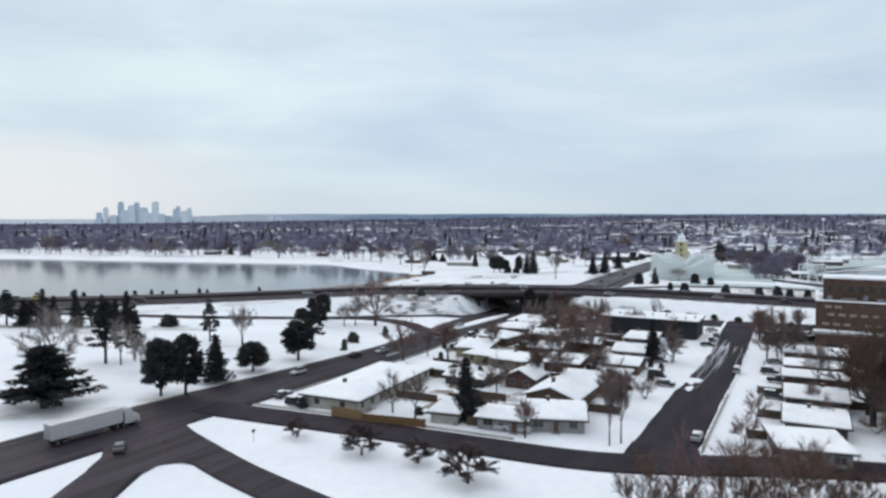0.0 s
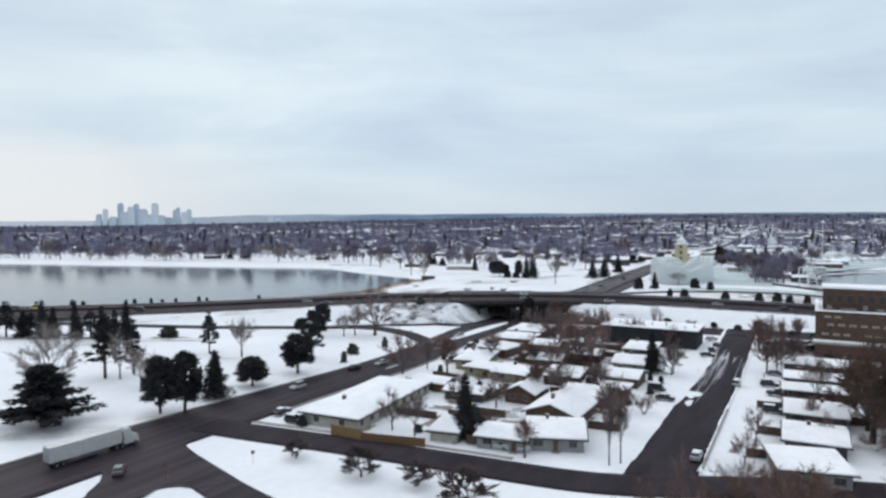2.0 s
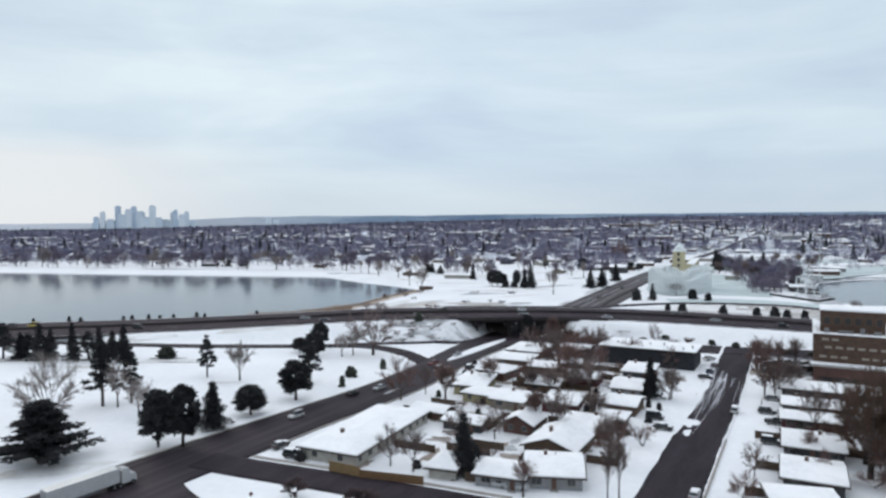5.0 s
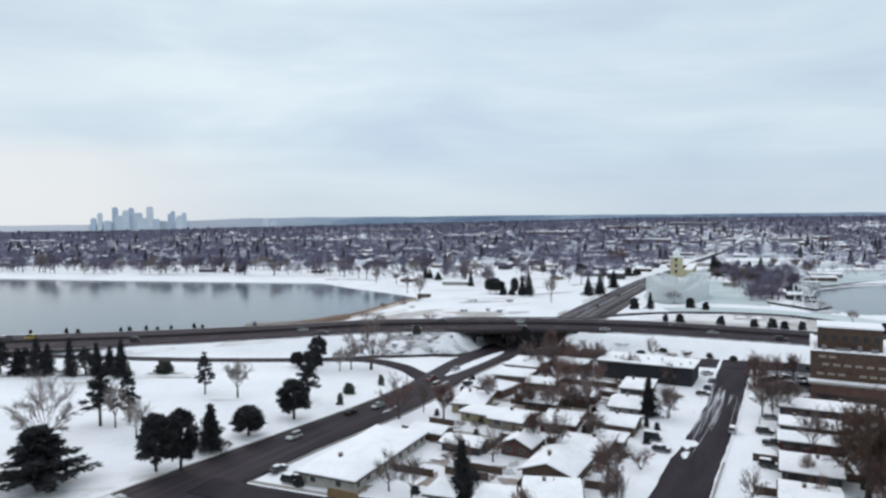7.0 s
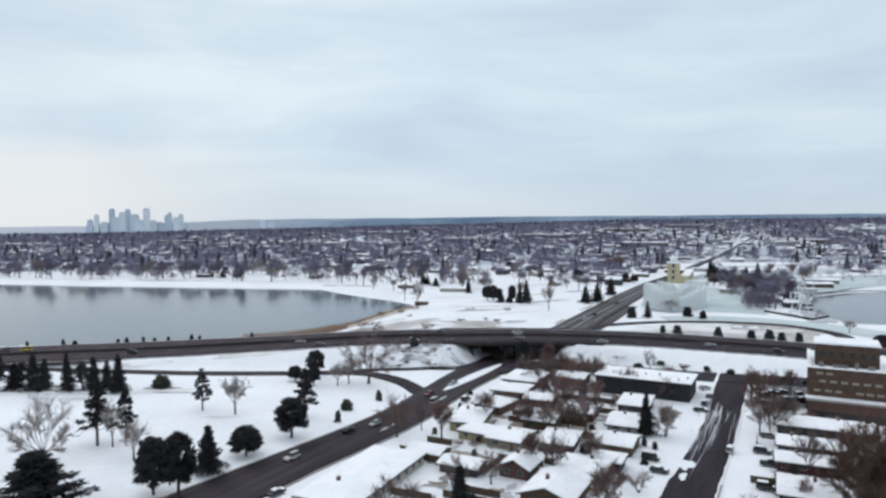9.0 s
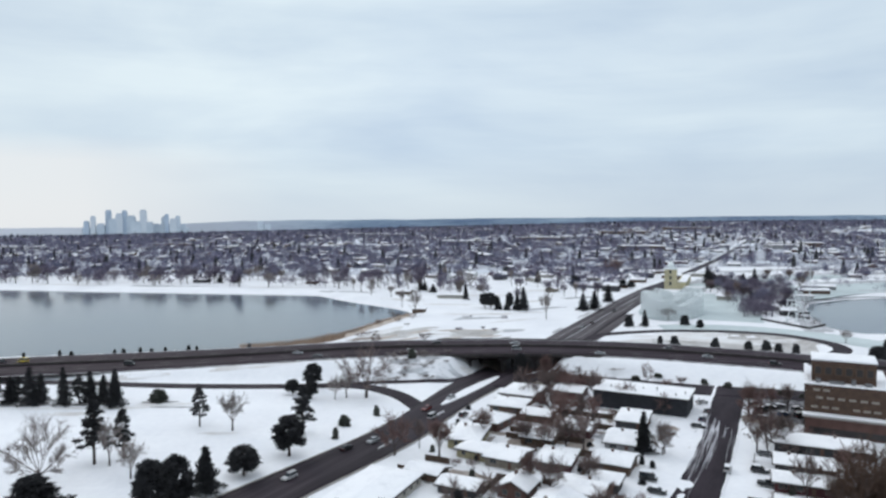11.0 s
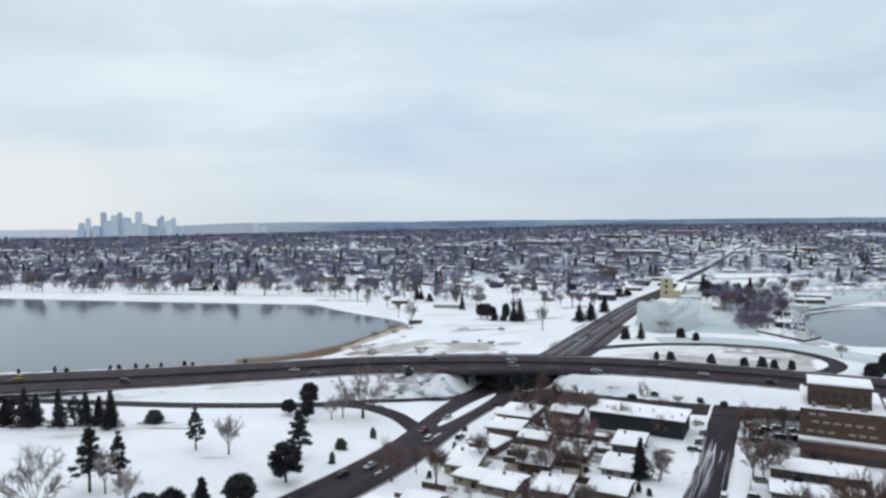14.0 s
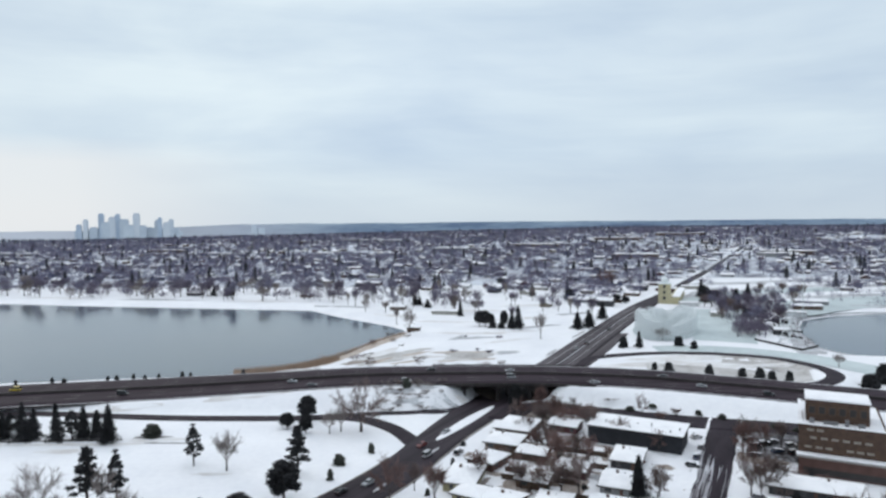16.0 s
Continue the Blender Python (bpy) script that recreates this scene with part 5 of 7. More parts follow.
lot_line = fine(smooth_line([(85, 162.5), (91, 174), (97, 186)]), 1.5)
tagged(new("pavement_parking_lot", ribbon(lot_line, -6.4, 6.4, 0.10, cross=9).mesh("pavement_parking_lot", LOT, True)), "slushy dark asphalt parking lot beside the office", "parking lot", kind="structure")
slip = BOULEVARD[(BOULEVARD[:, 1] > 256) & (BOULEVARD[:, 1] < 352)]
tagged(new("road_slip_lane", ribbon(fine(slip), 7.6, 13.0, 0.1, thick=0.4, cross=4).mesh("road_slip_lane", SHEEN_ASPHALT, True)), "dark asphalt slip lane joining the boulevard", "road", kind="structure")
far_bl = BOULEVARD[(BOULEVARD[:, 1] > 272) & (BOULEVARD[:, 1] < 450)]
strip("median_far", fine(far_bl), -0.28, 0.28, 0.2, SLUSH, "pale slushy median strip between the carriageways", category="median")
fb = fine(far_bl)
# lighter lanes: slush and the painted sheen of sky at low angles
for off in (-4.2, 4.0):
    strip("salted_lanes", fb, off - 3.0, off + 2.6, 0.175, SHEEN_ASPHALT, "asphalt lanes greyed by slush and painted sky sheen", category="road surface")
    strip("slush_lane", fb, off - 0.10, off + 0.10, 0.19, SLUSH, "grey slush between the wheel tracks", category="slush")
loop = fine(RAMP)[30:-22]
tagged(new("field_inner", ribbon(loop, 3.4, 15.0, 0.10, cross=9).mesh("field_inner", FIELD, True)), "thin patchy snow over dull turf inside the slip road", "field", kind="structure")
meadow = hw[(hw[:, 0] > -62) & (hw[:, 0] < 44)]
mh = half_at(meadow[:, 0])
mw = np.array([9 + 7 * noise.noise((k * 0.23, 4, 4)) for k in range(len(meadow))])
tagged(new("field_meadow", ribbon(meadow, -mh - 4 - mw, -mh - 2.2, 0.07, cross=9).mesh("field_meadow", FIELD, True)), "worn brown meadow snow between highway and lake", "field", kind="structure")
bank_line = fine(smooth_line([(-66, 273), (-50, 284), (-39, 308), (-26, 334), (-16, 353)]), 1.5)
bw = np.array([9 + 4 * noise.noise((k * 0.13, 8, 4)) for k in range(len(bank_line))])
tagged(new("field_shore", ribbon(bank_line, 0.5, 1.5 + 0.6 * bw, 0.07, cross=8).mesh("field_shore", TAN_GRASS, True)), "worn brown snow along the lakeshore", "field", kind="structure")
verge = hw[(hw[:, 0] > 76) & (hw[:, 0] < 128)]
tagged(new("field_verge", ribbon(verge, -half_at(verge[:, 0]) - 30.0, -half_at(verge[:, 0]) - 1.6, 0.07, cross=16).mesh("field_verge", FIELD, True)), "thin patchy snow over dull turf beside the highway", "field", kind="structure")
# raised snowy median at the bridge approach
md = fine(smooth_line([(2.0, 181), (9.3, 195), (15.5, 206.5), (21, 216.5)]), 1.0)
mdw = 0.25 + 1.6 * np.sin(np.linspace(0, math.pi, len(md))) ** 0.6
strip("median_island", md, -mdw, mdw, 0.34, SNOW, "raised snow-covered traffic island", category="island", thick=0.6)


def snow_patch(x, y, rx, ry, turn, seed, lift=0.17, material=SNOW, label="patch of trampled snow on the asphalt"):
    rnd = random.Random(seed)
    n = 48
    ring = []
    ph = rnd.uniform(0, 50)
    for i in range(n):
        a = 6.283 * i / n
        k = 0.95 + 0.5 * noise.noise((math.cos(a) * 1.6 + ph, math.sin(a) * 1.6, ph)) + 0.10 * noise.noise((math.cos(a) * 5 + ph, math.sin(a) * 5, 7))
        p = Vector((math.cos(a) * rx * k, math.sin(a) * ry * k, 0))
        p.rotate(Matrix.Rotation(radians(turn), 3, "Z"))
        ring.append((x + p.x, y + p.y, height(x + p.x, y + p.y) + lift))
    g = Geo().add(ring + [(x, y, height(x, y) + lift + 0.03)], [(i, (i + 1) % n, n) for i in range(n)])
    return tagged(new("snow_patch", g.mesh("snow_patch", material)), label, "snow", kind="stuff")


# ploughed snow left along the side street, and half-melted tracks over its upper part
ss = fine(SIDE_STREET, 0.6)[10:]
rag = np.array([0.5 * noise.noise((k * 0.09, 3, 1)) + 0.25 * noise.noise((k * 0.4, 9, 2)) for k in range(len(ss))])
strip("snow_street", ss, -4.5, -4.4 + np.clip(0.35 + 0.7 * rag + 0.9 * np.interp(ss[:, 1], [112, 120, 150, 165], [0, 0.6, 1.2, 0.4]), 0.05, 3), 0.185, SNOW, "ragged snow left along the street", category="snow")
strip("snow_street_verge", ss, 4.4 - np.clip(0.25 + 0.6 * rag[::-1], 0.05, 3), 4.5, 0.185, SNOW, "ragged snow left along the street", category="snow")
lane = fine(SIDE_STREET, 0.6)
smear = random.Random(19)
for k in range(64):
    at, run = smear.gauss(149, 7.5), smear.uniform(9, 22)
    seg = lane[(lane[:, 1] > at - run / 2) & (lane[:, 1] < at + run / 2)]
    off = smear.uniform(-4.2, 4.1) if k % 4 == 0 else smear.uniform(-4.3, 0.2)
    s_ = np.linspace(0, math.pi, len(seg))
    wide = (smear.choice((0.06, 0.08, 0.10, 0.14, 0.30 if off < -2 else 0.08)) * np.sin(s_) * (1 + 0.5 * np.array([noise.noise((q * 0.35, k, 3)) for q in range(len(seg))])))
    drift = smear.uniform(-0.5, 0.5) * np.linspace(-1, 1, len(seg))
    strip("slush_street", seg, np.clip(off + drift - wide, -4.4, 4.4), np.clip(off + drift + wide, -4.4, 4.4), 0.150 + 0.0006 * k, STREET_SLUSH, "streak of half-melted slush along the street", category="slush")
snow_patch(46.6, 124.6, 1.7, 2.6, -28, 31, 0.19)
snow_patch(44.4, 119.2, 0.8, 1.8, -28, 32, 0.19)
for i, (x, y, rx, ry) in enumerate([(1.5, 173, 0.5, 2.6), (56, 300, 1.0, 9), (78, 345, 1.0, 12), (-11, 150, 0.5, 3)]):
    snow_patch(x, y, rx, ry, -29, 40 + i, 0.2, SLUSH, "smear of grey slush on the asphalt")
# worn snow and tracks; those by the trees also paint in their grey shade
for i, (x, y, rx, ry, t) in enumerate([(-75, 186, 9, 1.6, 4), (-106, 182.5, 24, 1.2, -2), (-95, 177, 8, 1.8, 0), (-60, 219.5, 14, 1.6, 7), (-30, 223, 9, 1.5, 8), (-100, 215, 16, 1.4, 6), (-52, 160, 5, 1.0, 0), (-84, 183, 8, 1.2, 0), (-62, 104, 9, 2.2, 20), (-46, 112.5, 6, 1.8, 10),
                                       (5, 221, 9, 2.2, 10), (-6, 223, 7, 1.6, 10), (30, 300, 12, 3, 20), (20, 352, 22, 3, -10), (52, 358, 10, 2, 0), (40, 330, 14, 2, 30)]):
    snow_patch(x, y, rx, ry, t, 140 + i, 0.04, THIN_SNOW, "thin worn snow, greyed by dull grass and painted tree shade")
# bare ground under the spruces, with their shade painted into its dark colour
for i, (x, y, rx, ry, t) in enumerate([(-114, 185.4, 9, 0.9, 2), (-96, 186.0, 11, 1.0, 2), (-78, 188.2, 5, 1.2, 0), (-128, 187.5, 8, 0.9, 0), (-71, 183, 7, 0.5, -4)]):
    snow_patch(x, y, rx, ry, t, 560 + i, 0.07, SPRUCE_SHADE, "bare ground with painted shade under the spruces")
for i, (x, y, rx, ry, t) in enumerate([(186, 352, 16, 8, 60), (205, 440, 26, 14, 60), (250, 500, 34, 12, 50), (178, 322, 12, 5, 40), (232, 470, 16, 10, 0), (172, 300, 20, 6, 70), (188, 338, 26, 8, 68), (204, 378, 20, 9, 55), (300, 440, 50, 9, 5), (380, 455, 50, 10, 5), (330, 500, 60, 12, 10), (410, 530, 60, 12, 5), (360, 570, 60, 12, 5), (430, 610, 60, 10, 5), (212, 520, 30, 9, 50), (196, 398, 14, 7, 60), (300, 560, 40, 10, 20), (270, 600, 40, 8, 0), (340, 620, 50, 8, 10), (166, 345, 7, 12, 0)]):
    snow_patch(x, y, rx, ry, t, 200 + i, 0.06, TRODDEN, "grey trodden snow in the amusement grounds")
yards = random.Random(77)
for i in range(84):                                # worn and muddy places in the yards
    v, u = yards.uniform(104, 200), yards.uniform(0.1, 0.86)
    left, right = -27.5 + (v - 135) * 0.57 + 11, 29.5 + (v - 88) * 0.54 - 8
    if 34 < i < 46:
        left, right, v = left + 62, right + 46, yards.uniform(90, 160)
    snow_patch(left + (right - left) * u, v, yards.uniform(1.5, 4.5), yards.uniform(0.8, 2.2), yards.choice((-27, 63)), 400 + i, 0.05, (TRODDEN, DRY_GRASS, MUDDY)[i % 3], "trodden muddy yard snow between the houses")
for i, (x, y, rx, ry, t) in enumerate([(30, 352, 16, 3, 8), (62, 372, 14, 3, 20), (8, 395, 18, 3, -10), (55, 402, 18, 4, 15), (92, 420, 14, 4, 30), (-18, 420, 16, 4, -30), (30, 440, 24, 4, 0), (-60, 470, 22, 4, -20), (70, 465, 22, 5, 10), (-120, 505, 34, 4, -12), (-210, 525, 40, 4, -12), (-300, 545, 40, 4, -12)]):
    snow_patch(x, y, rx, ry, t, 600 + i, 0.06, (THIN_SNOW, TRODDEN, THIN_SNOW)[i % 3], "dull trampled snow across the lakeside park")
rr_brush = random.Random(61)
# worn meadow between the lake and the highway
for i, (x, y, rx, ry, t) in enumerate([(-14, 294, 17, 7, 50), (17, 294, 13, 9, 8), (22, 337, 12, 3.6, 15), (-4, 309, 7, 2.6, 25), (-25, 281, 7, 2.6, 42), (36, 300, 7, 3, 20)]):
    snow_patch(x, y, rx, ry, t, 500 + i, 0.06, (FIELD, FIELD, TRODDEN)[i % 3], "worn grass showing through meadow snow")
for i, (x, y, rx, ry, t) in enumerate([(-20, 287, 8, 1.8, 55), (-6, 300, 9, 1.6, 35), (-10, 283, 8, 1.3, 30), (8, 302, 7, 1.6, 10), (22, 302, 7, 1.4, -4), (24, 287, 6, 1.5, 5), (8, 284, 6, 1.3, 10)]):
    snow_patch(x, y, rx, ry, t, 520 + i, 0.09, TAN_GRASS, "strip of tan dry grass on the meadow")
for i in range(18):                                # low brush round the worn places
    a, (x, y, rx, ry) = rr_brush.uniform(0, 6.28), ((-14, 294, 15, 10), (17, 294, 13, 10), (-12, 330, 6, 12), (24, 337, 12, 4))[i % 4]
    plant("bare_bush", x + rx * math.cos(a), y + ry * math.sin(a), rr_brush.uniform(0.8, 2.2), rr_brush.uniform(1.6, 3.6), i % 2, (TWIG_BROWN, TWIG_HAZED_MAUVE)[i % 2], "low brown brush on the lakeside meadow", group="lakeside brush")
# scrubby bank beside the bridge
for i, (x, y, rx, ry, t) in enumerate([(-10, 219, 6, 1.5, 4), (0, 221, 6, 1.4, 2), (6, 217, 4, 1.4, 0), (-4, 214, 7, 1.2, 4), (-13, 223, 5, 1.2, 6), (4, 212, 4, 1.1, -8)]):
    snow_patch(x, y, rx, ry, t, 540 + i, 0.08, TRODDEN, "grey scrubby snow on the bridge bank")
# bare brown ground showing through
for i, (x, y, rx, ry, t) in enumerate([(-22, 300, 16, 5, 60), (-8, 292, 16, 4, 10), (-30, 284, 9, 3, 40), (14, 287, 14, 3, 0), (88, 272, 22, 5, 14), (122, 268, 24, 7, -10), (108, 282, 20, 5, 0), (60, 197, 10, 1.0, -24), (31, 204, 5, 4, -27), (40, 199, 8, 4, -27),
                                       (24, 152, 6, 3, -27), (30, 166, 6, 5, -27), (18, 146, 5, 3, -27), (33, 148, 5, 3, 60), (80, 164, 8, 4, -27), (12, 126, 5, 3, -27), (5, 131, 6, 3, -27)]):
    snow_patch(x, y, rx, ry, t, 80 + i, 0.05, THIN_SNOW if i in (4, 5, 6, 3, 0, 1) else DRY_GRASS, "patch of dry brown grass through the snow")


def stop_sign(x, y, turn):
    ob = thing("road_sign", pose(x, y, height(x, y), 0, 0, turn) @ METRE, "small red road sign on a thin post", "road sign", "road signs")
    part("post", Geo().tube([(0, 0, -0.3), (0, 0, 2.3)], [0.035, 0.035], 6), METAL, ob)
    part("plate", Geo().tube([(0, -0.06, 2.3), (0, -0.04, 2.3)], [0.38, 0.38], 8), WALLS["brick"], ob, "red octagonal plate")


stop_sign(-34.8, 83.5, 10)
stop_sign(-36.2, 86.0, 10)
stop_sign(24.0, 80.5, -20)
stop_sign(-26.0, 90.5, 30)

# shrubs along the far edge of the highway, by the lake
for i, (x, y) in enumerate([(-119, 250.5), (-116, 251), (-110, 251.5), (-106, 252), (-101, 252.4), (-92.5, 253), (-89.5, 253.2), (-70, 254), (-138, 248), (-134, 248.5), (-150, 246)]):
    plant("dome", x, y, 1.6 + 0.3 * (i % 3), 1.8 + 0.4 * (i % 2), i % 2, label="small dark shrub on the highway verge", group="verge shrubs")
# brush on the bank beside the bridge
rnd = random.Random(8)
for i in range(52):
    x, y = rnd.uniform(-17, 18), rnd.uniform(209, 227)
    if dist_line(np.array([x]), np.array([y]), BOULEVARD)[0][0] > 12:
        plant("bare_bush", x, y, rnd.uniform(0.6, 1.5), rnd.uniform(1.4, 3.0), i % 2, (TWIG, TWIG_PALE, TWIG_PALE)[i % 3], group="brush on the highway bank")
for i in range(14):                                # reddish thicket by the bridge
    x, y = rnd.uniform(30, 50), rnd.uniform(192, 212)
    if dist_line(np.array([x]), np.array([y]), FRONTAGE)[0][0] > 5.5:
        plant("bare_bush", x, y, rnd.uniform(2.6, 5.0), rnd.uniform(3, 5.5), i % 2, TWIG_RED, "reddish leafless thicket beside the bridge", group="thicket by the bridge")
for i in range(9):
    x = 56 + i * 6.0 + rnd.uniform(-2, 2)
    y = 211 - (i * 2.9) - max(0, i - 4) * 0.8 + rnd.uniform(-1.5, 1.5)
    plant("dome" if i % 3 else "bare_bush", x, y, rnd.uniform(0.9, 1.7), rnd.uniform(2.0, 4.6), 0 if i % 3 else i % 2, NEEDLE_GREY if i % 3 else TWIG, "low shrub on the snowy highway bank", group="brush on the highway bank")


# reeds on the lakeshore
rr = random.Random(12)
reed = Geo()
shore = fine(smooth_line([(-78, 270), (-63, 276.5), (-49, 287.5), (-37, 314), (-23, 342), (-12, 358)]), 0.5)
nn = normals(shore)
for p, n in zip(shore, nn):
    wide = 9.0 if p[0] < -44 else 5.0
    for _ in range(60 if p[0] < -44 else 14):
        o = -3.0 + wide * rr.random() ** 1.3
        x, y = p[0] + n[0] * o, p[1] + n[1] * o
        z = max(LAKE_Z, height(x, y)) - 0.1
        l, a = rr.uniform(1.2, 3.4) * (1.0 if p[0] < -44 else 0.6), rr.uniform(0, 3.14)
        w = 0.08
        reed.add([(x - math.cos(a) * w, y - math.sin(a) * w, z), (x + math.cos(a) * w, y + math.sin(a) * w, z), (x + rr.uniform(-0.4, 0.4), y + rr.uniform(-0.4, 0.4), z + l)], [(0, 1, 2)])
tagged(new("reeds", reed.mesh("reeds", REED)), "dry brown reeds along the lakeshore", "reeds", kind="stuff")


# ---- amusement grounds beyond the highway ----
WHITE_TIMBER = mat("white_timber", (0.80, 0.83, 0.84), (0.68, 0.72, 0.73), 0.3, 0.8)
TOWER_YELLOW = mat("yellow_tower_paint", (0.52, 0.47, 0.30), (0.42, 0.38, 0.26), 0.25, 0.8)
ICE = mat("pale_icy_lot", (0.56, 0.62, 0.63), (0.42, 0.475, 0.49), 0.04, 0.6, 0.1)


def coaster():
    """An old timber coaster: a track on trestle bents round an oval, and a second loop inside it."""
    ob = thing("roller_coaster", pose(125.5, 350, 0, 0, 0, -24), "white timber roller coaster on dense lattice trestles", "roller coaster")
    for loop, (a, b, h0, dh, ph) in enumerate(((13, 27, 9.8, 2.2, 0.6), (7.5, 17, 9.6, 2.0, 2.2))):
        posts, ledgers, rails = Geo(), Geo(), Geo()
        n = 60 if loop == 0 else 40
        pts = []
        for i in range(n):
            s = 6.28318 * i / n
            pts.append((a * math.cos(s), b * math.sin(s), h0 + dh * math.sin(2 * s + ph) + 0.7 * math.sin(7 * s), s))
        for i, (x, y, h, s) in enumerate(pts):
            nx_, ny_ = math.cos(s), math.sin(s)
            feet = [(x + nx_ * o, y + ny_ * o) for o in (-2.4, -0.8, 0.8, 2.4)]
            for k, (fx, fy) in enumerate(feet):
                posts.box(fx - 0.11, fy - 0.11, -0.8, fx + 0.11, fy + 0.11, h - (0.4 if k in (0, 3) else 0))
            z = 1.8
            while z < h:
                ledgers.tube([(feet[0][0], feet[0][1], z), (feet[3][0], feet[3][1], z)], [0.09, 0.09], 4)
                ledgers.tube([(feet[0][0], feet[0][1], z), (feet[3][0], feet[3][1], min(h, z + 2.2))], [0.06, 0.06], 3)
                nxt = pts[(i + 1) % n]
                for o in (-2.4, 2.4):
                    ledgers.tube([(x + nx_ * o, y + ny_ * o, z), (nxt[0] + math.cos(nxt[3]) * o, nxt[1] + math.sin(nxt[3]) * o, z)], [0.08, 0.08], 3)
                z += 2.2
            nxt = pts[(i + 1) % n]
            for o in (-0.8, 0.8, -1.6, 1.6):
                rails.tube([(x + nx_ * o, y + ny_ * o, h + 0.1), (nxt[0] + math.cos(nxt[3]) * o, nxt[1] + math.sin(nxt[3]) * o, nxt[2] + 0.1)], [0.13, 0.13], 4)
        part("trestle_frame", posts, WHITE_TIMBER, ob)
        part("trestle_bracing", ledgers, WHITE_TIMBER, ob)
        part("track", rails, WHITE_TIMBER, ob)
    return ob


coaster()
lot = Geo()
line = [(17 * math.cos(s), 37 * math.sin(s)) for s in np.linspace(0, 6.283, 40, endpoint=False)]
lotm = pose(128, 356, 0, 0, 0, -24)
lot.add([lotm @ Vector((x, y, 0)) + Vector((0, 0, max(0, height(*(lotm @ Vector((x, y, 0))).xy)) + 0.25)) for x, y in line], [tuple(range(40))])
icy = fine(smooth_line([(142, 318), (150, 336), (158, 358), (172, 392), (190, 430)]))
tagged(new("pavement_icy_ground", ribbon(icy, -14, 15, 0.07, cross=12).mesh("pavement_icy_ground", ICE, True)), "pale icy trodden ground between the rides", "ground", kind="structure")
for k, (pts, half) in enumerate((([(104, 303), (125, 301), (146, 293), (162, 278), (172, 258), (180, 238)], 8.5), ([(222, 424), (262, 446), (330, 470), (420, 486)], 24), ([(176, 470), (215, 500), (270, 530), (340, 545)], 14))):
    icy = fine(smooth_line(pts))
    tagged(new("pavement_icy_field", ribbon(icy, -half, half, 0.075, cross=10).mesh("pavement_icy_field", ICE, True)), "pale wind-packed icy snow", "ground", kind="structure")
edge = fine(smooth_line([(190, 292), (184, 309), (189, 325), (195, 345), (208, 370), (223, 394), (250, 410), (287, 417), (420, 420)]), 1.5)
ew = np.array([3.5 + 3 * noise.noise((q * 0.11, 2, 6)) for q in range(len(edge))])
tagged(new("field_small_shore", ribbon(edge, -0.6 - ew, 0.3, 0.09, cross=5).mesh("field_small_shore", TRODDEN, True)), "dark trodden bank along the small lake", "field", kind="structure")
tagged(new("pavement_icy_lot", lot.mesh("pavement_icy_lot", ICE)), "pale icy lot under the roller coaster", "lot", kind="structure")


def tower():
    ob = thing("entrance_tower", pose(167, 468, 0, 0, 0, -24), "tall yellow tower with a white cupola", "tower")
    part("shaft", Geo().box(-4, -4, -1, 4, 4, 13.8), TOWER_YELLOW, ob, "yellow painted shaft")
    part("wing", Geo().box(4, -3, -1, 10, 62, 5), TOWER_YELLOW, ob, "long low yellow wing")
    part("wing_roof", Geo().box(5.2, -3.4, 5, 10.4, 62.4, 5.4), ROOF_SNOW, ob, "snowy wing roof")
    part("cornice", Geo().box(-4.5, -4.5, 13.8, 4.5, 4.5, 14.4), WHITE_TIMBER, ob, "white cornice")
    part("lantern", Geo().tube([(0, 0, 14.4), (0, 0, 16.6)], [2.6, 2.3], 10), WHITE_TIMBER, ob, "white lantern storey")
    part("cupola", Geo().tube([(0, 0, 16.6), (0, 0, 17.5), (0, 0, 18.6), (0, 0, 20.5)], [2.6, 2.1, 1.0, 0.1], 10), WHITE_TIMBER, ob, "white pointed cupola")
    for side in (0, 90, 180, 270):
        for z in (3, 7, 11):
            part("window", Geo().box(-0.8, -4.08, z, 0.8, -3.95, z + 2.2, pose(0, 0, 0, 0, 0, side)), GLASS, ob, "dark window")


tower()
mast = thing("ride_mast", pose(226, 398, 0), "tall thin pale steel ride mast", "mast")
part("pole", Geo().tube([(0, 0, -1), (0, 0, 30)], [0.3, 0.18], 8), WHITE_TIMBER, mast)
part("head", Geo().tube([(0, 0, 29.2), (0, 0, 30.4)], [1.2, 0.9], 10), WHITE_TIMBER, mast)
# low park buildings and booths
for i, (x, y, l, w, wall) in enumerate([(186, 372, 9, 6, "white"), (181, 356, 7, 5, "grey"), (201, 378, 8, 4, "dark"), (176, 402, 8, 6, "cream"), (222, 404, 16, 7, "white"), (246, 430, 18, 8, "brown"), (206, 420, 10, 7, "maroon"), (262, 452, 20, 9, "grey"), (178, 452, 12, 8, "white"),
                                        (196, 545, 16, 9, "brick"), (222, 560, 14, 9, "cream"), (182, 341, 7, 3.5, "dark"), (214, 440, 9, 7, "dark"), (121, 480, 37, 9, "brown")]):
    house(x, y, l, w, T + (i % 3) * 8, wall, "gable" if i % 2 else "flat", 3.2, 1.3, "low amusement ground building with a snowy roof" if i < 13 else "long low brick building with a snowy roof", chimney=False, name="pavilion_building", group="amusement ground buildings", door=False, plain=True)
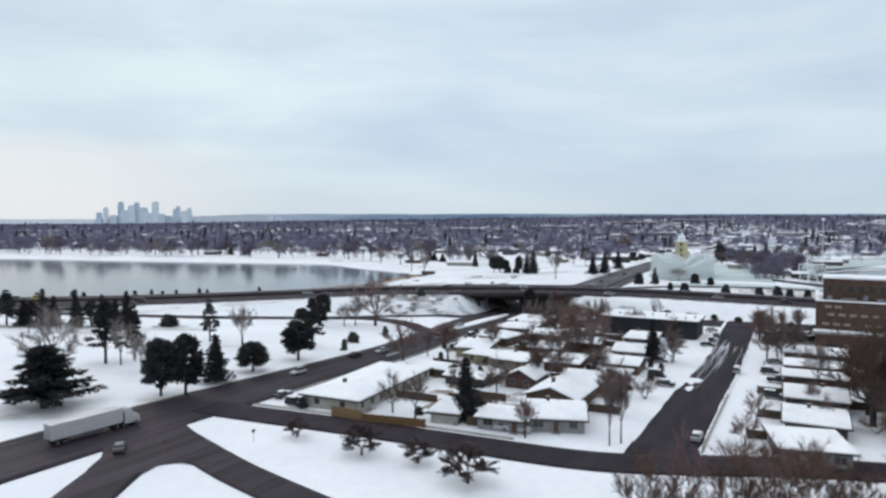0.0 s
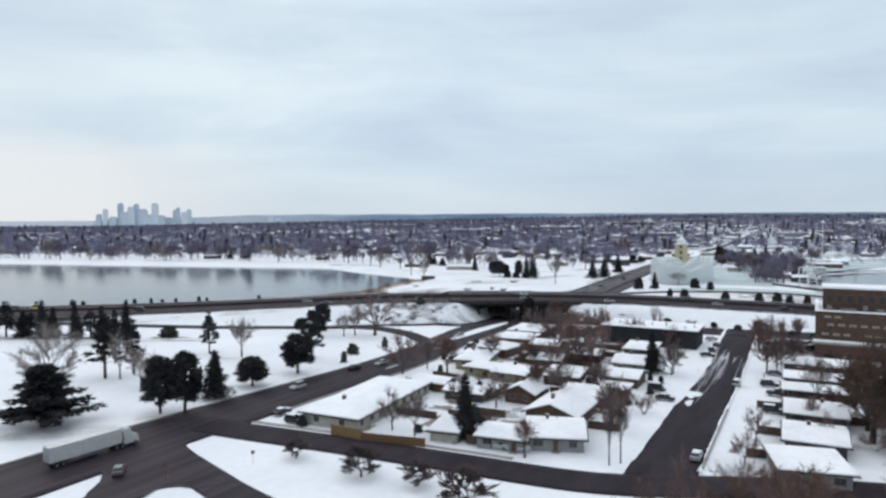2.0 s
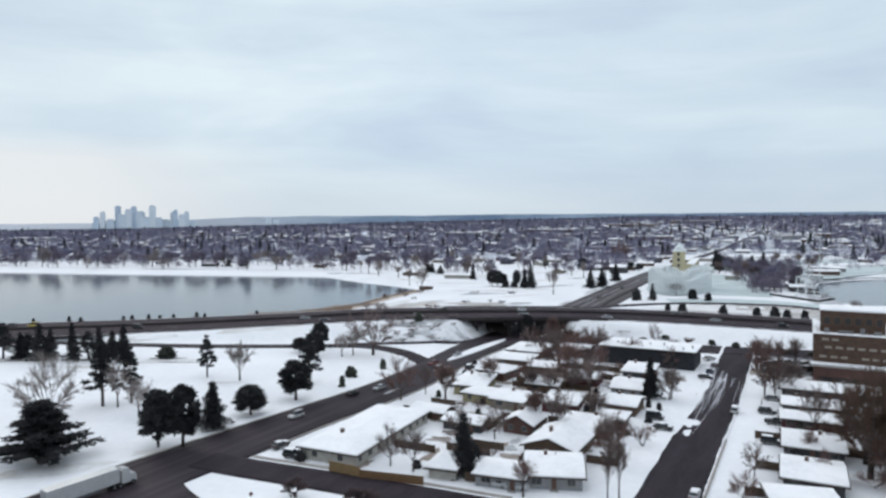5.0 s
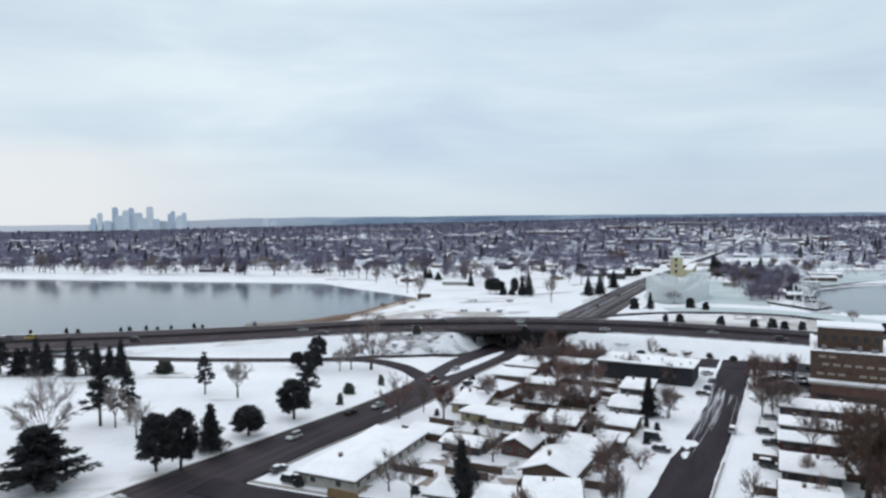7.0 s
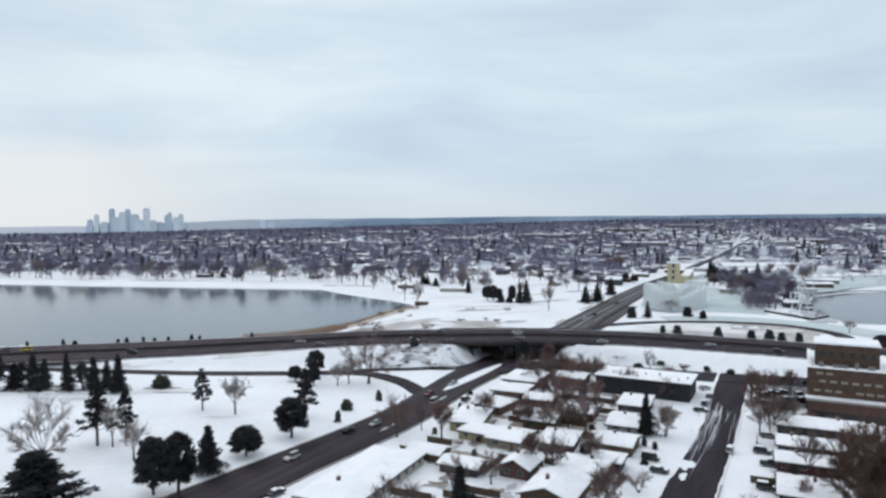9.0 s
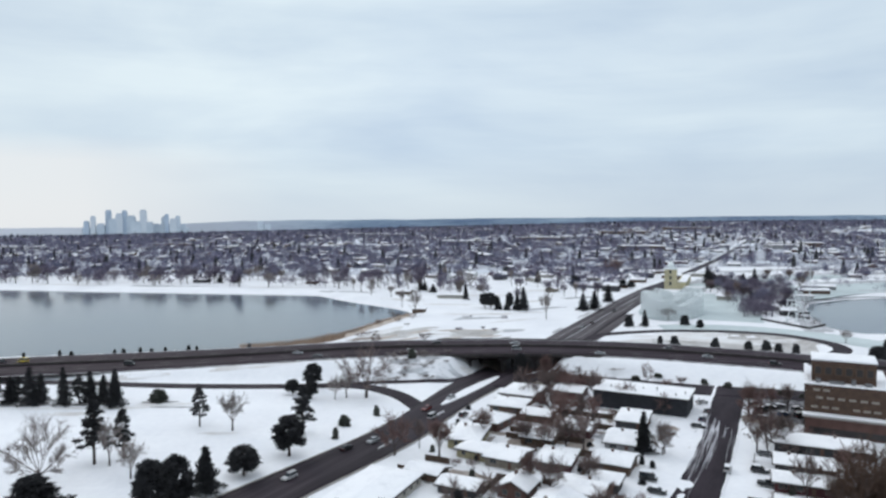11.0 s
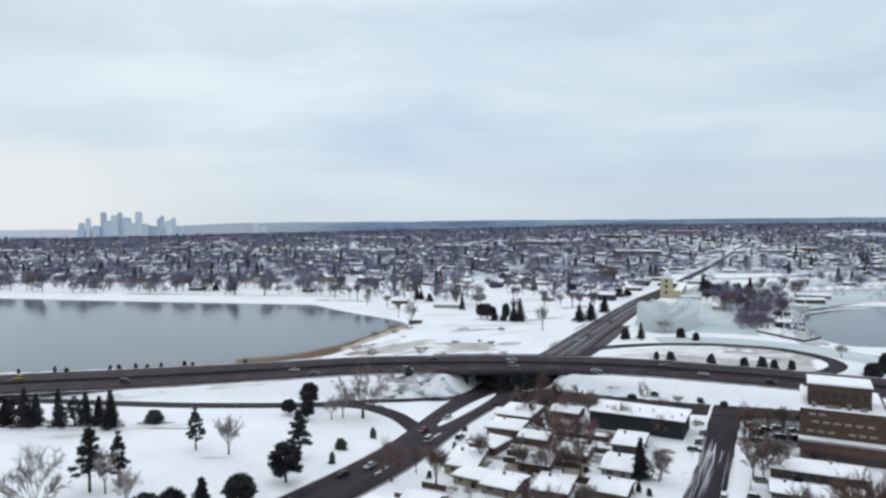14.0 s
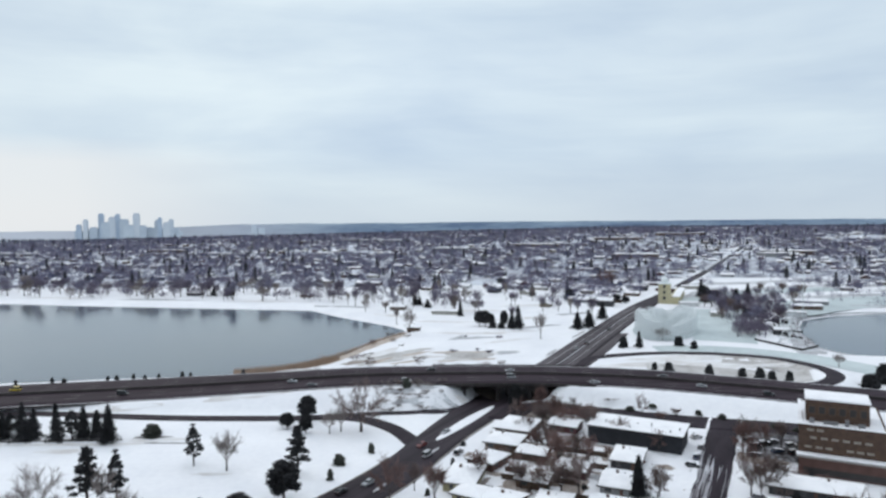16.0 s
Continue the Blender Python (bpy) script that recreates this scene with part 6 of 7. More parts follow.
# lakeside shelters
for i, (x, y, l, w) in enumerate([(-20, 452, 10, 6), (12, 428, 18, 7), (-190, 552, 12, 7), (-96, 533, 9, 6), (-8, 366, 7, 2.5)]):
    house(x, y, l, w, -12, ("brown", "cream", "dark", "brown", "brown")[i], "gable" if i < 4 else "flat", 2.8, 1.2, "low park shelter with a snowy roof near the lake", chimney=False, name="park_shelter", group="park shelters", door=False, plain=True)
DARK_FENCE = tone("dark_tarred_board", (0.055, 0.05, 0.05))
for a, b in (((159, 322), (167, 295)), ((167, 295), (180, 304)), ((176, 337), (185, 326)), ((188, 355), (197, 347))):
    board_fence(a, b, 1.4, DARK_FENCE, "dark tarred board fence by the small lake")


def ride_frame(x, y, turn, tall, wide):
    """A white A-frame of a ride at rest."""
    ob = thing("swing_ride", pose(x, y, height(x, y), 0, 0, turn), "white steel A-frame of a ride at rest", "ride", "ride frames")
    for s in (-1, 1):
        for e in (-1, 1):
            part("leg", Geo().tube([(s * wide / 2, e * wide * 0.3, -0.3), (0, e * wide * 0.3, tall)], [0.22, 0.16], 6), WHITE_TIMBER, ob)
    part("axle", Geo().tube([(0, -wide * 0.34, tall), (0, wide * 0.34, tall)], [0.3, 0.3], 8), WHITE_TIMBER, ob)
    for q in (0.3, 0.6):
        for e in (-1, 1):
            part("brace", Geo().tube([(-wide / 2 * (1 - q), e * wide * 0.3, tall * q), (wide / 2 * (1 - q), e * wide * 0.3, tall * q)], [0.12, 0.12], 5), WHITE_TIMBER, ob)


for x, y, turn, tall, wide in ((174, 318, 20, 8, 8), (188, 348, 50, 7, 7), (205, 372, 10, 9, 8), (163, 352, 0, 5, 6), (214, 395, 40, 9, 9)):
    ride_frame(x, y, turn, tall, wide)
for x, y, h, w in ((104, 489, 8, 8), (134, 472, 6, 6), (139, 468, 5, 6), (173, 346, 5, 7), (200, 476, 10, 7), (203, 470, 9, 7)):
    plant("round", x, y, h, w, 0, group="dark pines beyond the highway")

# ---- the town towards the horizon ----
CITY = random.Random(21)
CA = radians(T)
CU, CV = (math.cos(CA), math.sin(CA)), (-math.sin(CA), math.cos(CA))


def in_town(x, y):
    """Whether the town's houses and trees stand here."""
    if y < 1420 and abs(x - (262 + (y - 655) * 0.571)) < 10:
        return False
    if y < 520 or abs(x) > y * 0.86 + 60:
        return False
    if x < 40 and y < 600 - x * 0.12 and y < 640:
        return y > 575 - 0.35 * max(0, x + 120) and x > -20 and y > 535
    if 150 < x < 330 and y < 560 + (x - 150) * 0.2:
        return False
    if 215 < x < 400 and 590 < y < 665:
        return False
    if x > 330 and y < 470:
        return False
    return True


town_faces = []
for k in range(len(GY) - 1):
    for q in range(nx - 1):
        mx, my = (GX[q] + GX[q + 1]) / 2, (GY[k] + GY[k + 1]) / 2
        if 600 < my < 2300 and in_town(mx, my):
            town_faces.append((k * nx + q, k * nx + q + 1, (k + 1) * nx + q + 1, (k + 1) * nx + q))
town_used = sorted({i for f in town_faces for i in f})
town_at = {i: n for n, i in enumerate(town_used)}
town_geo = Geo().add([(gv[i][0], gv[i][1], gv[i][2] + 0.25) for i in town_used], [tuple(town_at[i] for i in f) for f in town_faces])
tagged(new("ground_town", town_geo.mesh("ground_town", TOWN_SNOW, True)), "dirty snow, streets and yards between the town houses", "ground", kind="structure")

spots, trees_at, ever_at = [], [], []
for row in range(0, 52):
    for col in range(-110, 120):
        v = 380 + row * 41 + CITY.uniform(-17, 17)
        u = col * 17.5 + CITY.uniform(-8, 8)
        x, y = u * CU[0] + v * CV[0], u * CU[1] + v * CV[1]
        if not in_town(x, y) or CITY.random() < 0.10 or y > 2350:
            continue
        if CITY.random() < (0.55 if y < 1000 else 0.48 if y < 1400 else 0.34):
            spots.append((x, y))
        open_field = noise.noise((x * 0.0028 + 7, y * 0.011, 2))
        if open_field > 0.34:
            continue
        thick = 0.30 * (x < 60) + (0.70 if y < 950 else 0.8 if y < 1400 else 1.1) + 0.9 * noise.noise((x * 0.0035, y * 0.0022, 5))
        for _ in range(8):
            if CITY.random() < thick:
                trees_at.append((x + CITY.uniform(-11, 11), y + CITY.gauss(0, 9)))
        if CITY.random() < 0.30:
            ever_at.append((x + CITY.uniform(-9, 9), y + CITY.uniform(-14, 14)))
for v in range(455, 640, 20):                     # the last street before the lakeside park
    for off in (-27, -46, -66):
        x, y = 262 + (v - 655) * 0.571 + off + CITY.uniform(-5, 5), v + CITY.uniform(-5, 5)
        if CITY.random() < 0.66:
            spots.append((x, y))
        trees_at += [(x + CITY.uniform(-10, 10), y + CITY.uniform(-9, 9)) for _ in range(3)]
spots.sort(key=lambda p: math.hypot(*p))
zs = terrain(np.array([p[0] for p in spots]), np.array([p[1] for p in spots]))
town_walls = ["tan", "brick", "grey", "brown", "white", "dark", "cream", "maroon"]
MODELS = []
for i in range(8):
    l, w, h, rise = 12.5 + i % 4 * 2.2, 9.0 + i % 3, 2.9 + (2.4 if i == 5 else 0), 1.8 + 0.3 * (i % 3)
    MODELS.append((town_walls[i], l, w, h, rise))
first = {}
for k, ((x, y), z) in enumerate(zip(spots[:230], zs)):
    i = k * 5 % 8
    wall, l, w, h, rise = MODELS[i]
    m = pose(x, y, z, 0, 0, T + (90 if k % 3 == 0 else 0))
    if i in first:
        copy_thing(first[i], m)
        continue
    ob = first[i] = thing("house", m @ METRE, f"small {wall} town house with a snowy gable roof", "house", "town houses")
    part("wall", Geo().box(-l / 2, -w / 2, -1, l / 2, w / 2, h).add([(-l / 2, -w / 2, h), (-l / 2, w / 2, h), (-l / 2, 0, h + rise), (l / 2, -w / 2, h), (l / 2, w / 2, h), (l / 2, 0, h + rise)], [(1, 0, 2), (3, 4, 5)]), WALLS[wall], ob)
    part("roof", gable_roof(l, w, h, rise, 0.5, 0.2, 0.1), EAVE, ob, "dark eaves edge")
    part("roof_snow", gable_roof(l, w, h, rise, 0.5, 0.25, 0.36, 0.06), ROOF_SNOW, ob, "white snow layer")
    part("window", Geo().box(-l / 2 + 1, -w / 2 - 0.06, 0.9, -l / 2 + 2.6, -w / 2 + 0.02, 2.1), GLASS, ob)
    part("window", Geo().box(l / 2 - 2.8, -w / 2 - 0.06, 0.9, l / 2 - 1, -w / 2 + 0.02, 2.1), GLASS, ob)
    part("door", Geo().box(-0.5, -w / 2 - 0.06, 0, 0.5, -w / 2 + 0.02, 2.1), DOOR, ob)
    part("chimney", Geo().box(1, -0.3, h, 1.6, 0.3, h + rise + 0.8), WALLS["brick"], ob)
bodies, roofs = [Geo() for _ in range(4)], Geo()
for k, ((x, y), z) in enumerate(zip(spots[230:], zs[230:])):
    l, w, h, rise = CITY.uniform(8, 15), CITY.uniform(6.5, 9.5), CITY.choice((2.2, 2.4, 3.8)), CITY.uniform(1.0, 1.9)
    m = pose(x, y, float(z), 0, 0, T + (90 if k % 3 == 0 else 0) + CITY.uniform(-6, 6))
    bodies[k % 4].box(-l / 2, -w / 2, -1, l / 2, w / 2, h, m)
    bodies[k % 4].add([m @ Vector(p) for p in ((-l / 2, -w / 2, h), (-l / 2, w / 2, h), (-l / 2, 0, h + rise), (l / 2, -w / 2, h), (l / 2, w / 2, h), (l / 2, 0, h + rise))], [(1, 0, 2), (3, 4, 5)])
    r = gable_roof(l, w, h, rise, 0.5, 0.35, 0.3)
    roofs.add([m @ Vector(p) for p in r.v], r.f)
for g, c in zip(bodies, ("tan", "brown", "grey", "brick")):
    tagged(new("far_house_walls", g.mesh("far_house_walls", WALLS[c])), f"{c} walls of the distant town houses", "houses", kind="stuff")
tagged(new("far_house_roofs", roofs.mesh("far_house_roofs", ROOF_SNOW)), "snowy roofs of the distant town houses", "roofs", kind="stuff")


def scatter(name, templates, places, size, material, label, category):
    """Many small copies of a few light shapes in one mesh."""
    V, F, k = [], [], 0
    z = terrain(np.array([p[0] for p in places]), np.array([p[1] for p in places]))
    for (x, y), zz in zip(places, z):
        tv, tf = templates[CITY.randrange(len(templates))]
        s, a = CITY.uniform(*size), CITY.uniform(0, 6.28)
        c, n = math.cos(a) * s, math.sin(a) * s
        V.append(np.stack([x + tv[:, 0] * c - tv[:, 1] * n, y + tv[:, 0] * n + tv[:, 1] * c, zz - 0.3 + tv[:, 2] * s], 1))
        F.append(tf + k)
        k += len(tv)
    me = bpy.data.meshes.new(name)
    me.from_pydata(np.concatenate(V).tolist(), [], np.concatenate(F).tolist())
    me.materials.append(material)
    return tagged(new(name, me), label, category, kind="stuff")


def light_bare(seed, wide=0.15, count=56):
    """A distant leafless tree of 10 m: trunk, and slivers for limbs and sprays."""
    r = random.Random(seed)
    v, f = [], []

    def sliver(p, q, w):
        d = (q - p).normalized()
        s = d.orthogonal().normalized()
        s.rotate(Matrix.Rotation(r.uniform(0, 6.28), 3, d))
        k = len(v)
        v.extend([tuple(p - s * w), tuple(p + s * w), tuple(q)])
        f.append((k, k + 1, k + 2))

    sliver(Vector((0, 0, -0.5)), Vector((0, 0, 6)), 0.22)
    sliver(Vector((0, 0, -0.5)), Vector((0.1, 0, 6)), 0.22)
    for i in range(count):
        a, out = r.uniform(0, 6.28), math.sqrt(r.random())
        p = Vector((math.cos(a) * out * 2.2, math.sin(a) * out * 2.2, 2.6 + 4.6 * r.random() * (1.1 - 0.5 * out)))
        b = a + r.uniform(-1.0, 1.0)
        q = p + Vector((math.cos(b) * (0.25 + out), math.sin(b) * (0.25 + out), r.uniform(0.1, 1.1))).normalized() * r.uniform(1.5, 3.0)
        sliver(p, q, wide * r.uniform(0.6, 1.3))
    return np.array(v), np.array(f)


def light_fir(seed):
    r = random.Random(seed)
    v, f = [], []
    for z0, z1, rad in ((0.8, 4.6, 2.3), (2.8, 7.0, 1.8), (5.2, 10, 1.15)):
        n, k = 8, len(v)
        v.append((0, 0, z1))
        for i in range(n):
            q = rad * r.uniform(0.65, 1.15)
            v.append((math.cos(6.283 * i / n) * q, math.sin(6.283 * i / n) * q, z0 + r.uniform(-0.5, 0.4)))
        f += [(k, k + 1 + i, k + 1 + (i + 1) % n) for i in range(n)]
    return np.array(v), np.array(f)


bank = random.Random(5)
bank_at = [(-440 + 470 * s + bank.uniform(-9, 9), 588 - 100 * max(0, s - 0.2) + bank.uniform(-30, 44) - 50 * max(0, s - 0.8) / 0.2) for s in (bank.random() for _ in range(150))]
scatter("far_bank_trees", [light_bare(i + 50, 0.22, 60) for i in range(5)], bank_at, (0.8, 1.5), TWIG_HAZED_MAUVE, "bare grey-brown trees along the far lake bank", "trees")
thicket = random.Random(9)
thicket_at = []
while len(thicket_at) < 150:
    y = thicket.uniform(330, 510)
    x = y * (thicket.uniform(0.465, 0.512) if y < 375 else thicket.uniform(0.43, 0.535))
    if not inside(np.array([x]), np.array([y]), SMALL_LAKE)[0]:
        thicket_at.append((x, y))
scatter("ride_ground_trees", [light_bare(i + 70, 0.085, 90) for i in range(5)], thicket_at, (0.6, 1.3), TWIG_HAZED_MAUVE, "bare grey-brown trees crowding the amusement grounds", "trees")
pale_at = [(y * r, y) for y, r in ((thicket.uniform(425, 700), thicket.uniform(0.52, 0.80)) for _ in range(420)) if noise.noise((y * r * 0.02, y * 0.016, 4)) > -0.12]
scatter("lakeside_thicket", [light_bare(i + 90, 0.09, 60) for i in range(5)], pale_at, (0.35, 0.95), TWIG_HAZED_LILAC, "pale leafless thickets beyond the small lake", "trees")
dock_at = [p for p in ((thicket.uniform(172, 225), thicket.uniform(300, 400)) for _ in range(170)) if not inside(np.array([p[0]]), np.array([p[1]]), SMALL_LAKE)[0] and p[0] > 172 + (p[1] - 300) * 0.25]
scatter("dock_brush", [light_bare(i + 95, 0.10, 60) for i in range(4)], dock_at, (0.18, 0.5), TWIG_DARK, "dark leafless brush crowding the small lake docks", "brush")
third = len(trees_at) // 3
CITY.shuffle(trees_at)
scatter("far_bare_trees", [light_bare(i) for i in range(5)], trees_at[:third], (0.85, 1.5), TWIG_HAZED_LILAC, "bare grey-brown trees over the distant town", "trees")
scatter("far_dark_trees", [light_bare(i + 9) for i in range(5)], trees_at[third:2 * third], (0.8, 1.4), TWIG_HAZED_MAUVE, "bare reddish-brown trees over the distant town", "trees")
scatter("far_grey_trees", [light_bare(i + 19) for i in range(5)], trees_at[2 * third:], (0.7, 1.25), TWIG_HAZED_SLATE, "bare dark grey trees over the distant town", "trees")
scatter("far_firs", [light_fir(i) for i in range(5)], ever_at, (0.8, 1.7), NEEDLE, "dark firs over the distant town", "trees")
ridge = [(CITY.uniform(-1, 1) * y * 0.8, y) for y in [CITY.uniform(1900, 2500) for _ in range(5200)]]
# ridge twigs are coloured bluish to paint in the haze
scatter("ridge_trees", [light_bare(i + 29, 0.3, 30) for i in range(4)], ridge, (0.8, 1.3), mat("hazed_ridge_twig", (0.095, 0.105, 0.155), (0.07, 0.08, 0.115), 0.02, 0.95), "dark bare woods along the far ridge", "trees")
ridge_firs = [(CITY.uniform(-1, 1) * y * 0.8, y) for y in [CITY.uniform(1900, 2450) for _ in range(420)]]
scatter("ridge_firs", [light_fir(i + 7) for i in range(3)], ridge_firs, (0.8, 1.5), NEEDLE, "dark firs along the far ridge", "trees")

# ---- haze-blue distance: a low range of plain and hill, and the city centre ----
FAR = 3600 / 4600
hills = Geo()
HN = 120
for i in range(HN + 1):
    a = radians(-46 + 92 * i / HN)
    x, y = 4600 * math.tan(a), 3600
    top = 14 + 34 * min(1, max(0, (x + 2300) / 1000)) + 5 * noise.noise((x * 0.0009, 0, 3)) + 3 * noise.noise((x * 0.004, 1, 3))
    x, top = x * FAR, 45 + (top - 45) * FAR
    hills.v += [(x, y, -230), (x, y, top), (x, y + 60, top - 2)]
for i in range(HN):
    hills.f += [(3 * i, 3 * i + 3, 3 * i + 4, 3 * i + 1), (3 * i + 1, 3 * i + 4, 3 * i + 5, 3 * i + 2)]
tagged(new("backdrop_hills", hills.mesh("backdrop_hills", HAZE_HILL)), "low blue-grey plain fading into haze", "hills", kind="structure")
SKYLINE = [(-2206, 57, 26), (-2170, 89, 24), (-2126, 40, 40), (-2083, 126, 28), (-2039, 71, 40), (-2003, 104, 34), (-1974, 122, 26), (-1938, 89, 44), (-1894, 53, 50), (-1850, 126, 34), (-1814, 48, 36), (-1727, 82, 30), (-1698, 97, 22), (-1662, 68, 34), (-1636, 86, 26)]
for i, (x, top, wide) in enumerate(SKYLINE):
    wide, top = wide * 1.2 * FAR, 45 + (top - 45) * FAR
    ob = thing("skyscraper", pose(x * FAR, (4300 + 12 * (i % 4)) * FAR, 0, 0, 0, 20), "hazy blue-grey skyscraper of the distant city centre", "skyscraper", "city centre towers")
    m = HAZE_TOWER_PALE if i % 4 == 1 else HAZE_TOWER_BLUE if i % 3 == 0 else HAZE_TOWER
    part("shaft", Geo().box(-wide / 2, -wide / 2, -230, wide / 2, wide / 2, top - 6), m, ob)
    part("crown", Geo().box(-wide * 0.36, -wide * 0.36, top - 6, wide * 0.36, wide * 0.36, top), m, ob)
low = random.Random(3)
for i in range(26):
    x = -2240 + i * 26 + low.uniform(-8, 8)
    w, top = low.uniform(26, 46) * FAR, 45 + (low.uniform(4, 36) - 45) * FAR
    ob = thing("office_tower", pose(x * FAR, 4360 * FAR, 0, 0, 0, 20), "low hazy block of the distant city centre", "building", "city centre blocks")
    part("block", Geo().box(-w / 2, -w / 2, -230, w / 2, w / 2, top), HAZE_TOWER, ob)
big = random.Random(17)
for i in range(26):                                # broad white-roofed sheds in the town
    y = big.uniform(900, 2150)
    x = y * big.uniform(-0.62, 0.62)
    z, l, w = float(terrain(np.array([x]), np.array([y]))[0]), big.uniform(40, 110), big.uniform(16, 34)
    ob = thing("warehouse", pose(x, y, z, 0, 0, T + big.uniform(-4, 30)), "long low warehouse with a broad snowy roof", "building", "town warehouses")
    part("wall", Geo().box(-l / 2, -w / 2, -2, l / 2, w / 2, 6), WALLS["grey" if i % 2 else "brown"], ob)
    part("roof_snow", Geo().box(-l / 2 - 0.3, -w / 2 - 0.3, 6, l / 2 + 0.3, w / 2 + 0.3, 6.5), ROOF_SNOW, ob, "broad white snow sheet")
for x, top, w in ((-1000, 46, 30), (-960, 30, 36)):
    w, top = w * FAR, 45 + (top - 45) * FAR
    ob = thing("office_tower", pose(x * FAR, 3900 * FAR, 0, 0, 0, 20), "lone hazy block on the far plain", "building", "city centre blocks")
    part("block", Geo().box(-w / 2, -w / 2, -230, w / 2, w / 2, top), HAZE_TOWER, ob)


# ---- vehicles ----
RUBBER = mat("rubber", (0.02, 0.02, 0.021), (0.03, 0.03, 0.03), 3, 0.9)
CAR_GLASS = mat("car_glass", (0.02, 0.024, 0.028), (0.03, 0.035, 0.04), 2, 0.1)
LENS = mat("lamp_lens", (0.6, 0.58, 0.52), (0.5, 0.48, 0.44), 3, 0.2)
TAIL = mat("tail_lens", (0.30, 0.02, 0.02), (0.2, 0.015, 0.015), 3, 0.3)


def paint(name, c):
    return mat(name, c, tuple(k * 0.8 for k in c), 1.2, 0.3, local=True)


PAINTS = {"white": paint("white_paint", (0.50, 0.50, 0.51)), "silver": paint("silver_paint", (0.36, 0.37, 0.39)), "black": paint("black_paint", (0.02, 0.02, 0.023)),
          "red": paint("dark_red_paint", (0.16, 0.025, 0.025)), "blue": paint("dark_blue_paint", (0.03, 0.05, 0.10)), "grey": paint("grey_paint", (0.10, 0.10, 0.11)), "yellow": paint("yellow_paint", (0.65, 0.48, 0.05))}


def profile(points, half, taper=1.0):
    """A side outline pulled out to both sides; taper narrows its upper part."""
    top = max(z for _, z in points)
    low = min(z for _, z in points)
    n = len(points)
    v = []
    for s in (-1, 1):
        for x, z in points:
            k = 1 - (1 - taper) * (z - low) / (top - low)
            v.append((x, s * half * k, z))
    return Geo().add(v, [tuple(range(n)), tuple(range(2 * n - 1, n - 1, -1))] + [(i, n + i, n + (i + 1) % n, (i + 1) % n) for i in range(n)])


CARS = {}


def car(x, y, turn, colour, kind="sedan", snowy=True, group="parked cars", z=None, verb="parked"):
    key = (colour, kind, snowy)
    m = pose(x, y, (height(x, y) + 0.15) if z is None else z, 0, 0, turn)
    label = f"{colour} {kind} {verb}" + (" with snow on its roof" if snowy else " on the wet asphalt")
    if key in CARS:
        ob = copy_thing(CARS[key], m)
        ob["label"], ob["group"] = label, group
        return ob
    ob = CARS[key] = thing("car", m @ METRE, label, "car", group)
    tall = {"sedan": 1.45, "suv": 1.8, "van": 2.1, "pickup": 1.8}[kind]
    body = profile([(-2.25, 0.35), (-2.3, 0.75), (-2.2, 0.98), (-1.2, 1.02), (1.1, 1.0), (2.1, 0.85), (2.3, 0.6), (2.25, 0.3)], 0.9, 0.93)
    part("body", body, PAINTS[colour], ob, smooth=False)
    cab = {"sedan": [(-1.75, 1.0), (-1.2, tall - 0.06), (0.35, tall - 0.04), (1.15, 1.0)], "suv": [(-2.15, 1.0), (-2.0, tall - 0.06), (0.3, tall - 0.05), (1.1, 1.0)],
           "van": [(-2.2, 1.0), (-2.15, tall - 0.06), (0.9, tall - 0.06), (1.8, 1.0)], "pickup": [(-0.5, 1.0), (-0.4, tall - 0.06), (0.55, tall - 0.06), (1.2, 1.0)]}[kind]
    glass = part("cabin_glass", profile(cab, 0.8, 0.82), CAR_GLASS, ob, "dark windows")
    rx0, rx1 = cab[1][0], cab[2][0]
    part("roof", Geo().box(rx0 - 0.05, -0.66, tall - 0.1, rx1 + 0.05, 0.66, tall), PAINTS[colour], ob)
    if snowy:
        part("roof_snow", Geo().box(rx0, -0.62, tall, rx1, 0.62, tall + 0.12).box(1.2, -0.75, 1.0, 2.1, 0.75, 1.06), ROOF_SNOW, ob, "thin snow layer")
    tyre = Geo().tube([(0, -0.12, 0), (0, 0.12, 0)], [0.33, 0.33], 12).mesh("tyre", RUBBER)
    rim = Geo().tube([(0, -0.13, 0), (0, 0.13, 0)], [0.19, 0.19], 8).mesh("rim", METAL)
    for wx in (-1.4, 1.4):
        for wy in (-0.8, 0.8):
            wheel = part("wheel", tyre, None, ob)
            wheel.location = (wx, wy, 0.33)
            part("rim", rim, None, wheel)
    for wy in (-0.6, 0.6):
        part("headlight", Geo().box(2.2, wy - 0.18, 0.62, 2.3, wy + 0.18, 0.76), LENS, ob)
        part("tail_light", Geo().box(-2.31, wy - 0.18, 0.75, -2.24, wy + 0.18, 0.9), TAIL, ob)
    return ob


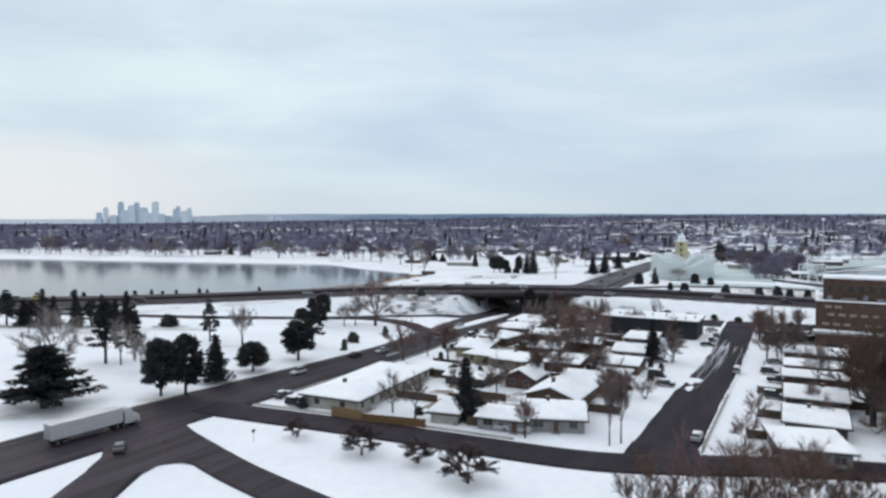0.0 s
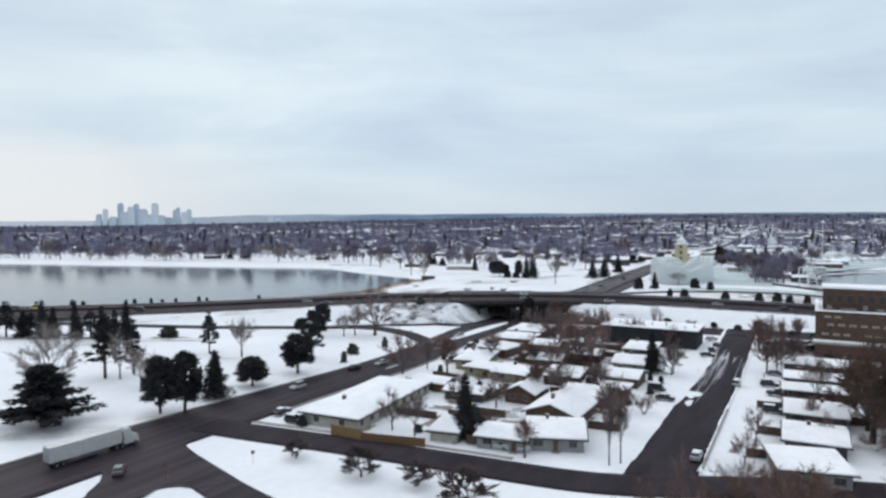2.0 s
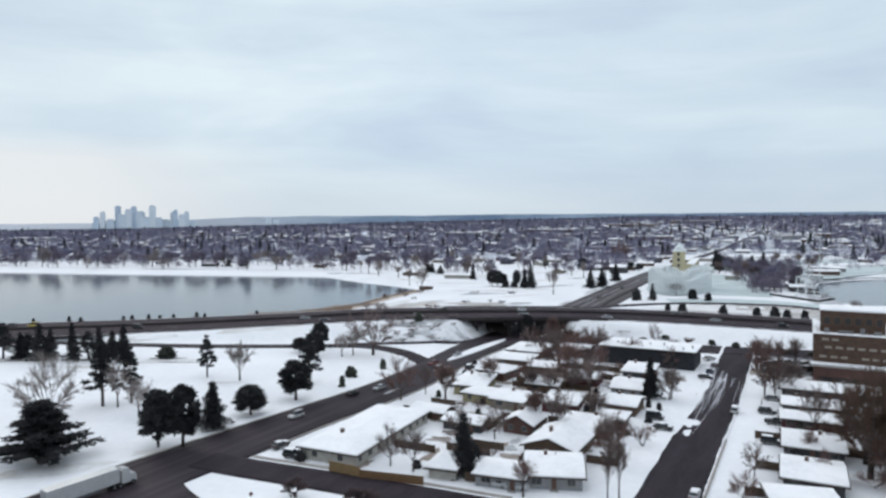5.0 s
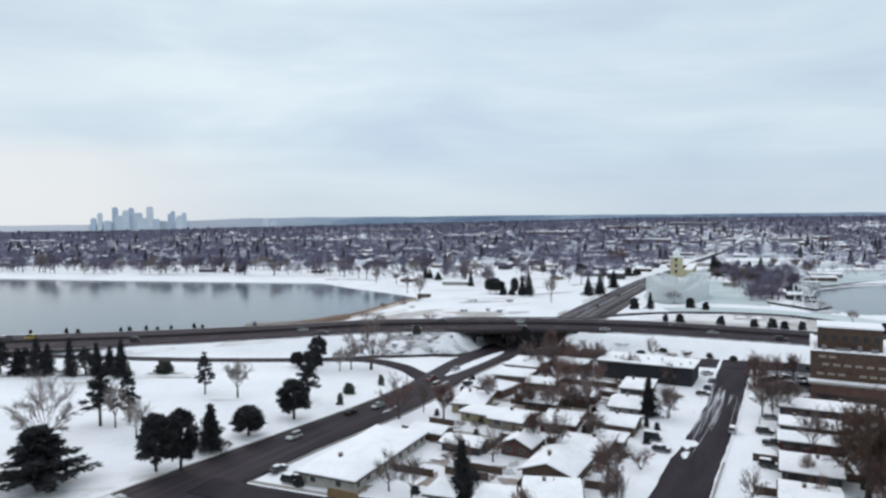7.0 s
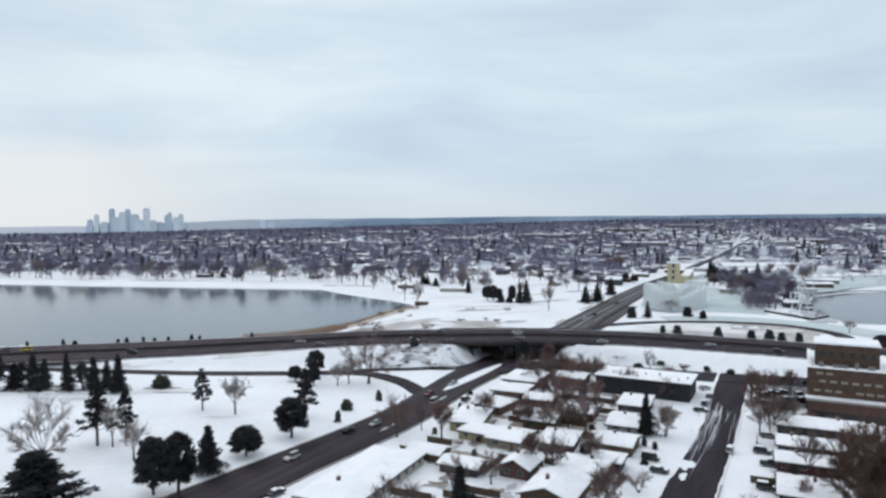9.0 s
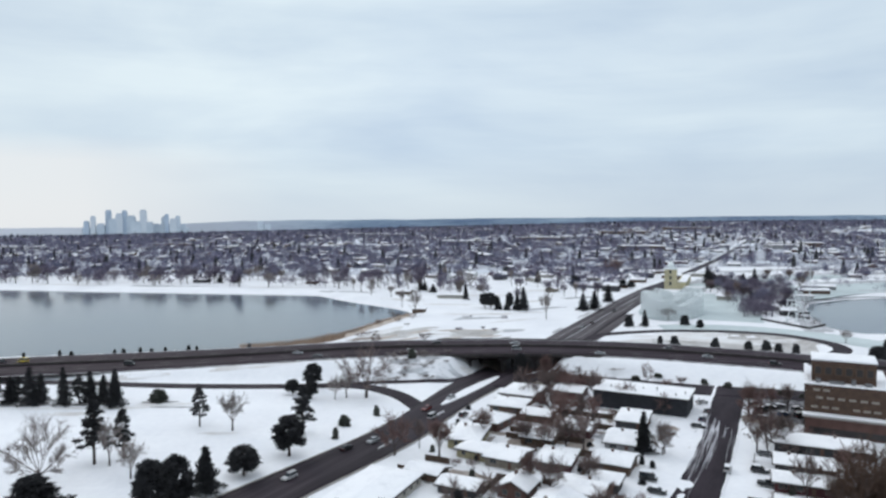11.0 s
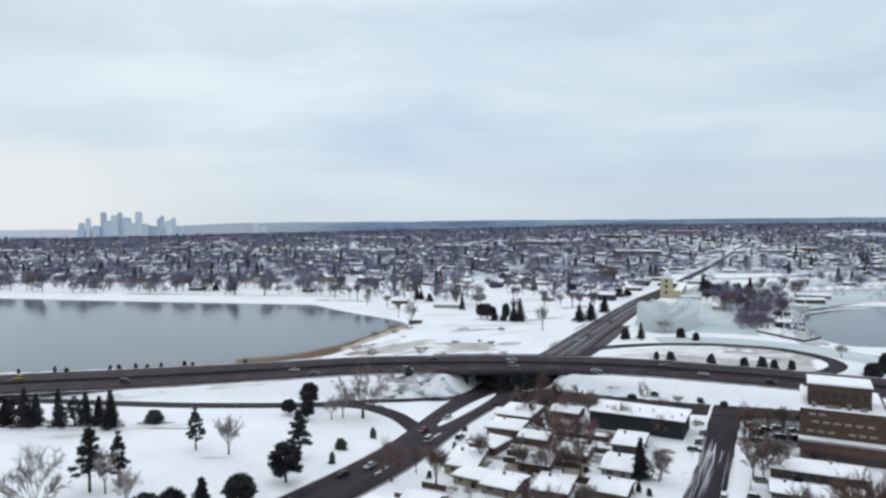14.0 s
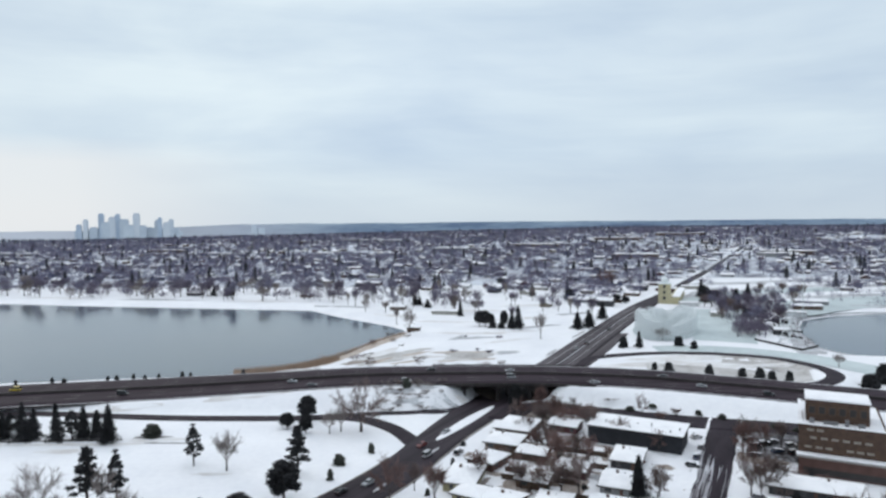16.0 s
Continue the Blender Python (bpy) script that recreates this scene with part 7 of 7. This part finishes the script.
def lorry(x, y, turn):
    """A tractor with a long white box trailer."""
    ob = thing("semi_truck", pose(x, y, height(x, y) + 0.16, 0, 0, turn) @ METRE, "white box trailer lorry on the wet boulevard", "truck")
    box = part("trailer_box", Geo().box(-7.2, -1.28, 1.2, 6.2, 1.28, 4.0), PAINTS["white"], ob, "long white trailer box")
    part("rear_door", Geo().box(-7.26, -1.15, 1.3, -7.19, -0.03, 3.9), PAINTS["silver"], box)
    part("rear_door", Geo().box(-7.26, 0.03, 1.3, -7.19, 1.15, 3.9), PAINTS["silver"], box)
    rib = Geo().box(-0.03, -0.02, 1.3, 0.03, 0.02, 3.9).mesh("side_rib", PAINTS["white"])
    for k in range(22):
        for side in (-1.29, 1.29):
            part("side_rib", rib, None, box).location = (-6.87 + k * 0.6, side, 0)
    part("chassis", Geo().box(-7.0, -0.5, 0.85, 9.3, 0.5, 1.2), RUBBER, ob, "dark chassis rails")
    part("skirt", Geo().box(-3.5, -1.26, 0.6, 2.5, -1.2, 1.2).box(-3.5, 1.2, 0.6, 2.5, 1.26, 1.2), PAINTS["grey"], ob)
    cab = part("cab", profile([(6.8, 0.7), (6.8, 3.2), (7.2, 3.6), (8.2, 3.5), (8.6, 2.3), (9.6, 2.1), (9.8, 1.5), (9.8, 0.6)], 1.15, 0.95), PAINTS["white"], ob, "white driver's cab")
    part("windscreen", Geo().add([(8.24, -0.95, 3.3), (8.62, -0.98, 2.36), (8.62, 0.98, 2.36), (8.24, 0.95, 3.3), (8.18, -0.95, 3.3), (8.5, -0.98, 2.36), (8.5, 0.98, 2.36), (8.18, 0.95, 3.3)], [(0, 1, 2, 3), (7, 6, 5, 4), (0, 4, 5, 1), (3, 2, 6, 7), (0, 3, 7, 4), (1, 5, 6, 2)]), CAR_GLASS, cab)
    tyre = Geo().tube([(0, -0.28, 0), (0, 0.28, 0)], [0.5, 0.5], 14).mesh("tyre", RUBBER)
    rim = Geo().tube([(0, -0.3, 0), (0, 0.3, 0)], [0.25, 0.25], 8).mesh("rim", METAL)
    for wx in (-6.0, -4.8, 5.2, 6.4, 9.0):
        for wy in (-0.95, 0.95):
            wheel = part("wheel", tyre, None, ob)
            wheel.location = (wx, wy, 0.5)
            part("rim", rim, None, wheel)


lorry(-50.2, 93.2, 56)
ST = 61.5
for x, y, turn, colour, kind in ((35.2, 91.5, ST, "silver", "sedan"), (58.2, 131.2, ST, "white", "suv"), (41.2, 127.6, T, "black", "van"), (40.8, 121.4, T, "black", "sedan"),
                                 (64.2, 130.2, T, "black", "suv"), (70, 139.5, T, "grey", "sedan"), (62.3, 123.6, T, "black", "pickup"), (56.4, 112.8, T, "black", "suv"), (70.5, 171.5, ST, "grey", "sedan"), (66.5, 164.5, ST, "blue", "suv"),
                                 (63.4, 159.0, T, "black", "sedan"), (88, 173, 20, "black", "suv"), (91, 174.5, 20, "grey", "sedan"), (94, 171, 20, "silver", "suv"), (84.5, 170.5, 20, "black", "van"), (81.5, 165, 20, "black", "sedan"),
                                 (88.5, 167.5, 20, "blue", "sedan"), (92, 166, 20, "black", "suv"), (85, 175.5, 20, "white", "van"), (72.5, 179.5, 20, "white", "sedan"), (8.2, 96.2, T, "white", "pickup"), (11.0, 95.2, T, "white", "suv"),
                                 (-27.5, 113.5, 57, "black", "sedan"), (-24.3, 108.6, T, "black", "suv"), (72, 132, T, "black", "suv"), (7.4, 170, ST, "black", "suv"), (10.8, 161.5, T, "white", "suv"), (2.8, 154.5, ST, "grey", "van")):
    car(x, y, turn, colour, kind, True)
for x, y, turn, colour, kind in ((-42.8, 87.2, 110, "grey", "sedan"), (-19.5, 147.0, 58, "black", "sedan"), (-28.5, 130.5, 238, "white", "suv"), (-14.0, 151.5, 238, "silver", "sedan"), (-2.0, 176.5, 238, "red", "sedan"),
                                 (-0.5, 168.5, 60, "white", "van"), (4.6, 187.5, 240, "silver", "sedan"), (75.5, 318, 63, "black", "sedan"), (68, 306, 243, "silver", "sedan"), (97, 357, 243, "black", "suv")):
    car(x, y, turn, colour, kind, False, "cars on the boulevard", verb="driving")
hw_turn = lambda i: math.degrees(math.atan2(hw[i + 1, 1] - hw[i - 1, 1], hw[i + 1, 0] - hw[i - 1, 0]))
for x, off, colour, kind in ((-104, 7, "black", "van"), (-38, 11, "grey", "sedan"), (-48, 3.5, "silver", "sedan"), (-6, 10, "white", "suv"), (2, -6, "black", "sedan"), (27, 6, "silver", "van"), (30, -4, "silver", "sedan"), (91, 6, "silver", "sedan"), (79, -3.5, "grey", "sedan"), (-142, -6.5, "yellow", "van"), (112, 9, "black", "suv"), (55, 11, "silver", "sedan"), (-150, -8, "grey", "suv")):
    i = int(np.argmin(np.abs(hw[:, 0] - x)))
    n = normals(hw)[i]
    car(hw[i, 0] + n[0] * off, hw[i, 1] + n[1] * off, hw_turn(i) + (180 if off < 0 else 0), colour, kind, False, "cars on the highway", z=hz[i] + 0.17, verb="driving")

# ---- from plan units to metres ----
for ob in list(scene.objects):
    if ob.parent is None and ob.type not in {"CAMERA", "LIGHT"}:
        ob.matrix_basis = Matrix.Scale(PLAN, 4) @ ob.matrix_basis
